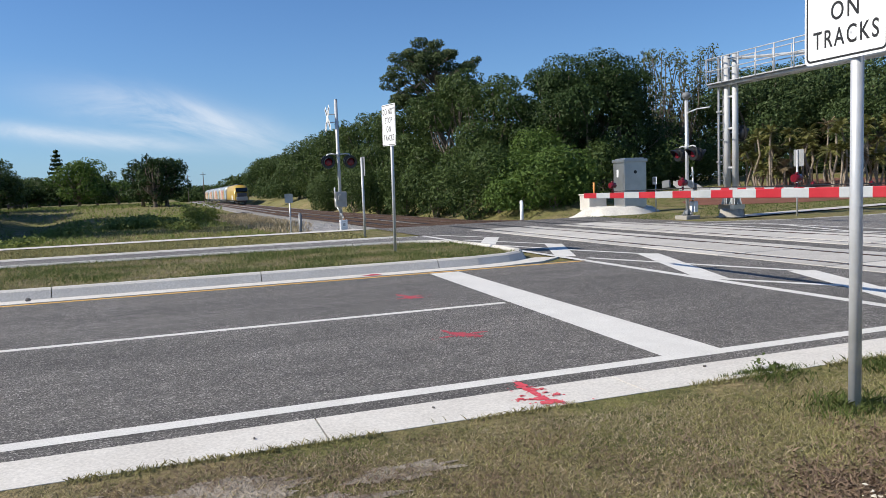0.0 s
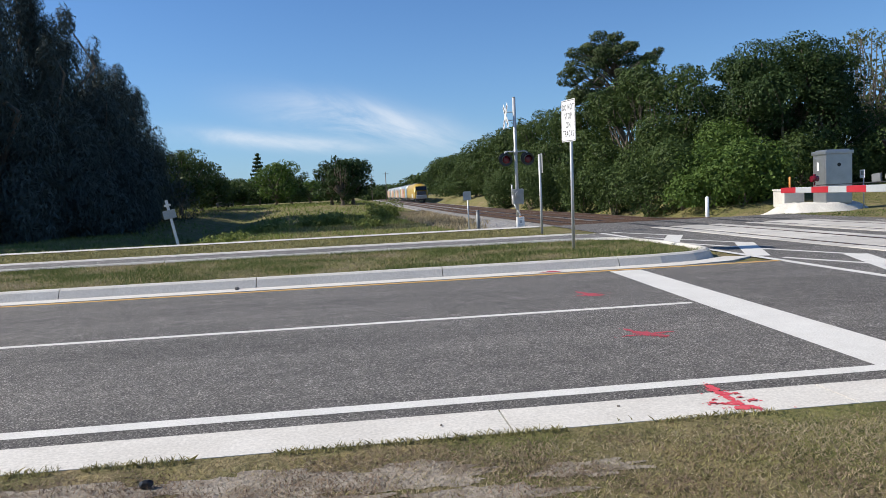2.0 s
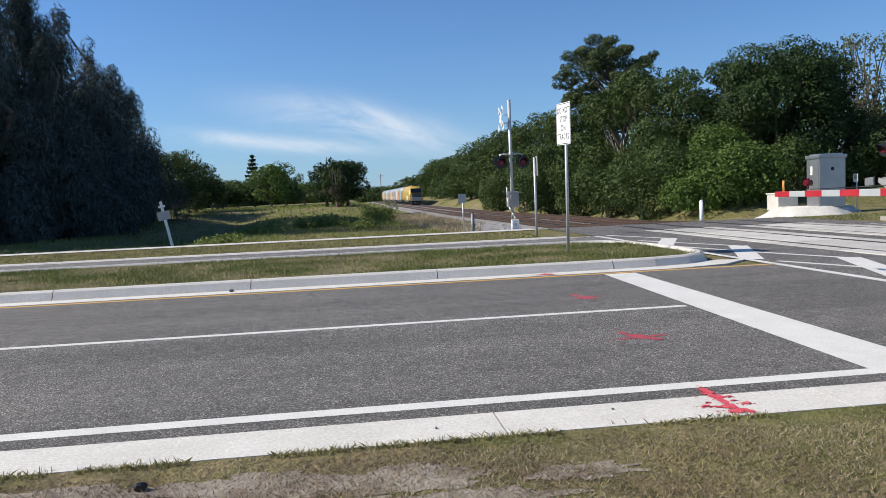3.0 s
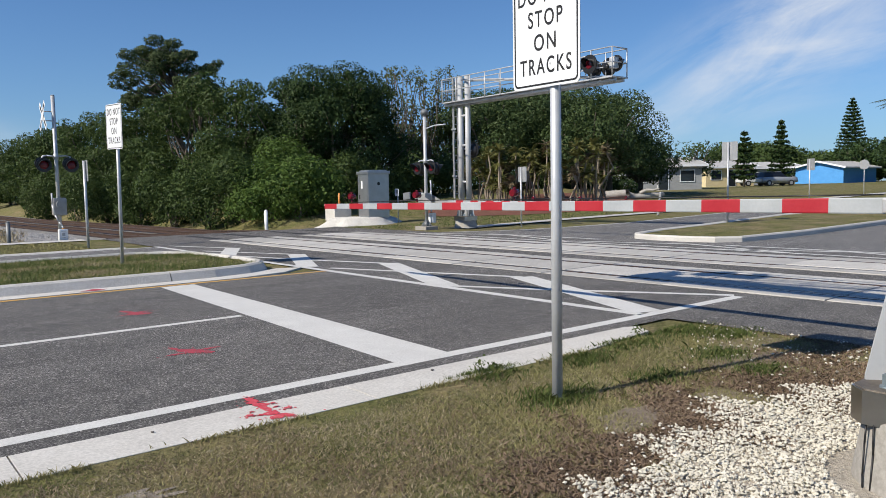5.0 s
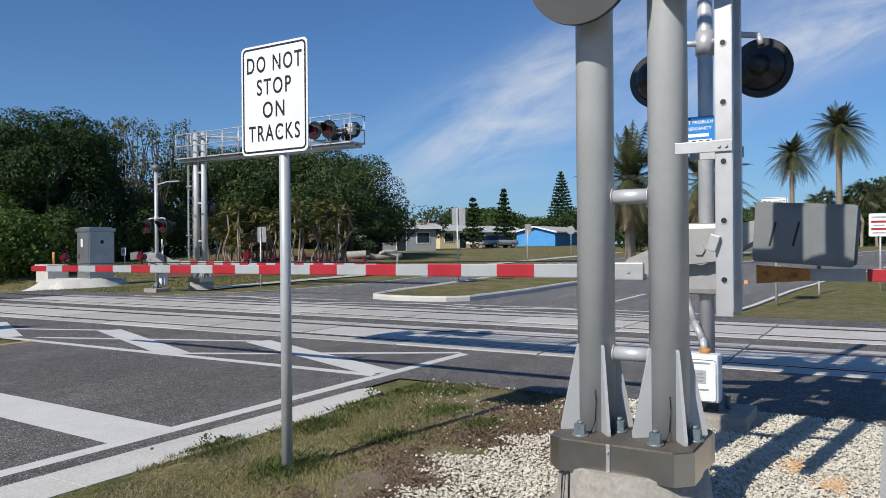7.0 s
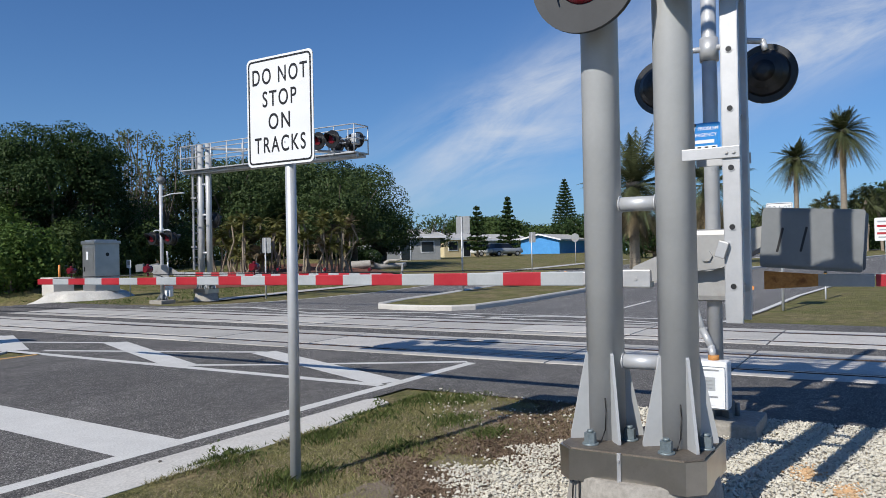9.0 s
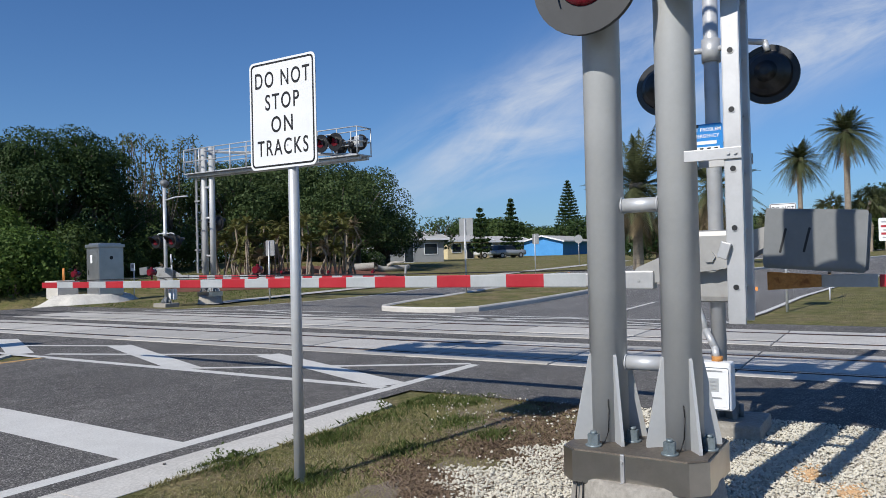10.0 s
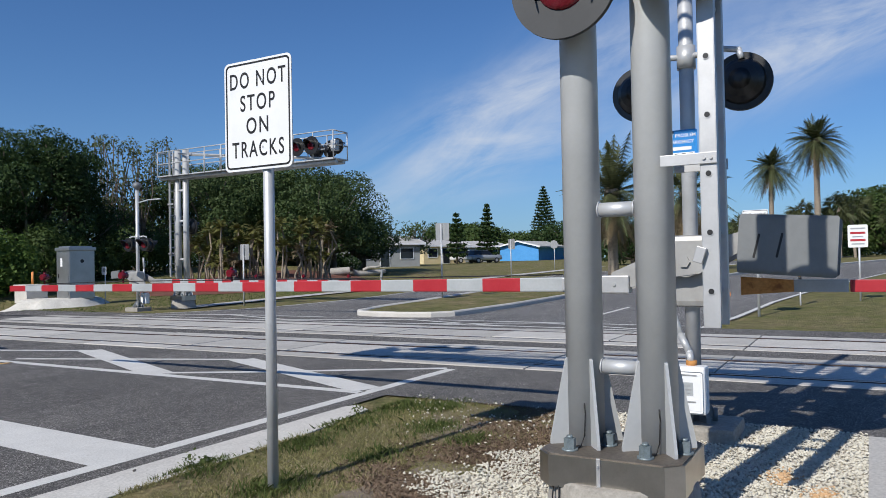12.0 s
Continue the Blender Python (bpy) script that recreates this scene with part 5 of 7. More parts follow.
def gate_mast(at, turn, height, arm, label, az=1.31, lit=(False, False), side_arm=False, bell=False, both=False, weights=True, lamp_z=3.04, drop=0.0, bulk=1.0):
    """A crossing mast: concrete foot, pole, flashers, gate mechanism with counterweights, and its lowered arm."""
    g = thing("crossing_gate", label, "crossing gate", "crossing masts", at, turn)
    bm = bmesh.new()
    box(bm, (-0.02, -0.03, -0.04), (0.62, 0.68, 0.32), bevel=0.03)
    part("foundation", bm, M_BASE, g, "square concrete foundation")
    bm = bmesh.new()
    for q in (0, 90, 180, 270):
        prism(bm, [(0.06, 0.12), (0.2, 0.12), (0.2, 0.17), (0.075, 0.35), (0.06, 0.35)], -0.02, 0.02, Matrix.Rotation(radians(q + 45), 4, "Z") @ Matrix.Rotation(math.pi / 2, 4, "X"))
        tube(bm, (0.17 * math.cos(radians(q)), 0.17 * math.sin(radians(q)), 0.12), (0.17 * math.cos(radians(q)), 0.17 * math.sin(radians(q)), 0.23), 0.022, seg=8)
    tube(bm, (0, 0, 0.12), (0, 0, 0.29), 0.1, 0.08, seg=24)
    part("foot_casting", bm, M_GREYBOX, g)
    bm = bmesh.new()
    tube(bm, (0, 0, 0.2), (0, 0, height), 0.064, seg=28)
    tube(bm, (0, 0, height), (0, 0, height + 0.03), 0.07, 0.03, seg=28)
    part("pole", bm, M_GALV, g)
    bm = bmesh.new()
    pipe(bm, [(-0.02, u, lamp_z + v) for u, v in ((-0.46, 0.18), (-0.44, 0.26), (-0.3, 0.29), (0.0, 0.26), (0.3, 0.29), (0.44, 0.26), (0.46, 0.18))], 0.026, 12)
    tube(bm, (0, 0, lamp_z + 0.16), (0, 0, lamp_z + 0.36), 0.08, seg=24)
    part("lamp_arm", bm, M_GALV, g)
    for k, y in enumerate((0.43, -0.45)):
        lamp(g, (0.06, y, lamp_z), 1, 0.25)
        if both:
            lamp(g, (-0.16, y, lamp_z - 0.04), -1, 0.25, lit[k])
    # mechanism
    bm = bmesh.new()
    box(bm, (0.03, -0.02, 1.42 - drop), (0.36, 0.44, 0.62), bevel=0.05)
    part("mechanism", bm, M_MECH, g, "weathered cast gate mechanism housing")
    for s in (-1, 1):
        bm = bmesh.new()
        tube(bm, (0.2 * s, 0, 1.5 - drop), (0.27 * s, 0, 1.5 - drop), 0.13, seg=24)
        tube(bm, (0.27 * s, 0, 1.5 - drop), (0.30 * s, 0, 1.5 - drop), 0.05, seg=6, shade=False)
        part("shaft_hub", bm, M_MECH, g)
    for s in (-1, 1) if weights else ():
        bm = bmesh.new()
        m = Matrix.Translation((0.26 * s, 0, -drop)) @ FACE_WEST
        prism(bm, [(-0.72, 1.30), (-0.62, 1.42), (-0.15, 1.62), (0.10, 1.66), (0.45, 1.74), (0.45, 1.58), (0.12, 1.40), (-0.2, 1.36), (-0.62, 1.24)], -0.018, 0.018, m)
        part("support_arm", bm, M_MECH, g, "cast gate support arm")
    for s in (-1, 1) if weights else ():
        for k in range(2):
            bm = bmesh.new()
            m = Matrix.Translation((0.31 * s + 0.035 * k * s, -0.80, 1.62 - drop)) @ FACE_WEST @ Matrix.Diagonal((bulk, bulk, 1, 1))
            prism(bm, rounded(0.72, 0.48 - 0.05 * k, 0.02), -0.014, 0.014, m @ Matrix.Rotation(radians(-4), 4, "Z"))
            cw = part("counterweight", bm, M_GREYBOX, g, "grey steel counterweight plate")
            for u in (-0.22, -0.05):
                bm = bmesh.new()
                prism(bm, rounded(0.018, 0.2, 0.008), 0.0142, 0.0152, m @ Matrix.Translation((u, 0.0, 0)) @ Matrix.Rotation(radians(-14), 4, "Z"))
                part("slot", bm, M_SIGNK, cw)
    if arm:
        bm = bmesh.new()
        box(bm, (-0.25, 0.72, az), (0.12, 0.5, 0.16), bevel=0.012)
        box(bm, (-0.25, 0.98, az), (0.07, 0.24, 0.12), bevel=0.008)
        for y in (0.6, 0.8, 0.95):
            tube(bm, (-0.32, y, az), (-0.18, y, az), 0.016, seg=8)
        part("arm_bracket", bm, M_ALU, g, "bolted aluminium arm bracket")
        cuts = [1.05, 1.52]
        cuts += [1.52 + (arm - 1.52) * (k + 1) / 21 for k in range(21)]
        for k, (a, b) in enumerate(zip(cuts, cuts[1:])):
            fa, fb = (a - 1.05) / (arm - 1.05), (b - 1.05) / (arm - 1.05)
            bm = bmesh.new()
            vs = []
            for y, f in ((a, fa), (b, fb)):
                hgt, z, t = 0.066 - 0.024 * f, az - 0.05 * f, 0.028 - 0.01 * f
                vs.append([bm.verts.new((-0.25 + dx * t, y, z + dz * hgt)) for dx, dz in ((-1, -0.86), (-0.8, -1), (0.8, -1), (1, -0.86), (1, 0.86), (0.8, 1), (-0.8, 1), (-1, 0.86))])
            for j in range(8):
                bm.faces.new((vs[0][j], vs[0][(j + 1) % 8], vs[1][(j + 1) % 8], vs[1][j]))
            bm.faces.new(vs[0])
            bm.faces.new(vs[1][::-1])
            bmesh.ops.recalc_face_normals(bm, faces=bm.faces[:])
            part("arm_band", bm, M_ARMR if k % 2 else M_ARMW, g, "red reflective band" if k % 2 else "silver-white reflective band")
        for y in (arm - 0.85, arm - 2.6, arm - 4.6):
            f = (y - 1.05) / (arm - 1.05)
            bm = bmesh.new()
            z = az - 0.06 * f + 0.07
            tube(bm, (-0.25, y, z), (-0.25, y, z + 0.05), 0.012, seg=8)
            tube(bm, (-0.30, y, z + 0.10), (-0.20, y, z + 0.10), 0.045, seg=20)
            tube(bm, (-0.25, y, z + 0.14), (-0.25, y, z + 0.17), 0.02, seg=10)
            part("arm_lamp", bm, M_LENS, g, "small red arm lamp")
        bm = bmesh.new()
        pipe(bm, [(-0.25, 1.1, az + 0.09), (-0.25, 2.6, az + 0.075), (-0.25, 4.4, az + 0.065), (-0.25, arm - 4.6, az + 0.06), (-0.25, arm - 2.6, az + 0.05), (-0.25, arm - 0.9, az + 0.02)], 0.007, 6)
        part("arm_cable", bm, M_SIGNK, g)
    if side_arm:
        bm = bmesh.new()
        prism(bm, [(0.38, 1.20), (0.80, 1.23), (0.80, 1.33), (0.38, 1.36)], -0.02, 0.02, Matrix.Translation((0.2, 0, 0)) @ FACE_WEST)
        part("side_arm_bracket", bm, M_ORUST, g, "rust-orange bracket of the footpath arm")
        for k in range(6):
            a = -0.80 - 0.42 * k
            bm = bmesh.new()
            box(bm, (0.2, a - 0.205, 1.28), (0.035, 0.41, 0.105 - 0.004 * k), bevel=0.005)
            part("arm_band", bm, M_ARMR if k % 2 else M_ARMW, g, "red reflective band" if k % 2 else "silver-white reflective band")
    # terminal box at the foot
    bm = bmesh.new()
    box(bm, (-0.30, -0.02, 0.43), (0.16, 0.30, 0.40), bevel=0.025)
    jb = part("junction_box", bm, M_SIGNW, g, "white lidded junction box")
    bm = bmesh.new()
    box(bm, (-0.384, -0.02, 0.42), (0.012, 0.255, 0.34), bevel=0.02)
    part("lid", bm, M_SIGNW, jb)
    bm = bmesh.new()
    prism(bm, [(-0.05, -0.05), (0.05, -0.05), (0.05, 0.06), (-0.05, 0.06)], 0.0, 0.0015, Matrix.Translation((-0.391, -0.02, 0.44)) @ FACE_WEST)
    part("plate", bm, M_ARMW, jb)
    bm = bmesh.new()
    for u, v, w in ((0, 0.03, 0.05), (0, 0.0, 0.06), (0, -0.03, 0.05), (0, 0.12, 0.16), (0, -0.10, 0.14)):
        prism(bm, [(u - w / 2, v - 0.006), (u + w / 2, v - 0.006), (u + w / 2, v + 0.006), (u - w / 2, v + 0.006)], 0.002, 0.003, Matrix.Translation((-0.391, -0.02, 0.44)) @ FACE_WEST)
    part("legend", bm, M_SIGNBACK, jb)
    bm = bmesh.new()
    pipe(bm, [(-0.28, -0.04, 0.64), (-0.27, -0.02, 0.74), (-0.22, 0.06, 0.88), (-0.14, 0.16, 1.12), (-0.08, 0.22, 1.5), (-0.06, 0.22, 1.9)], 0.03, 12)
    part("conduit", bm, M_GALV, g, "grey flexible conduit")
    bm = bmesh.new()
    tube(bm, (-0.28, -0.04, 0.62), (-0.28, -0.04, 0.67), 0.045, seg=16)
    part("conduit_fitting", bm, M_ORUST, g)
    if bell:
        bm = bmesh.new()
        tube(bm, (0, 0, height), (0, 0, height + 0.1), 0.05, seg=16)
        bmesh.ops.create_uvsphere(bm, u_segments=20, v_segments=10, radius=0.16, matrix=Matrix.Translation((0, 0, height + 0.18)) @ Matrix.Diagonal((1, 1, 0.8, 1)))
        part("bell", bm, M_GREYBOX, g, "round grey crossing bell")
        bm = bmesh.new()
        pipe(bm, [(0, 0, height - 0.45), (0, 0.6, height - 0.36), (0, 1.25, height - 0.37)], 0.025, 8)
        part("outreach", bm, M_GALV, g)
    return g


cantilever((4.36, 1.15, 0.0), 0, "grey twin-pole cantilever gantry on a round plinth by the gravel")
cantilever((19.5, 22.2, 0.0), 180, "galvanised twin-pole cantilever gantry with walkway across the tracks")
gate_mast((6.95, 1.27, 0.0), 0, 5.0, 9.91, "near crossing gate with its striped arm lowered over the lanes", side_arm=True)
gate_mast((18.0, 22.8, 0.0), 180, 4.32, 10.1, "far crossing gate with lit red flasher and lowered arm", 1.05, (True, False), bell=True, both=True, lamp_z=2.38, drop=0.32, bulk=0.6)
gate_mast((6.35, 29.0, -0.25), 90, 5.3, 0, "footpath crossing mast with a white crossbuck", weights=False, both=True, lamp_z=2.92)
buck = thing("crossbuck", "white crossbuck fixed near the top of the mast", "sign", at=(6.12, 29.0, 4.33))
crossbuck(buck, 0.0)
for z in (-0.16, 0.16):
    bm = bmesh.new()
    tube(bm, (-0.12, 0, z), (0.24, 0, z), 0.02, seg=10)
    part("bracket", bm, M_GALV, buck)


# ---- signs ----
def post_sign(at, height, plate, r, label, text=None, lean=0.0, turn=0.0, material=None, z_top=None, category="road sign", group="signs", bars=(), shift=0.03):
    """A plate on a round steel post, with a black border and its words; the face looks to -x before turning."""
    s = thing("road_sign", label, category, group, at, turn)
    s.matrix_basis = s.matrix_basis @ Matrix.Rotation(radians(lean), 4, "X")
    bm = bmesh.new()
    tube(bm, (0, 0, -0.3), (0, 0, height), r, seg=24)
    part("post", bm, M_GALV, s, "round galvanised post")
    w, h = plate
    zc = height - h / 2 + 0.02
    m = Matrix.Translation((-r - 0.012, shift, zc)) @ FACE_WEST
    bm = bmesh.new()
    prism(bm, rounded(w, h, 0.04), -0.003, 0.003, m)
    panel = part("sign_panel", bm, material or M_SIGNW, s)
    if text:
        bm = bmesh.new()
        o, i = rounded(w - 0.03, h - 0.03, 0.035), rounded(w - 0.056, h - 0.056, 0.025)
        vo = [bm.verts.new(m @ Vector((x, y, 0.0042))) for x, y in o]
        vi = [bm.verts.new(m @ Vector((x, y, 0.0042))) for x, y in i]
        for k in range(len(o)):
            j = (k + 1) % len(o)
            bm.faces.new((vo[k], vo[j], vi[j], vi[k]))
        part("border", bm, M_SIGNK, panel, "thin black border")
        n = len(text)
        for k, line in enumerate(text):
            size = h * 0.205
            wide = {6: 0.88, 4: 0.92, 2: 0.98}.get(len(line), 0.9)
            letters(line, size, m @ Matrix.Translation((0, h * (0.315 - 0.21 * k), 0.0035)), M_SIGNK, panel, 0.0008, 1.24, wide * 0.80 * (w / h) / 0.8)
    for u, v, bw, bh, mm in bars:
        bm = bmesh.new()
        prism(bm, [(u - bw / 2, v - bh / 2), (u + bw / 2, v - bh / 2), (u + bw / 2, v + bh / 2), (u - bw / 2, v + bh / 2)], 0.0035, 0.0045, m)
        part("legend", bm, mm, panel)
    for z in (zc - h * 0.3, zc + h * 0.3):
        bm = bmesh.new()
        tube(bm, (-r - 0.018, 0, z), (r + 0.012, 0, z), 0.008, seg=8)
        box(bm, (-r - 0.004, 0, z), (0.012, 0.12, 0.03))
        part("bolt", bm, M_GALV, s)
    return s


WORDS = ("DO NOT", "STOP", "ON", "TRACKS")
post_sign((4.08, 3.53, 0.0), 2.96, (0.625, 0.775), 0.038, "white DO NOT STOP ON TRACKS sign in the verge", WORDS, shift=0.047)
post_sign((4.62, 15.75, 0.05), 3.26, (0.76, 0.89), 0.034, "white DO NOT STOP ON TRACKS sign leaning in the median", WORDS, lean=1.6, turn=6)
post_sign((20.7, 2.4, 0.0), 2.7, (0.62, 0.8), 0.034, "white DO NOT STOP ON TRACKS sign across the rails", WORDS)
post_sign((5.9, 23.5, 0.0), 2.55, (0.3, 0.62), 0.04, "small sign seen edge-on on a square post", turn=180, material=M_SIGNBACK)
post_sign((21.2, 20.8, 0.0), 2.35, (0.46, 0.6), 0.03, "back of a small grey sign on a post", turn=180, material=M_SIGNBACK)
s4 = post_sign((25.0, 14.2, 0.12), 2.9, (0.6, 0.66), 0.034, "grey back of a sign in the far median", turn=180, material=M_SIGNBACK)
post_sign((46, 20.9, gz(46, 20.9)), 2.7, (0.6, 0.7), 0.035, "back of a roadside sign by the far lane", turn=160, material=M_SIGNBACK)
post_sign((27.2, 0.2, 0.05), 2.4, (0.56, 0.72), 0.03, "white notice with red and black bands in the verge",
          bars=((0, 0.24, 0.4, 0.05, M_SIGNBACK), (0, 0.10, 0.42, 0.07, M_ARMR), (0, -0.02, 0.3, 0.04, M_SIGNBACK), (0, -0.13, 0.42, 0.07, M_ARMR), (0, -0.25, 0.36, 0.04, M_SIGNBACK)))
post_sign((4.5, 29.9, -0.3), 1.75, (0.32, 0.36), 0.028, "small no-entry notice on a short post", turn=90, material=M_ARMW, bars=((0, 0.02, 0.18, 0.16, M_SIGNBACK),))
post_sign((21.5, 29.5, 0.0), 1.6, (0.32, 0.36), 0.025, "small white prohibition notice by the cabinet", material=M_SIGNW, bars=((0, 0.03, 0.17, 0.17, M_SIGNBACK),))
# round stop sign back by the side street
st = thing("road_sign", "octagonal stop sign seen from behind by the side street", "road sign", "signs", (66, 25.6, gz(66, 25.6)))
bm = bmesh.new()
tube(bm, (0, 0, -0.2), (0, 0, 2.8), 0.035, seg=14)
part("post", bm, M_GALV, st)
bm = bmesh.new()
prism(bm, circle(0.42, 8), -0.004, 0.004, Matrix.Translation((-0.05, 0, 2.4)) @ FACE_WEST)
part("sign_panel", bm, M_SIGNBACK, st)
# emergency notice on the near mast
en = thing("notice", "blue emergency notice with white lettering on the mast", "sign", at=(6.84, 1.35, 2.50))
bm = bmesh.new()
prism(bm, rounded(0.36, 0.30, 0.02), -0.002, 0.002, FACE_WEST)
panel = part("sign_panel", bm, M_SIGNBLUE, en)
letters("REPORT PROBLEM", 0.041, FACE_WEST @ Matrix.Translation((0, 0.10, 0.003)), M_SIGNW, panel, 0.0006)
letters("OR EMERGENCY", 0.041, FACE_WEST @ Matrix.Translation((0, 0.045, 0.003)), M_SIGNW, panel, 0.0006)
for u, v, w, h, mm in ((0, -0.012, 0.26, 0.03, M_SIGNW), (0.0, -0.07, 0.31, 0.045, M_SIGNW), (0, -0.118, 0.2, 0.014, M_SIGNW)):
    bm = bmesh.new()
    prism(bm, [(u - w / 2, v - h / 2), (u + w / 2, v - h / 2), (u + w / 2, v + h / 2), (u - w / 2, v + h / 2)], 0.0025, 0.0035, FACE_WEST)
    part("legend", bm, mm, panel)
bm = bmesh.new()
for k in range(5):
    prism(bm, [(-0.13 + 0.06 * k, -0.085), (-0.10 + 0.06 * k, -0.085), (-0.10 + 0.06 * k, -0.056), (-0.13 + 0.06 * k, -0.056)], 0.004, 0.005, FACE_WEST)
part("number_bars", bm, M_SIGNK, panel)
bm = bmesh.new()
for z in (-0.135, 0.135):
    tube(bm, (-0.012, 0.03, z), (0.05, 0.03, z), 0.012, seg=10)
part("bolt", bm, M_BLACK, en)

# ---- small roadside things ----
dl = thing("delineator", "black and yellow striped marker post in the far verge", "marker post", at=(24.9, 1.75, 0.05))
for k in range(10):
    bm = bmesh.new()
    tube(bm, (0, 0, 0.55 + 0.1 * k), (0, 0, 0.65 + 0.1 * k), 0.045 + (0.012 if k > 3 else 0), seg=12)
    part("band", bm, M_YELLOW if k % 2 else M_BLACK, dl, "yellow band" if k % 2 else "black band")
bm = bmesh.new()
tube(bm, (0, 0, -0.2), (0, 0, 0.55), 0.025, seg=10)
part("post", bm, M_GALV, dl)
wp = thing("bollard", "short white pipe bollard by the rails", "bollard", at=(16.9, 34.4, gz(16.9, 34.4)))
bm = bmesh.new()
tube(bm, (0, 0, -0.2), (0, 0, 1.15), 0.09, seg=20)
bmesh.ops.create_uvsphere(bm, u_segments=16, v_segments=8, radius=0.09, matrix=Matrix.Translation((0, 0, 1.15)))
part("pipe", bm, M_SIGNW, wp)
bm = bmesh.new()
box(bm, (-0.25, 0, 0.03), (0.5, 0.4, 0.14), bevel=0.03)
part("footing", bm, M_KERB, wp)
tm = thing("marker_post", "leaning grey marker post with a blank plate by the ditch", "marker post", at=(-8.7, 37.6, gz(-8.7, 37.6) + 0.25))
tm.matrix_basis = tm.matrix_basis @ Matrix.Rotation(radians(-11), 4, "Y")
bm = bmesh.new()
box(bm, (0, 0, 1.0), (0.12, 0.10, 2.5), bevel=0.01)
part("post", bm, M_SIGNW, tm)
bm = bmesh.new()
box(bm, (0, -0.07, 1.55), (0.6, 0.02, 0.42), bevel=0.006)
part("sign_panel", bm, M_SIGNBACK, tm)
bm = bmesh.new()
box(bm, (0, -0.02, 2.0), (0.3, 0.12, 0.1), bevel=0.01)
part("bracket", bm, M_SIGNW, tm)
sb = thing("bollard", "stub of grey pipe beside the short notice", "bollard", at=(4.85, 29.7, -0.3))
bm = bmesh.new()
tube(bm, (0, 0, -0.2), (0, 0, 0.95), 0.07, seg=16)
tube(bm, (0, 0, 0.95), (0, 0, 0.99), 0.075, 0.03, seg=16)
part("pipe", bm, M_GREYBOX, sb)
wc = thing("marker_post", "short leaning white utility marker on the far lawn", "marker post", at=(31.5, 21.6, gz(31.5, 21.6)))
wc.matrix_basis = wc.matrix_basis @ Matrix.Rotation(radians(8), 4, "X")
bm = bmesh.new()
box(bm, (0, 0, 0.5), (0.09, 0.12, 1.2), bevel=0.03)
part("post", bm, M_SIGNBACK, wc)
for k, (x, y) in enumerate(((23.4, 3.6), (27.5, 3.0), (30.0, 16.0), (33.5, 13.5))):
    fl = thing("pin_flag", "small orange survey flag on a wire", "flag", "survey flags", (x, y, 0.03 + max(0, gz(x, y)) + (0.1 if y > 9 else 0)))
    bm = bmesh.new()
    tube(bm, (0, 0, -0.1), (0, 0, 0.42), 0.004, seg=5)
    part("wire", bm, M_SIGNBACK, fl)
    bm = bmesh.new()
    prism(bm, [(0, 0.32), (0.1, 0.30), (0.11, 0.42), (0, 0.42)], -0.001, 0.001, FACE_WEST)
    part("flag", bm, M_ORANGE, fl)

# signal cabinet on its limerock pad
bm = bmesh.new()
rng = np.random.default_rng(5)
n, rings = 48, 7
grid = []
for j in range(rings):
    f = j / (rings - 1)
    row = []
    for k in range(n):
        a = k * math.tau / n
        wob = 1 + 0.10 * math.sin(3 * a + 1) + 0.06 * math.sin(7 * a) + rng.uniform(-0.03, 0.03)
        row.append(bm.verts.new((20.2 + 2.5 * (1 - f * 0.65) * wob * math.cos(a), 30.6 + 1.9 * (1 - f * 0.75) * wob * math.sin(a), -0.2 + 0.48 * smooth01(f * 1.6) + rng.uniform(-0.02, 0.02))))
    grid.append(row)
for j in range(rings - 1):
    for k in range(n):
        bm.faces.new((grid[j][k], grid[j][(k + 1) % n], grid[j + 1][(k + 1) % n], grid[j + 1][k])).smooth = True
bm.faces.new(grid[-1])
tagged(finish("limerock_pad", bm, M_LIME), "low heap of white crushed limerock under the cabinet", "gravel pad", kind="stuff")
M_CAB = surface("dull_aluminium_sheet", (0.40, 0.405, 0.41), (0.48, 0.485, 0.49), 2, 20, 0.36, 0.8, 0.05, 0.002, grain=0.05)
cb = thing("signal_cabinet", "grey metal signal cabinet with a capped roof on the limerock", "cabinet", at=(20.55, 30.2, 0.24), turn=-8)
cb.matrix_basis = cb.matrix_basis @ Matrix.Diagonal((0.88, 0.9, 0.91, 1))
bm = bmesh.new()
box(bm, (0, 0, 1.18), (1.25, 1.3, 2.3), bevel=0.015)
part("body", bm, M_CAB, cb)
bm = bmesh.new()
box(bm, (0, 0, 2.38), (1.37, 1.42, 0.16), bevel=0.03)
box(bm, (0, 0, 2.48), (1.1, 1.15, 0.08), bevel=0.03)
part("roof", bm, M_CAB, cb)
bm = bmesh.new()
box(bm, (-0.635, 0.0, 1.15), (0.025, 1.1, 2.0), bevel=0.006)
d = part("door", bm, M_CAB, cb)
bm = bmesh.new()
box(bm, (-0.66, 0.38, 1.1), (0.03, 0.05, 0.22), bevel=0.008)
part("handle", bm, M_BLACK, d)
bm = bmesh.new()
prism(bm, [(-0.1, -0.2), (0.1, -0.2), (0.1, 0.2), (-0.1, 0.2)], 0.0, 0.004, Matrix.Translation((-0.65, 0.1, 1.75)) @ FACE_WEST)
part("sticker", bm, M_SIGNW, d, "white paper sticker")
bm = bmesh.new()
prism(bm, circle(0.09, 20), 0.0, 0.004, Matrix.Translation((0.0, -0.653, 1.8)) @ Matrix.Rotation(math.pi / 2, 4, "X"))
part("round_sticker", bm, M_SIGNK, cb)
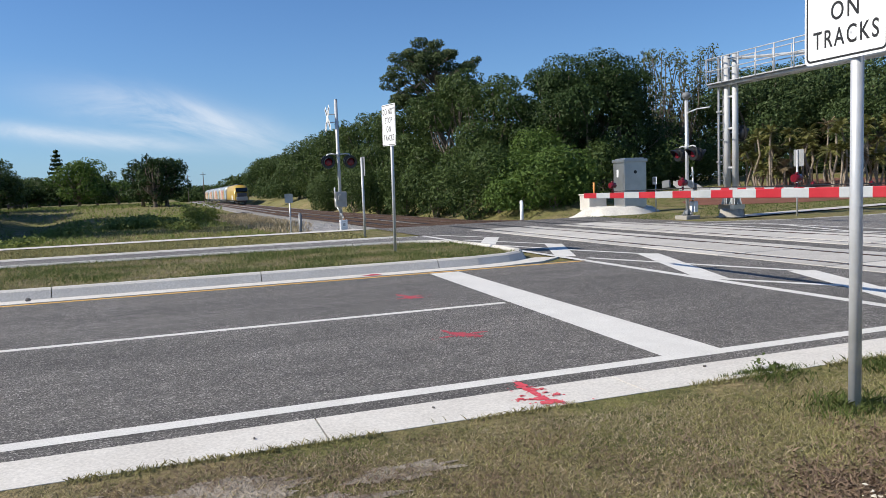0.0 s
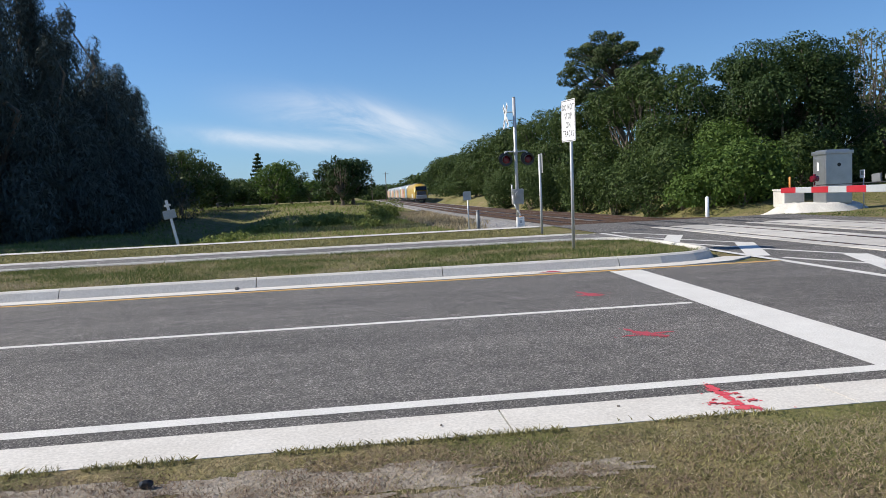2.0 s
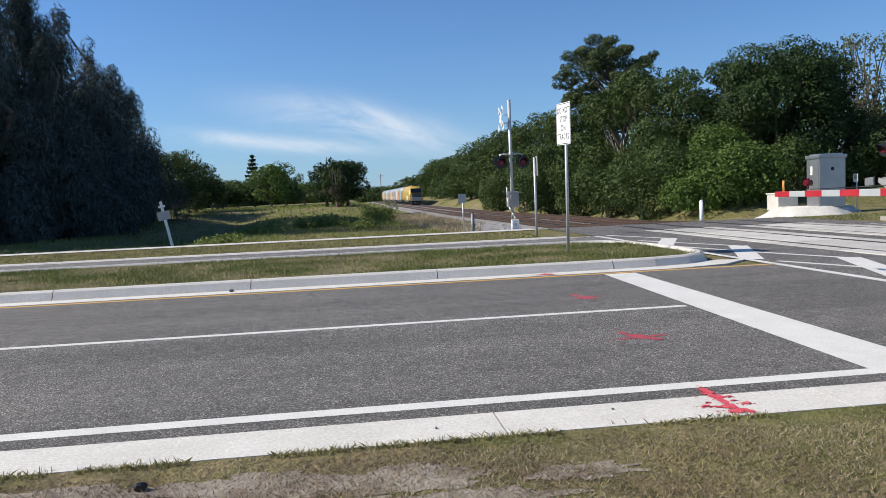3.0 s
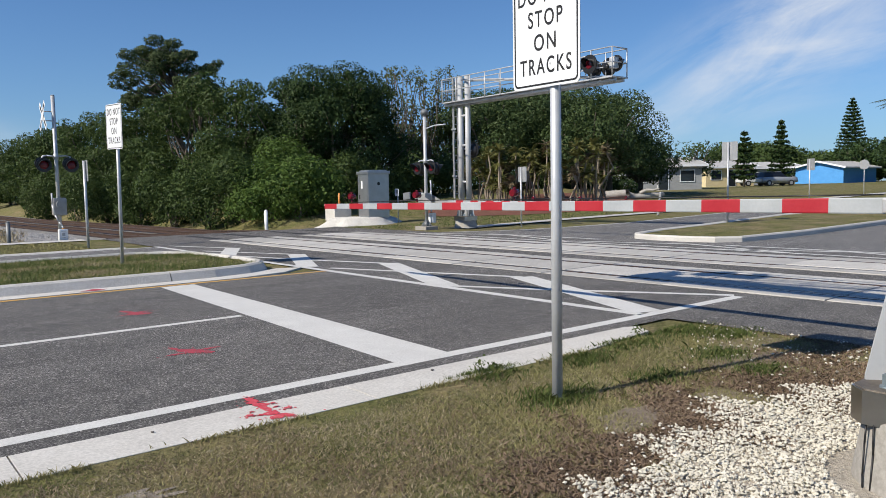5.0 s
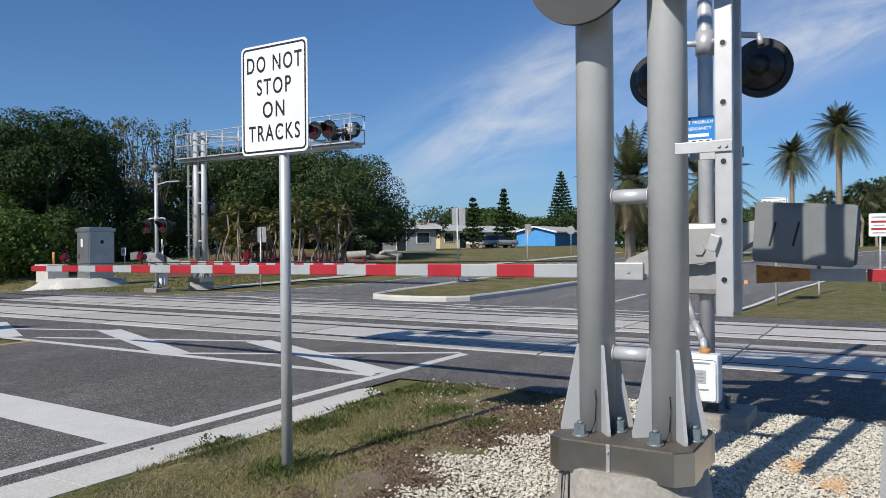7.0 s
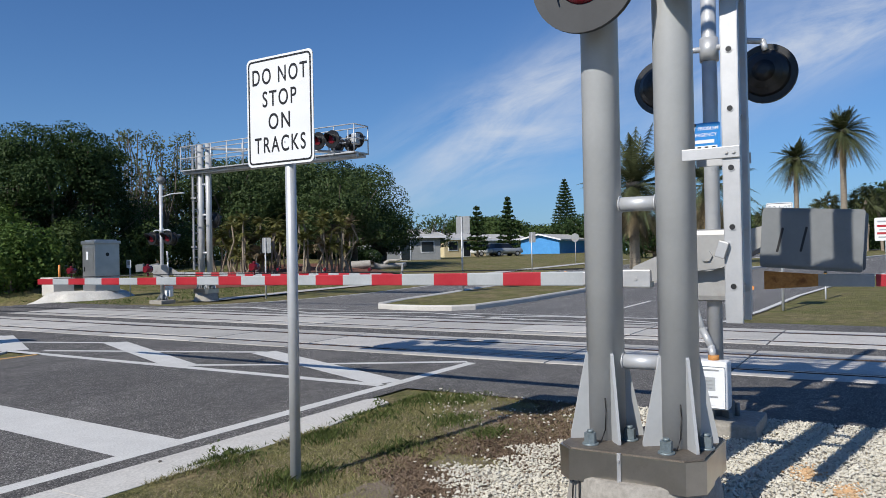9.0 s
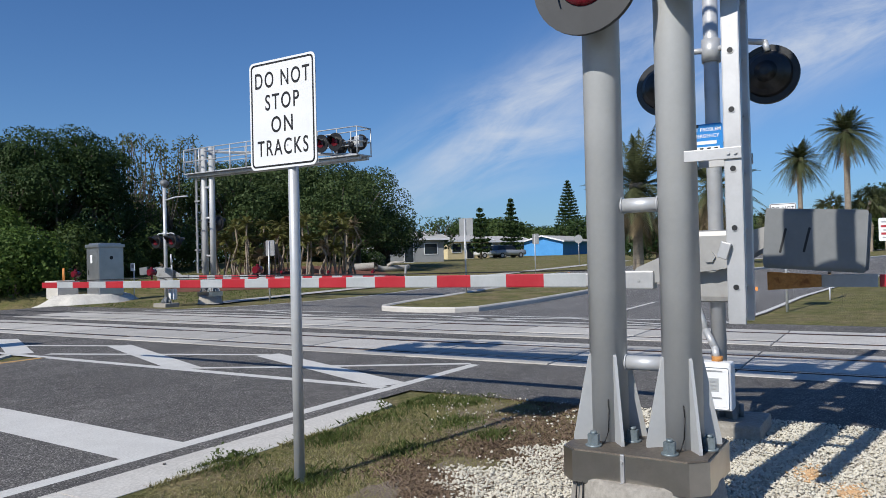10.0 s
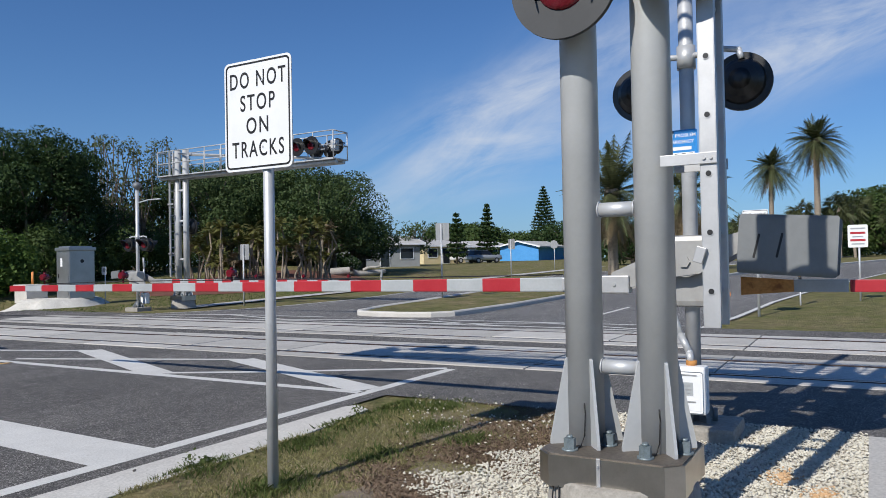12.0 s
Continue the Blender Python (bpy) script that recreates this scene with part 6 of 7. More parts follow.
for y in (-0.5, 0.5):
    bm = bmesh.new()
    box(bm, (0, y, 0.0), (1.2, 0.08, 0.1))
    part("skid", bm, M_GALV, cb)
bx = thing("battery_box", "low pale equipment box beside the cabinet", "equipment box", at=(19.75, 32.2, 0.1), turn=-8)
bm = bmesh.new()
box(bm, (0, 0, 0.36), (0.9, 1.2, 0.75), bevel=0.02)
part("body", bm, M_KERB, bx)
bm = bmesh.new()
box(bm, (0, 0, 0.76), (0.98, 1.28, 0.07), bevel=0.02)
part("lid", bm, M_KERB, bx)
bm = bmesh.new()
tube(bm, (0.2, 0.3, 0.78), (0.2, 0.3, 1.35), 0.05, seg=12)
part("vent_pipe", bm, M_ORANGE, bx, "orange vent pipe")


# ---- train on the far track ----
M_TY = surface("yellow_livery", (0.42, 0.27, 0.03), (0.5, 0.33, 0.06), 0.8, 20, 0.35, 0, 0.02)
M_TW = surface("white_livery", (0.66, 0.66, 0.64), (0.75, 0.75, 0.73), 0.8, 20, 0.35, 0, 0.02)
M_TG = surface("dark_grey_livery", (0.05, 0.05, 0.055), (0.09, 0.09, 0.095), 0.8, 20, 0.4, 0, 0.02)
M_TB = surface("blue_grey_livery", (0.22, 0.34, 0.46), (0.36, 0.46, 0.56), 0.8, 8, 0.35, 0, 0.02)
M_TR = surface("salmon_livery", (0.55, 0.18, 0.12), (0.68, 0.34, 0.25), 0.9, 6, 0.35, 0, 0.02)
M_TS = surface("silver_livery", (0.30, 0.32, 0.34), (0.40, 0.42, 0.44), 0.8, 20, 0.3, 0.3, 0.02)
M_GLASS = plain("tinted_train_glass", (0.012, 0.014, 0.018), 0.08)


def rail_car(y0, length, name, label, cab=0):
    """A rail car with its body, roof, window band, wraps, bogies; cab 1 puts the sloped nose at its low-y end."""
    yc = y0 + length / 2
    xc = 14.44 + rail_drift(yc)
    turn = -math.degrees(math.atan((rail_drift(y0 + length) - rail_drift(y0)) / length))
    c = thing(name, label, "train car", "cars of the train", (xc, yc, rail_dip(yc) - 0.03), turn)
    L = length / 2 - 0.3
    prof = [(-1.50, 0.95), (-1.56, 1.6), (-1.56, 2.9), (-1.42, 3.6), (-0.9, 4.05), (0, 4.2), (0.9, 4.05), (1.42, 3.6), (1.56, 2.9), (1.56, 1.6), (1.50, 0.95)]
    bm, rows = bmesh.new(), []
    stations = [(-L, 1.0), (L, 1.0)] if not cab else [(-L, 0.62), (-L + 0.7, 0.82), (-L + 2.6, 0.98), (-L + 4.5, 1.0), (L, 1.0)]
    for y, s in stations:
        rows.append([bm.verts.new((x * (0.72 + 0.28 * s), y + (0.9 * (z - 0.95) / 3.2 if cab and y < -L + 2 else 0), 0.95 + (z - 0.95) * s)) for x, z in prof])
    for a, b in zip(rows, rows[1:]):
        for k in range(len(prof) - 1):
            bm.faces.new((a[k], a[k + 1], b[k + 1], b[k])).smooth = True
        bm.faces.new((a[-1], a[0], b[0], b[-1]))
    bm.faces.new(rows[0])
    bm.faces.new(rows[-1][::-1])
    bmesh.ops.recalc_face_normals(bm, faces=bm.faces[:])
    part("body", bm, M_TY if cab else M_TS, c)
    for s in (-1, 1):
        if not cab:
            bm = bmesh.new()
            box(bm, (1.562 * s, 0, 2.45), (0.012, 2 * L - 3.2, 0.85), bevel=0.004)
            part("window_band", bm, M_GLASS, c, "dark tinted window band")
            for k, (m, f0, f1) in enumerate(((M_TB, -0.9, -0.55), (M_TY, -0.5, -0.2), (M_TR, -0.12, 0.3), (M_TW, 0.35, 0.6), (M_TY, 0.66, 0.92))):
                bm = bmesh.new()
                prism(bm, [(L * f0, 1.1), (L * f1, 1.1), (L * f1 + 0.9, 3.3), (L * f0 + 0.9, 3.3)], -0.004, 0.004, Matrix.Translation((1.572 * s, 0, 0)) @ Matrix(((0, 0, s, 0), (1, 0, 0, 0), (0, 1, 0, 0), (0, 0, 0, 1))))
                part("wrap", bm, m, c, "slanted coloured wrap")
        else:
            bm = bmesh.new()
            box(bm, (1.56 * s, -L + 5.0, 1.5), (0.012, 3.6, 0.9), bevel=0.004)
            part("white_panel", bm, M_TW, c)
    if cab:
        bm = bmesh.new()
        box(bm, (0, -L + 0.62, 3.05), (2.3, 0.5, 0.8), Matrix.Rotation(radians(-14), 3, "X"), 0.05)
        part("windscreen", bm, M_GLASS, c, "dark windscreen")
        bm = bmesh.new()
        box(bm, (0, -L - 0.02, 1.25), (2.3, 0.5, 0.75), bevel=0.12)
        part("nose_skirt", bm, M_TS, c)
        bm = bmesh.new()
        box(bm, (0, -L + 0.2, 2.0), (1.9, 0.5, 0.8), Matrix.Rotation(radians(-14), 3, "X"), 0.1)
        part("nose_panel", bm, M_TG, c)
        for s in (-1, 1):
            bm = bmesh.new()
            tube(bm, (0.7 * s, -L - 0.1, 1.7), (0.7 * s, -L + 0.1, 1.7), 0.11, seg=14)
            part("headlight", bm, M_CLEAR, c)
    bm = bmesh.new()
    box(bm, (0, 0, 4.2), (1.1, 2 * L - 5, 0.14), bevel=0.05)
    part("roof_gear", bm, M_TG, c)
    bm = bmesh.new()
    box(bm, (0, 0, 0.82), (2.6, 2 * L - 8.5, 0.42), bevel=0.05)
    part("underframe", bm, M_TG, c)
    for yb in (-L + 3.2, L - 3.2):
        bm = bmesh.new()
        for s in (-1, 1):
            box(bm, (1.0 * s, yb, 0.62), (0.18, 2.9, 0.3), bevel=0.04)
            for yy in (-1.1, 1.1):
                tube(bm, (0.66 * s, yb + yy, 0.5), (0.80 * s, yb + yy, 0.5), 0.46, seg=20)
        box(bm, (0, yb, 0.7), (1.9, 0.5, 0.25))
        part("bogie", bm, M_TG, c)


rail_car(157, 21, "locomotive", "yellow locomotive with white panels and a dark sloped nose", 1)
for k in range(4):
    rail_car(178.5 + 26.2 * k, 25.8, "passenger_car", "silver passenger car with yellow, blue and salmon wraps")


# ---- houses and yard things ----
M_WALLY = surface("cream_stucco", (0.62, 0.50, 0.28), (0.70, 0.58, 0.35), 1.5, 30, 0.85, 0, 0.2)
M_WALLB = surface("blue_painted_wall", (0.06, 0.27, 0.62), (0.09, 0.33, 0.70), 1.5, 30, 0.7, 0, 0.1)
M_WALLW = surface("white_stucco", (0.55, 0.53, 0.48), (0.66, 0.64, 0.6), 1.5, 30, 0.85, 0, 0.2)
M_ROOF = surface("pale_shingle_roof", (0.38, 0.37, 0.35), (0.50, 0.49, 0.47), 2, 14, 0.9, 0, 0.4)
M_PANE = plain("window_glass", (0.02, 0.025, 0.03), 0.06)


def house(az, d, w, deep, h, wall, label, turn, openings):
    x, y = polar(az, d)
    g = thing("house", label, "house", "houses", (x, y, gz(x, y) - 0.1), turn)
    bm = bmesh.new()
    box(bm, (0, 0, h / 2), (w, deep, h))
    part("wall", bm, wall, g)
    for s in (-1, 1):
        bm = bmesh.new()
        o, r = 0.5, 0.78
        vs = [(-w / 2 - o, s * (deep / 2 + o), h - 0.12), (w / 2 + o, s * (deep / 2 + o), h - 0.12), (w / 2 + o, 0, h + r), (-w / 2 - o, 0, h + r)]
        lo = [bm.verts.new(p) for p in vs]
        hi = [bm.verts.new((p[0], p[1], p[2] + 0.16)) for p in vs]
        bm.faces.new(lo)
        bm.faces.new(hi)
        for k in range(4):
            bm.faces.new((lo[k], lo[(k + 1) % 4], hi[(k + 1) % 4], hi[k]))
        bmesh.ops.recalc_face_normals(bm, faces=bm.faces[:])
        part("roof", bm, M_ROOF, g)
        bm = bmesh.new()
        box(bm, (0, s * (deep / 2 + 0.5), h - 0.06), (w + 1.0, 0.05, 0.2))
        part("fascia", bm, M_SIGNW, g)
        bm = bmesh.new()
        vs = [bm.verts.new((s * w / 2, -deep / 2, h)), bm.verts.new((s * w / 2, deep / 2, h)), bm.verts.new((s * w / 2, 0, h + 0.74))]
        vs2 = [bm.verts.new((s * (w / 2 - 0.15), v.co.y, v.co.z)) for v in vs]
        bm.faces.new(vs)
        bm.faces.new(vs2)
        for k in range(3):
            bm.faces.new((vs[k], vs[(k + 1) % 3], vs2[(k + 1) % 3], vs2[k]))
        bmesh.ops.recalc_face_normals(bm, faces=bm.faces[:])
        part("gable", bm, wall, g)
        for e in (-1, 1):
            bm = bmesh.new()
            pitch = math.atan2(r + 0.12, deep / 2 + o)
            box(bm, (s * (w / 2 + o + 0.02), e * (deep / 4 + o / 2), h + (r - 0.12) / 2 + 0.07), (0.05, (deep / 2 + o) / math.cos(pitch), 0.22), Matrix.Rotation(-e * pitch, 3, "X"))
            part("bargeboard", bm, M_SIGNW, g)
    for u, z, ow, oh in openings:
        bm = bmesh.new()
        box(bm, (u, -deep / 2 - 0.02, z), (ow + 0.16, 0.08, oh + 0.16))
        win = part("window", bm, M_SIGNW, g)
        bm = bmesh.new()
        box(bm, (u, -deep / 2 - 0.05, z), (ow, 0.04, oh))
        part("pane", bm, M_PANE, win)
    return g


# grey stands in for stucco walls in carport and tree shade
M_WALLSHADE = surface("shaded_stucco", (0.26, 0.27, 0.27), (0.34, 0.35, 0.35), 1.5, 30, 0.85, 0, 0.2)
house(59.3, 104, 6.5, 8, 2.5, M_WALLY, "cream stucco bungalow with a pale roof", -30, ((-1.9, 1.5, 1.3, 1.1), (0.2, 1.1, 1.0, 2.0), (2.1, 1.5, 1.2, 1.1)))
house(62.2, 118, 8.5, 8, 2.4, M_WALLSHADE, "low bungalow with a carport behind the conifers, shade put into its walls", -32, ((-3.5, 1.5, 1.5, 1.1), (1.0, 1.1, 3.6, 2.0)))
house(55.0, 84, 8, 8, 2.6, M_WALLSHADE, "bungalow half hidden behind the oaks, tree shade put into its walls", -38, ((-2.5, 1.5, 1.5, 1.1), (0.0, 1.1, 1.0, 2.0), (2.5, 1.5, 1.4, 1.1)))
house(67.1, 118, 9, 6.6, 2.15, M_WALLB, "bright blue gabled house with a white fascia", 176, ())


def parked_car(at, turn, paint, label):
    """A parked car: lofted body and cabin, glass, wheels with tyre and rim."""
    c = thing("car", label, "car", "parked cars", at, turn)
    bm, rows = bmesh.new(), []
    side = [(-2.25, 0.45, 0.75), (-2.2, 0.4, 0.95), (-1.6, 0.35, 1.0), (1.2, 0.35, 1.05), (2.1, 0.38, 1.0), (2.3, 0.5, 0.85)]
    for x, z0, z1 in side:
        rows.append([bm.verts.new((x, y, z)) for y, z in ((-0.85, z0), (-0.9, (z0 + z1) / 2), (-0.82, z1), (0.82, z1), (0.9, (z0 + z1) / 2), (0.85, z0))])
    for a, b in zip(rows, rows[1:]):
        for k in range(6):
            bm.faces.new((a[k], a[(k + 1) % 6], b[(k + 1) % 6], b[k])).smooth = True
    bm.faces.new(rows[0])
    bm.faces.new(rows[-1])
    bmesh.ops.recalc_face_normals(bm, faces=bm.faces[:])
    part("body", bm, paint, c)
    bm = bmesh.new()
    lo = [bm.verts.new((x, y, 1.0)) for x, y in ((-0.95, -0.8), (2.1, -0.8), (2.1, 0.8), (-0.95, 0.8))]
    hi = [bm.verts.new((x, y, 1.6)) for x, y in ((-0.2, -0.66), (1.8, -0.66), (1.8, 0.66), (-0.2, 0.66))]
    for k in range(4):
        bm.faces.new((lo[k], lo[(k + 1) % 4], hi[(k + 1) % 4], hi[k]))
    part("glass", bm, M_GLASS, c)
    bm = bmesh.new()
    box(bm, (0.8, 0, 1.62), (2.1, 1.36, 0.06), bevel=0.02)
    part("roof", bm, paint, c)
    for x in (-1.4, 1.4):
        for s in (-1, 1):
            bm = bmesh.new()
            tube(bm, (x, 0.68 * s, 0.34), (x, 0.92 * s, 0.34), 0.34, seg=22)
            wh = part("wheel", bm, M_BLACK, c)
            bm = bmesh.new()
            tube(bm, (x, 0.915 * s, 0.34), (x, 0.93 * s, 0.34), 0.2, seg=16)
            part("rim", bm, M_ALU, wh)
    return c


x, y = polar(63.4, 96)
parked_car((x, y, gz(x, y)), 150, M_TS, "silver car parked on the far drive")
x, y = polar(62.2, 99)
parked_car((x, y, gz(x, y)), 140, M_TW, "white car parked by the pale bungalow")
x, y = polar(-9.5, 122)
parked_car((x, y, gz(x, y)), 88, M_TG, "dark car parked on the grass beyond the ditch")
up = thing("utility_pole", "wooden utility pole beyond the far trees", "utility pole", "utility poles", (8, 330, -0.35))
bm = bmesh.new()
tube(bm, (0, 0, -1), (0, 0, 11), 0.18, 0.12, 12)
part("pole", bm, M_BARK, up)
bm = bmesh.new()
box(bm, (0, 0, 10.2), (2.4, 0.12, 0.14))
part("crossarm", bm, M_BARK, up)
copy_thing(up, pose(13, 300, -0.35))
# mulch bed with driftwood under the oaks
bm = bmesh.new()
cx, cy = polar(47.5, 47)
pts = [(cx + 8.5 * math.cos(a) * (1 + 0.1 * math.sin(3 * a)), cy + 4.5 * math.sin(a) * (1 + 0.12 * math.sin(2 * a + 1))) for a in (k * math.tau / 30 for k in range(30))]
ctr = bm.verts.new((cx, cy, gz(cx, cy) + 0.55))
ring = [bm.verts.new((px, py, gz(px, py) + 0.0)) for px, py in pts]
for k in range(30):
    bm.faces.new((ctr, ring[k], ring[(k + 1) % 30])).smooth = True
tagged(finish("mulch_bed", bm, surface("red_mulch", (0.12, 0.045, 0.03), (0.20, 0.085, 0.055), 1.5, 20, 0.95, 0, 0.8, 0.04)), "red-brown mulch bed round the palm clumps", "mulch bed", kind="stuff")
x, y = polar(54.0, 54)
lg = thing("driftwood_log", "weathered grey log lying on the mulch", "log", at=(x, y, gz(x, y) + 0.2), turn=-35)
bm = bmesh.new()
limb_mesh(bm, (-2.2, 0, 0.1), (2.0, 0.2, 0.15), 0.3, 0.16, np.random.default_rng(3), 5)
limb_mesh(bm, (0.3, 0.1, 0.2), (1.4, -0.6, 0.5), 0.14, 0.05, np.random.default_rng(4), 3)
part("trunk", bm, surface("driftwood", (0.30, 0.28, 0.25), (0.42, 0.40, 0.37), 2, 12, 0.9, 0, 0.7, 0.03), lg)

# ---- paint marks, gravel, grass ----
def splat(spots, material, label, lift=0.011):
    bm = bmesh.new()
    for k, (x, y, rx, ry, ang) in enumerate(spots):
        rnd = random.Random(int(x * 100 + y * 37) + k)
        ring = []
        for j in range(26):
            a = j * math.tau / 26
            q = rnd.uniform(0.72, 1.12)
            u, v = rx * q * math.cos(a), ry * q * math.sin(a)
            ring.append(bm.verts.new((x + u * math.cos(ang) - v * math.sin(ang), y + u * math.sin(ang) + v * math.cos(ang), lift + 0.0004 * k)))
        bm.faces.new(ring)
        for j in range(16):
            u, v, q = rnd.gauss(0, rx * 0.95), rnd.gauss(0, ry * 0.95), rnd.uniform(0.003, 0.011)
            cx, cy = x + u * math.cos(ang) - v * math.sin(ang), y + u * math.sin(ang) + v * math.cos(ang)
            bm.faces.new([bm.verts.new((cx + q * math.cos(a), cy + q * 1.3 * math.sin(a), lift - 0.001)) for a in (0.3, 1.5, 2.6, 3.9, 5.2)])
    return tagged(finish("paint_mark", bm, material), label, "paint mark", kind="stuff")


splat([(2.39, 4.96, 0.035, 0.09, 0.1), (2.36, 4.88, 0.02, 0.05, 0.4), (2.385, 4.80, 0.05, 0.07, 0.3), (2.37, 4.69, 0.03, 0.10, 0.0), (2.35, 4.56, 0.06, 0.05, 0.2), (2.355, 4.46, 0.085, 0.05, 0.1), (2.42, 4.44, 0.03, 0.045, 0.6), (2.215, 4.61, 0.032, 0.022, 0), (2.495, 4.60, 0.035, 0.022, 0), (2.47, 4.78, 0.022, 0.016, 0.5), (2.28, 4.57, 0.018, 0.014, 0), (2.26, 4.68, 0.012, 0.01, 0), (2.45, 4.68, 0.014, 0.01, 0)], M_RED, "red spray-paint survey mark on the gutter", 0.0075)
splat([(2.66, 7.06, 0.05, 0.10, 0.3), (2.72, 6.97, 0.08, 0.12, 0.2), (2.78, 6.88, 0.07, 0.06, 0), (2.88, 6.98, 0.13, 0.03, 0.05), (2.55, 6.93, 0.12, 0.025, 0.1), (2.62, 7.2, 0.03, 0.08, 0.1), (2.83, 6.80, 0.05, 0.04, 0)], M_REDOLD, "faded red spray-paint survey mark in the lane", 0.0025)
splat([(3.0, 9.98, 0.05, 0.16, 0.3), (3.05, 9.76, 0.10, 0.14, -0.2), (3.14, 9.66, 0.08, 0.06, 0), (2.93, 9.72, 0.10, 0.035, 0.1), (3.16, 9.84, 0.09, 0.03, 0)], M_REDOLD, "faded red spray-paint survey mark in the lane", 0.0025)
splat([(3.24, 12.58, 0.2, 0.07, -0.2), (3.3, 12.66, 0.1, 0.1, 0)], M_REDOLD, "faded red spray-paint survey mark on the gutter pan", 0.016)


def pts_in(rng, n, x0, x1, y0, y1, keep):
    x, y = rng.uniform(x0, x1, n), rng.uniform(y0, y1, n)
    k = keep(x, y)
    return x[k], y[k]


def gravel_edge(x):
    """How far the white gravel reaches into the verge at x."""
    return np.interp(x, [2.2, 3.1, 3.9, 4.9, 5.6, 6.4, 7.0, 7.5], [1.7, 2.3, 2.45, 2.6, 2.35, 2.1, 2.2, 2.3]) + 0.12 * np.sin(x * 7) + 0.08 * np.sin(x * 17 + 1)


bm = bmesh.new()
xs = np.linspace(2.0, 7.42, 40)
top = [bm.verts.new((x, float(gravel_edge(x)) - 0.08, -0.012)) for x in xs]
low = [bm.verts.new((x, -0.05, -0.012)) for x in xs]
for k in range(39):
    bm.faces.new((low[k], low[k + 1], top[k + 1], top[k]))
tagged(finish("gravel_bed", bm, M_GRAVELBED), "bed of white crushed shell under the loose gravel", "gravel", kind="stuff")
rng = np.random.default_rng(31)
x, y = pts_in(rng, 84000, 1.9, 7.5, -0.05, 4.6, lambda x, y: (y < gravel_edge(x) + rng.exponential(0.05, len(x))) & ((x - 4.36) ** 2 + (y - 1.15) ** 2 > 0.34))
xs2, ys2 = pts_in(rng, 900, 4.6, 7.5, 2.0, 4.5, lambda x, y: (rng.uniform(size=len(x)) < np.clip((x - 5.6) / 1.6, 0.12, 1)) & (y < 3.0 + (x - 4.6) * 0.52))
x, y = np.concatenate([x, xs2]), np.concatenate([y, ys2])
stones("gravel", np.stack([x, y, rng.uniform(-0.012, 0.012, len(x))], 1), surface("white_gravel", (0.50, 0.45, 0.365), (0.72, 0.665, 0.56), 9, 40, 0.9, 0, 0.3, 0.003), "loose white crushed gravel round the gantry foot", "gravel", (0.007, 0.0175), 32)
a, r = rng.uniform(0, math.tau, 520), np.abs(rng.normal(0, 1, 520))
x, y = np.where(np.arange(520) < 260, 5.82, 5.50) + 0.11 * r * np.cos(a), np.where(np.arange(520) < 260, 0.47, 0.20) + 0.06 * r * np.sin(a)
stones("sprayed_gravel", np.stack([x, y, rng.uniform(0.004, 0.014, 520)], 1), surface("orange_sprayed_stone", (0.50, 0.26, 0.10), (0.62, 0.46, 0.28), 14, 40, 0.9, 0, 0.3, 0.003), "white stones tinted by faded orange spray paint", "gravel", (0.007, 0.015), 34)
x, y = pts_in(rng, 9000, 5.0, 9.2, 28.2, 50, lambda x, y: x > 5.6 + np.clip((y - 32) / 14, 0, 1) * 2.6 + rng.normal(0, 0.3, len(x)))
z = np.interp(x, [5.6, 7.4, 8.9], [-0.35, -0.24, -0.175]) + np.array([rail_dip(v) for v in y])
stones("ballast_stones", np.stack([x + np.array([rail_drift(v) for v in y]), y, z], 1), M_STONE, "loose grey ballast stones on the track shoulder", "ballast", (0.04, 0.085), 33)


def blades(name, x, y, z, height, material, label, seed, width=0.006, lean=0.55):
    """Grass: one bent three-cornered blade at each place, all in one mesh."""
    rng = np.random.default_rng(seed)
    n = len(x)
    a, h = rng.uniform(0, math.tau, n), height * rng.uniform(0.45, 1.25, n)
    l = rng.uniform(0.1, lean, n) * h
    b = rng.uniform(0, math.tau, n)
    w = width * rng.uniform(0.6, 1.5, n)
    p = np.stack([x, y, z], 1)
    side = np.stack([np.cos(a) * w, np.sin(a) * w, np.zeros(n)], 1)
    lean_v = np.stack([np.cos(b) * l, np.sin(b) * l, np.zeros(n)], 1)
    up = np.stack([np.zeros(n), np.zeros(n), h], 1)
    c = 3 if width > 0.006 or width < 0.0029 else 5
    ring = [p - side, p + side, p + lean_v * 1.2 + up] if c == 3 else [p - side, p + side, p + side * 0.7 + lean_v * 0.4 + up * 0.6, p + lean_v * 1.2 + up, p - side * 0.7 + lean_v * 0.4 + up * 0.6]
    v = np.stack(ring, 1).reshape(-1, 3)
    me = bpy.data.meshes.new(name)
    me.vertices.add(c * n)
    me.vertices.foreach_set("co", v.astype(np.float32).ravel())
    me.loops.add(c * n)
    me.loops.foreach_set("vertex_index", np.arange(c * n, dtype=np.int32))
    me.polygons.add(n)
    me.polygons.foreach_set("loop_start", np.arange(0, c * n, c, dtype=np.int32))
    me.update(calc_edges=True)
    me.validate()
    me.materials.append(material)
    return tagged(new(name, me), label, "grass", kind="stuff")


def lumpy(x, y, s):
    """A soft random field between -1 and 1 over the plan."""
    return np.array([noise.noise(Vector((float(a) * s, float(b) * s, 3.3))) for a, b in zip(x, y)])


M_DRY = foliage("dry_grass", (0.12, 0.092, 0.058), (0.52, 0.435, 0.295), 0.8, 0.2)
M_LITTER = foliage("leaf_litter", (0.10, 0.065, 0.045), (0.30, 0.22, 0.155), 0.8, 0.05)


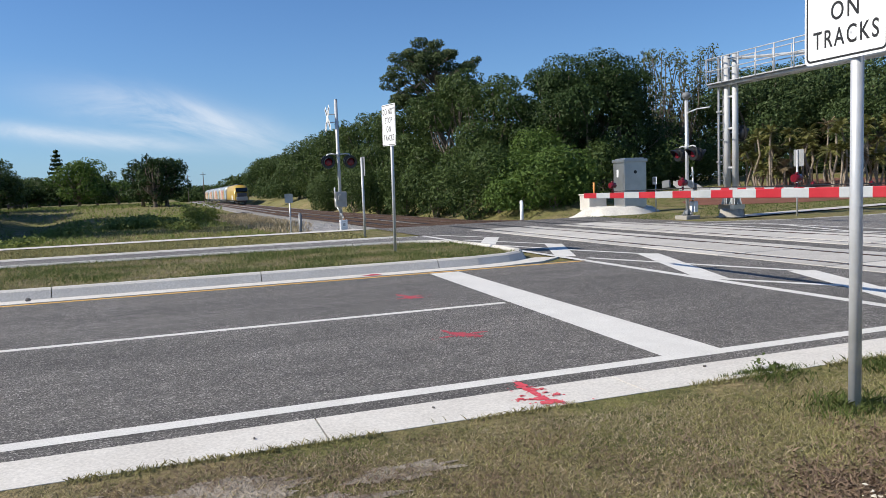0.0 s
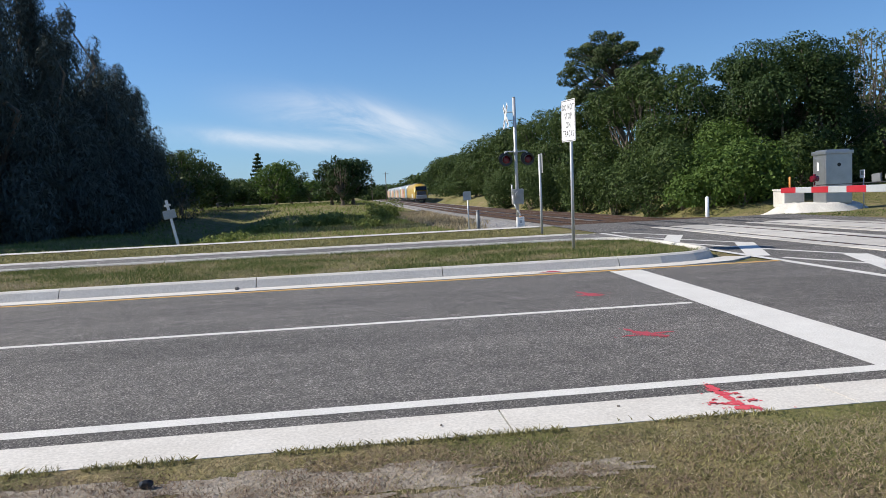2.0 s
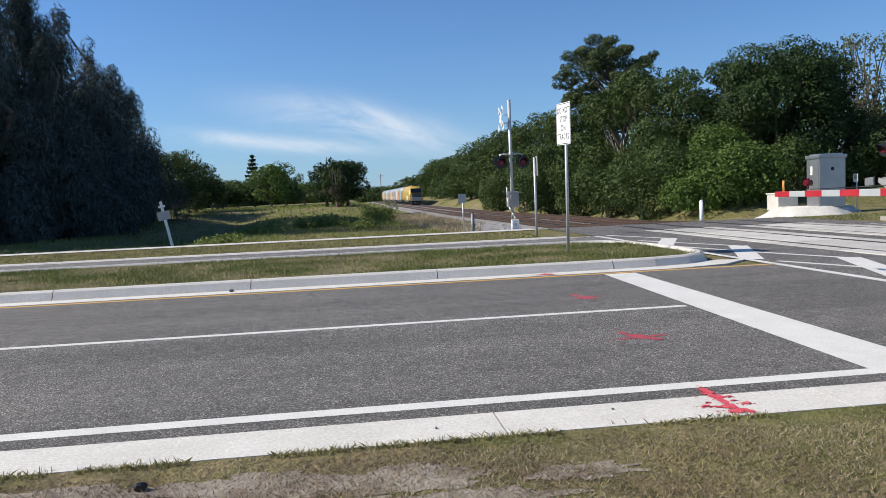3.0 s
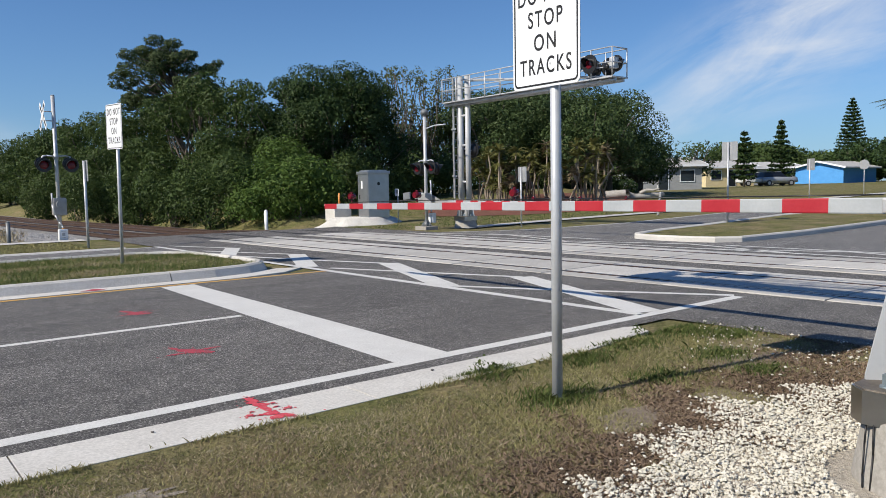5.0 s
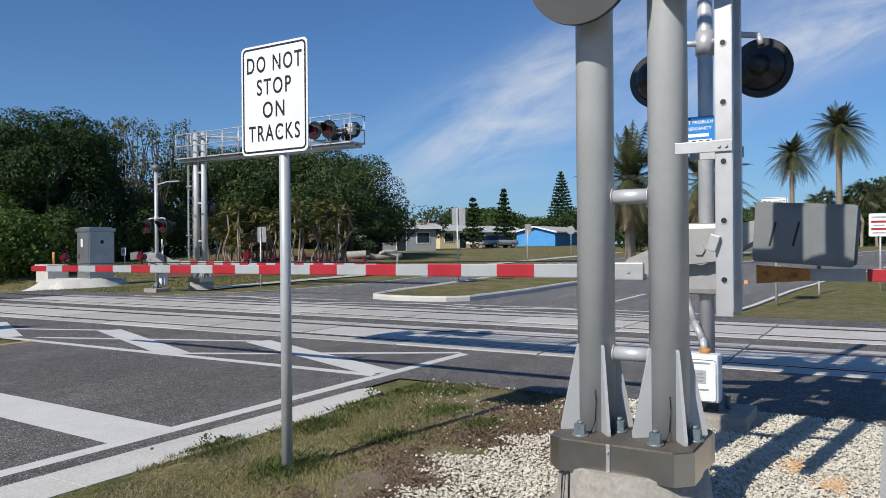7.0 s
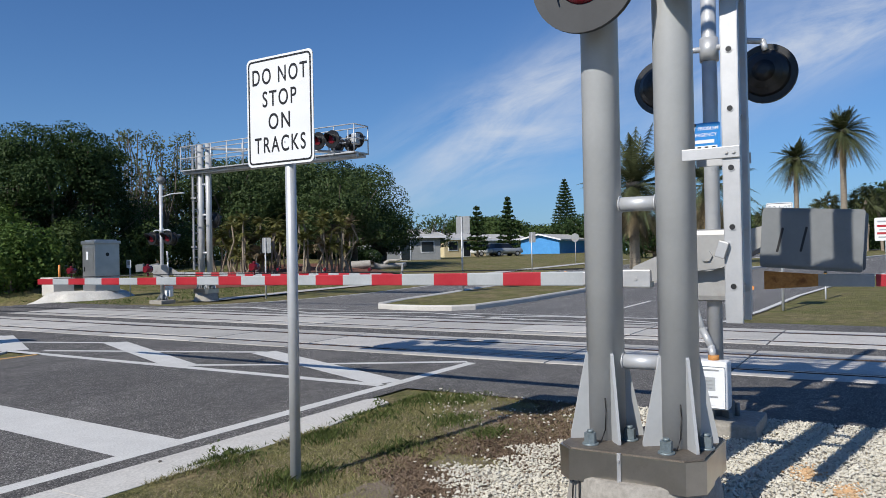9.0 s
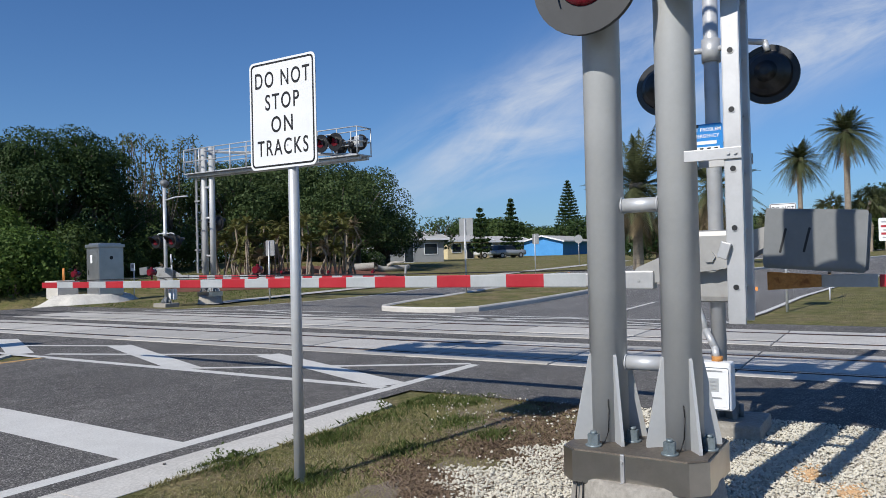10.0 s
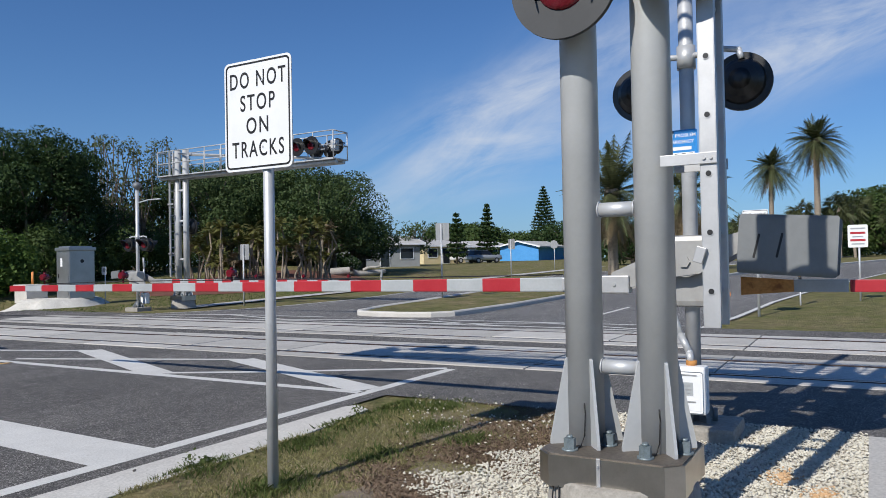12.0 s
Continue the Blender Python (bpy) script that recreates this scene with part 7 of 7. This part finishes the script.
def verge_grass():
    rng = np.random.default_rng(41)
    x, y = pts_in(rng, 330000, -4.5, 7.6, 1.2, 4.42, lambda x, y: y > np.where(x > 2.0, gravel_edge(np.clip(x, 2.2, 7.5)) - rng.exponential(0.12, len(x)), 0))
    bare = lumpy(x, y, 1.3)
    keep = bare + 0.35 * rng.normal(size=len(x)) < np.where((x < 1.4) & (y > 3.1), 0.06, 0.30)
    x, y = x[keep], y[keep]
    g = lumpy(x, y, 0.8) + 0.17 * (x - 2.4)
    green = g + 0.5 * rng.normal(size=len(x)) > 0.12
    blades("grass", x[~green], y[~green], np.full((~green).sum(), -0.02), 0.019, M_DRY, "short straw-coloured dry grass on the verge", 42, 0.0028, 2.2)
    blades("grass", x[green], y[green], np.full(green.sum(), -0.02), 0.024, M_GRASSBLADE, "short green and tan grass on the verge", 43, 0.0028, 1.7)
    x, y = pts_in(rng, 90000, -4.5, 3.9, 2.2, 4.36, lambda x, y: y > 2.4)
    k = lumpy(x, y, 2.4) + 0.3 * rng.normal(size=len(x)) > 0.05 + 0.09 * x
    blades("leaf_litter", x[k], y[k], np.full(k.sum(), -0.012), 0.018, M_LITTER, "brown dead grass and leaf litter on the verge", 56, 0.0028, 2.6)
    # ragged fringe over the gutter edge, and taller tufts
    x = rng.uniform(-4.5, 6.9, 5200)
    y = 4.345 + rng.normal(0, 0.025, 5200)
    k = lumpy(x, y, 2.2) > -0.15
    blades("grass", x[k], y[k], np.full(k.sum(), -0.004), 0.036, M_GRASSBLADE, "ragged grass fringe along the gutter", 44, 0.003, 1.3)
    tx, ty = [], []
    for cx, cy, r, n in ((6.9, 4.35, 0.35, 900), (5.2, 4.2, 0.3, 700), (4.2, 4.4, 0.28, 900), (6.2, 3.5, 0.3, 500), (4.1, 3.55, 0.3, 900), (5.9, 2.95, 0.2, 400), (7.1, 3.9, 0.3, 600), (6.0, 4.35, 0.4, 700), (5.1, 3.4, 0.25, 400)):
        tx.append(cx + rng.normal(0, r * 0.6, n))
        ty.append(np.minimum(cy + rng.normal(0, r * 0.4, n), 4.45))
    x, y = np.concatenate(tx), np.concatenate(ty)
    blades("grass", x, y, np.full(len(x), -0.02), 0.055, M_WEED, "taller green tufts and weeds in the verge", 45, 0.004, 1.1)
    # median and the further verges
    x, y = pts_in(rng, 62000, -14, 6.6, 13.15, 18.05, lambda x, y: (x < 5.8) | (np.abs(y - 15.4) < 2.0))
    n1 = lumpy(x, y, 0.8) + 0.3 * rng.normal(size=len(x))
    k, q = n1 > 0.10, n1 < -0.28
    z = np.full(len(x), 0.12)
    blades("grass", x[k], y[k], z[k], 0.075, M_WEED, "weedy green tufts in the median", 46, 0.007, 1.3)
    blades("grass", x[q], y[q], z[q], 0.04, M_DRY, "straw-coloured dry grass in the median", 47, 0.008, 1.6)
    k = ~k & ~q
    blades("grass", x[k], y[k], z[k], 0.045, M_GRASSBLADE, "tan and olive grass in the median", 52, 0.008, 1.5)
    # brown litter between the grass and the gravel
    x = rng.uniform(2.2, 7.45, 36000)
    y = gravel_edge(x) + rng.normal(0.12, 0.26, 36000) + np.clip(x - 4.6, 0, 2.4) * rng.uniform(-0.35, 0.35, 36000)
    k = (lumpy(x, y, 1.9) > -0.25) & (y < 4.2) & ((x - 4.36) ** 2 + (y - 1.15) ** 2 > 0.36)
    blades("leaf_litter", x[k], y[k], np.full(k.sum(), -0.012), 0.022, M_LITTER, "brown dead grass and litter at the gravel's edge", 53, 0.005, 2.6)
    x, y = pts_in(rng, 16000, -16, 6.0, 22.6, 27.2, lambda x, y: x > -99)
    blades("grass", x, y, np.full(len(x), -0.02), 0.05, M_GRASSBLADE, "mown dry grass beyond the far lane", 48, 0.02, 1.1)
    x, y = pts_in(rng, 30000, -22, 6, 28.3, 64, lambda x, y: x < 5.5 - (y - 28) * 0.03)
    z = np.array([gz(a, b) for a, b in zip(x, y)]) - 0.03
    k = lumpy(x, y, 0.35) + 0.3 * rng.normal(size=len(x)) > np.where(x > -4, 0.25, -0.05)
    blades("grass", x[k], y[k], z[k], 0.2, M_BANK, "rank green grass and weeds by the ditch", 49, 0.028, 1.1)
    blades("grass", x[~k], y[~k], z[~k], 0.13, M_GRASSBLADE, "tall straw-coloured grass by the track", 50, 0.026, 1.3)
    r, a = np.sqrt(rng.uniform(58 ** 2, 135 ** 2, 15000)), np.radians(rng.uniform(-16, 4.0, 15000))
    x, y = r * np.sin(a), r * np.cos(a)
    k = (x < 6.4) & (lumpy(x, y, 0.12) + 0.3 * rng.normal(size=len(x)) > -0.1)
    x, y = x[k], y[k]
    z = np.array([gz(a, b) for a, b in zip(x, y)]) - 0.03
    blades("grass", x, y, z, 0.3, M_BANK, "rank green grass on the far ditch bank", 54, 0.06, 1.2)
    x, y = pts_in(rng, 7000, 2.0, 8.6, 36, 90, lambda x, y: (x < 5.6 + 2.9 * np.clip((y - 33) / 14, 0, 1)) & (x > 5.2 - (y - 36) * 0.05))
    z = np.array([gz(a, b) for a, b in zip(x, y)]) + 0.02
    blades("grass", x, y, z, 0.28, M_DRY, "tall straw grass grown over the track shoulder", 55, 0.03, 1.0)
    x, y = pts_in(rng, 16000, 16.6, 34, 23.5, 44, lambda x, y: ((x - 20.2) / 4.4) ** 2 + ((y - 30.6) / 3.2) ** 2 > 1)
    z = np.array([gz(a, b) for a, b in zip(x, y)]) - 0.03
    blades("grass", x, y, z, 0.07, M_WEED, "short rough grass round the cabinet pad", 51, 0.02, 1.3)


verge_grass()


def soil_patch(spots, material, label):
    """Bare ground worn through the grass: ragged flat patches, each a thing of its own."""
    for k, (x, y, rx, ry) in enumerate(spots):
        bm = bmesh.new()
        ring = []
        for j in range(120):
            a = j * math.tau / 120
            v = Vector((math.cos(a), math.sin(a), 0))
            q = 0.85 + 0.55 * noise.noise(v * 1.7 + Vector((x, y, k))) + 0.25 * noise.noise(v * 5 + Vector((y, x, k))) + 0.1 * noise.noise(v * 15 + Vector((k, x, y)))
            ring.append(bm.verts.new((x + rx * q * math.cos(a), min(y + ry * q * math.sin(a), 4.36), -0.017 + 0.0005 * k)))
        bm.faces.new(ring)
        tagged(finish("soil_patch", bm, material), label, "soil", kind="stuff")


soil_patch([(0.15, 3.85, 0.6, 0.2), (-0.7, 3.95, 0.6, 0.25), (0.5, 3.5, 0.45, 0.17), (-1.7, 3.9, 0.7, 0.28), (1.1, 3.75, 0.35, 0.13), (-3.2, 3.9, 0.9, 0.33), (-0.3, 3.55, 0.4, 0.16)], surface("grey_sand", (0.22, 0.185, 0.145), (0.40, 0.35, 0.285), 3.5, 40, 0.95, 0, 0.9, 0.03, stain=((0.17, 0.13, 0.09), 5.0, 0.50)), "bare grey sand worn through the dry grass")
soil_patch([(6.6, 2.75, 1.0, 0.75), (5.5, 2.75, 0.8, 0.4), (7.0, 3.7, 0.5, 0.5), (4.3, 2.85, 0.6, 0.25)], surface("brown_soil", (0.17, 0.13, 0.095), (0.29, 0.235, 0.175), 4, 40, 0.95, 0, 0.9, 0.03, stain=((0.34, 0.30, 0.245), 7.0, 0.6)), "bare brown soil and leaf litter beside the gravel")
for k, (az, d, h, w) in enumerate(((-3.0, 60, 1.0, 5), (-0.8, 62, 0.9, 5), (0.8, 52, 0.9, 3), (-6.6, 52, 0.8, 3), (2.3, 64, 1.6, 3.2), (-9.8, 42, 0.5, 2.6), (-15.5, 41, 0.6, 2.4), (1.8, 70, 1.2, 4))):
    bush(*polar(az, d), h, w, M_BANK, "low rank weeds on the ditch bank", 1200 + k, 0.16, 7, "weeds by the ditch", "weeds", "weed_clump")
for k, (x, y, s) in enumerate(((6.35, 4.50, 0.08), (4.16, 4.46, 0.085), (4.28, 4.42, 0.06), (-0.1, 13.0, 0.08))):
    rng = np.random.default_rng(1300 + k)
    t = thing("weed", "small leafy weed at the edge of the concrete", "weed", "weeds at the gutter", (x, y, 0.0))
    n = 46
    c = rng.normal(scale=(s * 0.55, s * 0.4, s * 0.35), size=(n, 3)) + np.array([0, 0, s * 0.55])
    c[:, 2] = np.abs(c[:, 2])
    card_mesh("leaves", c, rng.normal(size=(n, 3)) + np.array([0, 0, 0.8]), rng.uniform(0.012, 0.026, n), M_WEED, t, 1.6, k)
    bm = bmesh.new()
    for j in range(6):
        limb_mesh(bm, (0, 0, 0), tuple(c[j]), 0.003, 0.0015, rng)
    part("stalk", bm, M_WEED, t)
# bits and pieces lying about
for k, (x, y, z, s, m, label) in enumerate(((-1.25, 4.02, -0.01, 0.026, M_BLACK, "dark pine cone lying on the sand by the gutter"), (-2.1, 12.72, 0.01, 0.03, M_TIE, "dark clod in the median gutter"), (0.4, 4.6, 0.005, 0.008, M_TIE, "small dark pebble on the gutter"), (1.6, 4.7, 0.005, 0.008, M_TIE, "small dark pebble on the gutter"), (3.9, 4.75, 0.005, 0.01, M_TIE, "small dark pebble on the gutter"))):
    rnd = random.Random(k)
    bm = bmesh.new()
    bmesh.ops.create_icosphere(bm, subdivisions=2, radius=s)
    for v in bm.verts:
        v.co *= rnd.uniform(0.75, 1.15)
        v.co.x *= 1.5
    tagged(finish("debris", bm, m), label, "debris").matrix_basis = pose(x, y, z + s * 0.7, 0, 0, 40 * k)
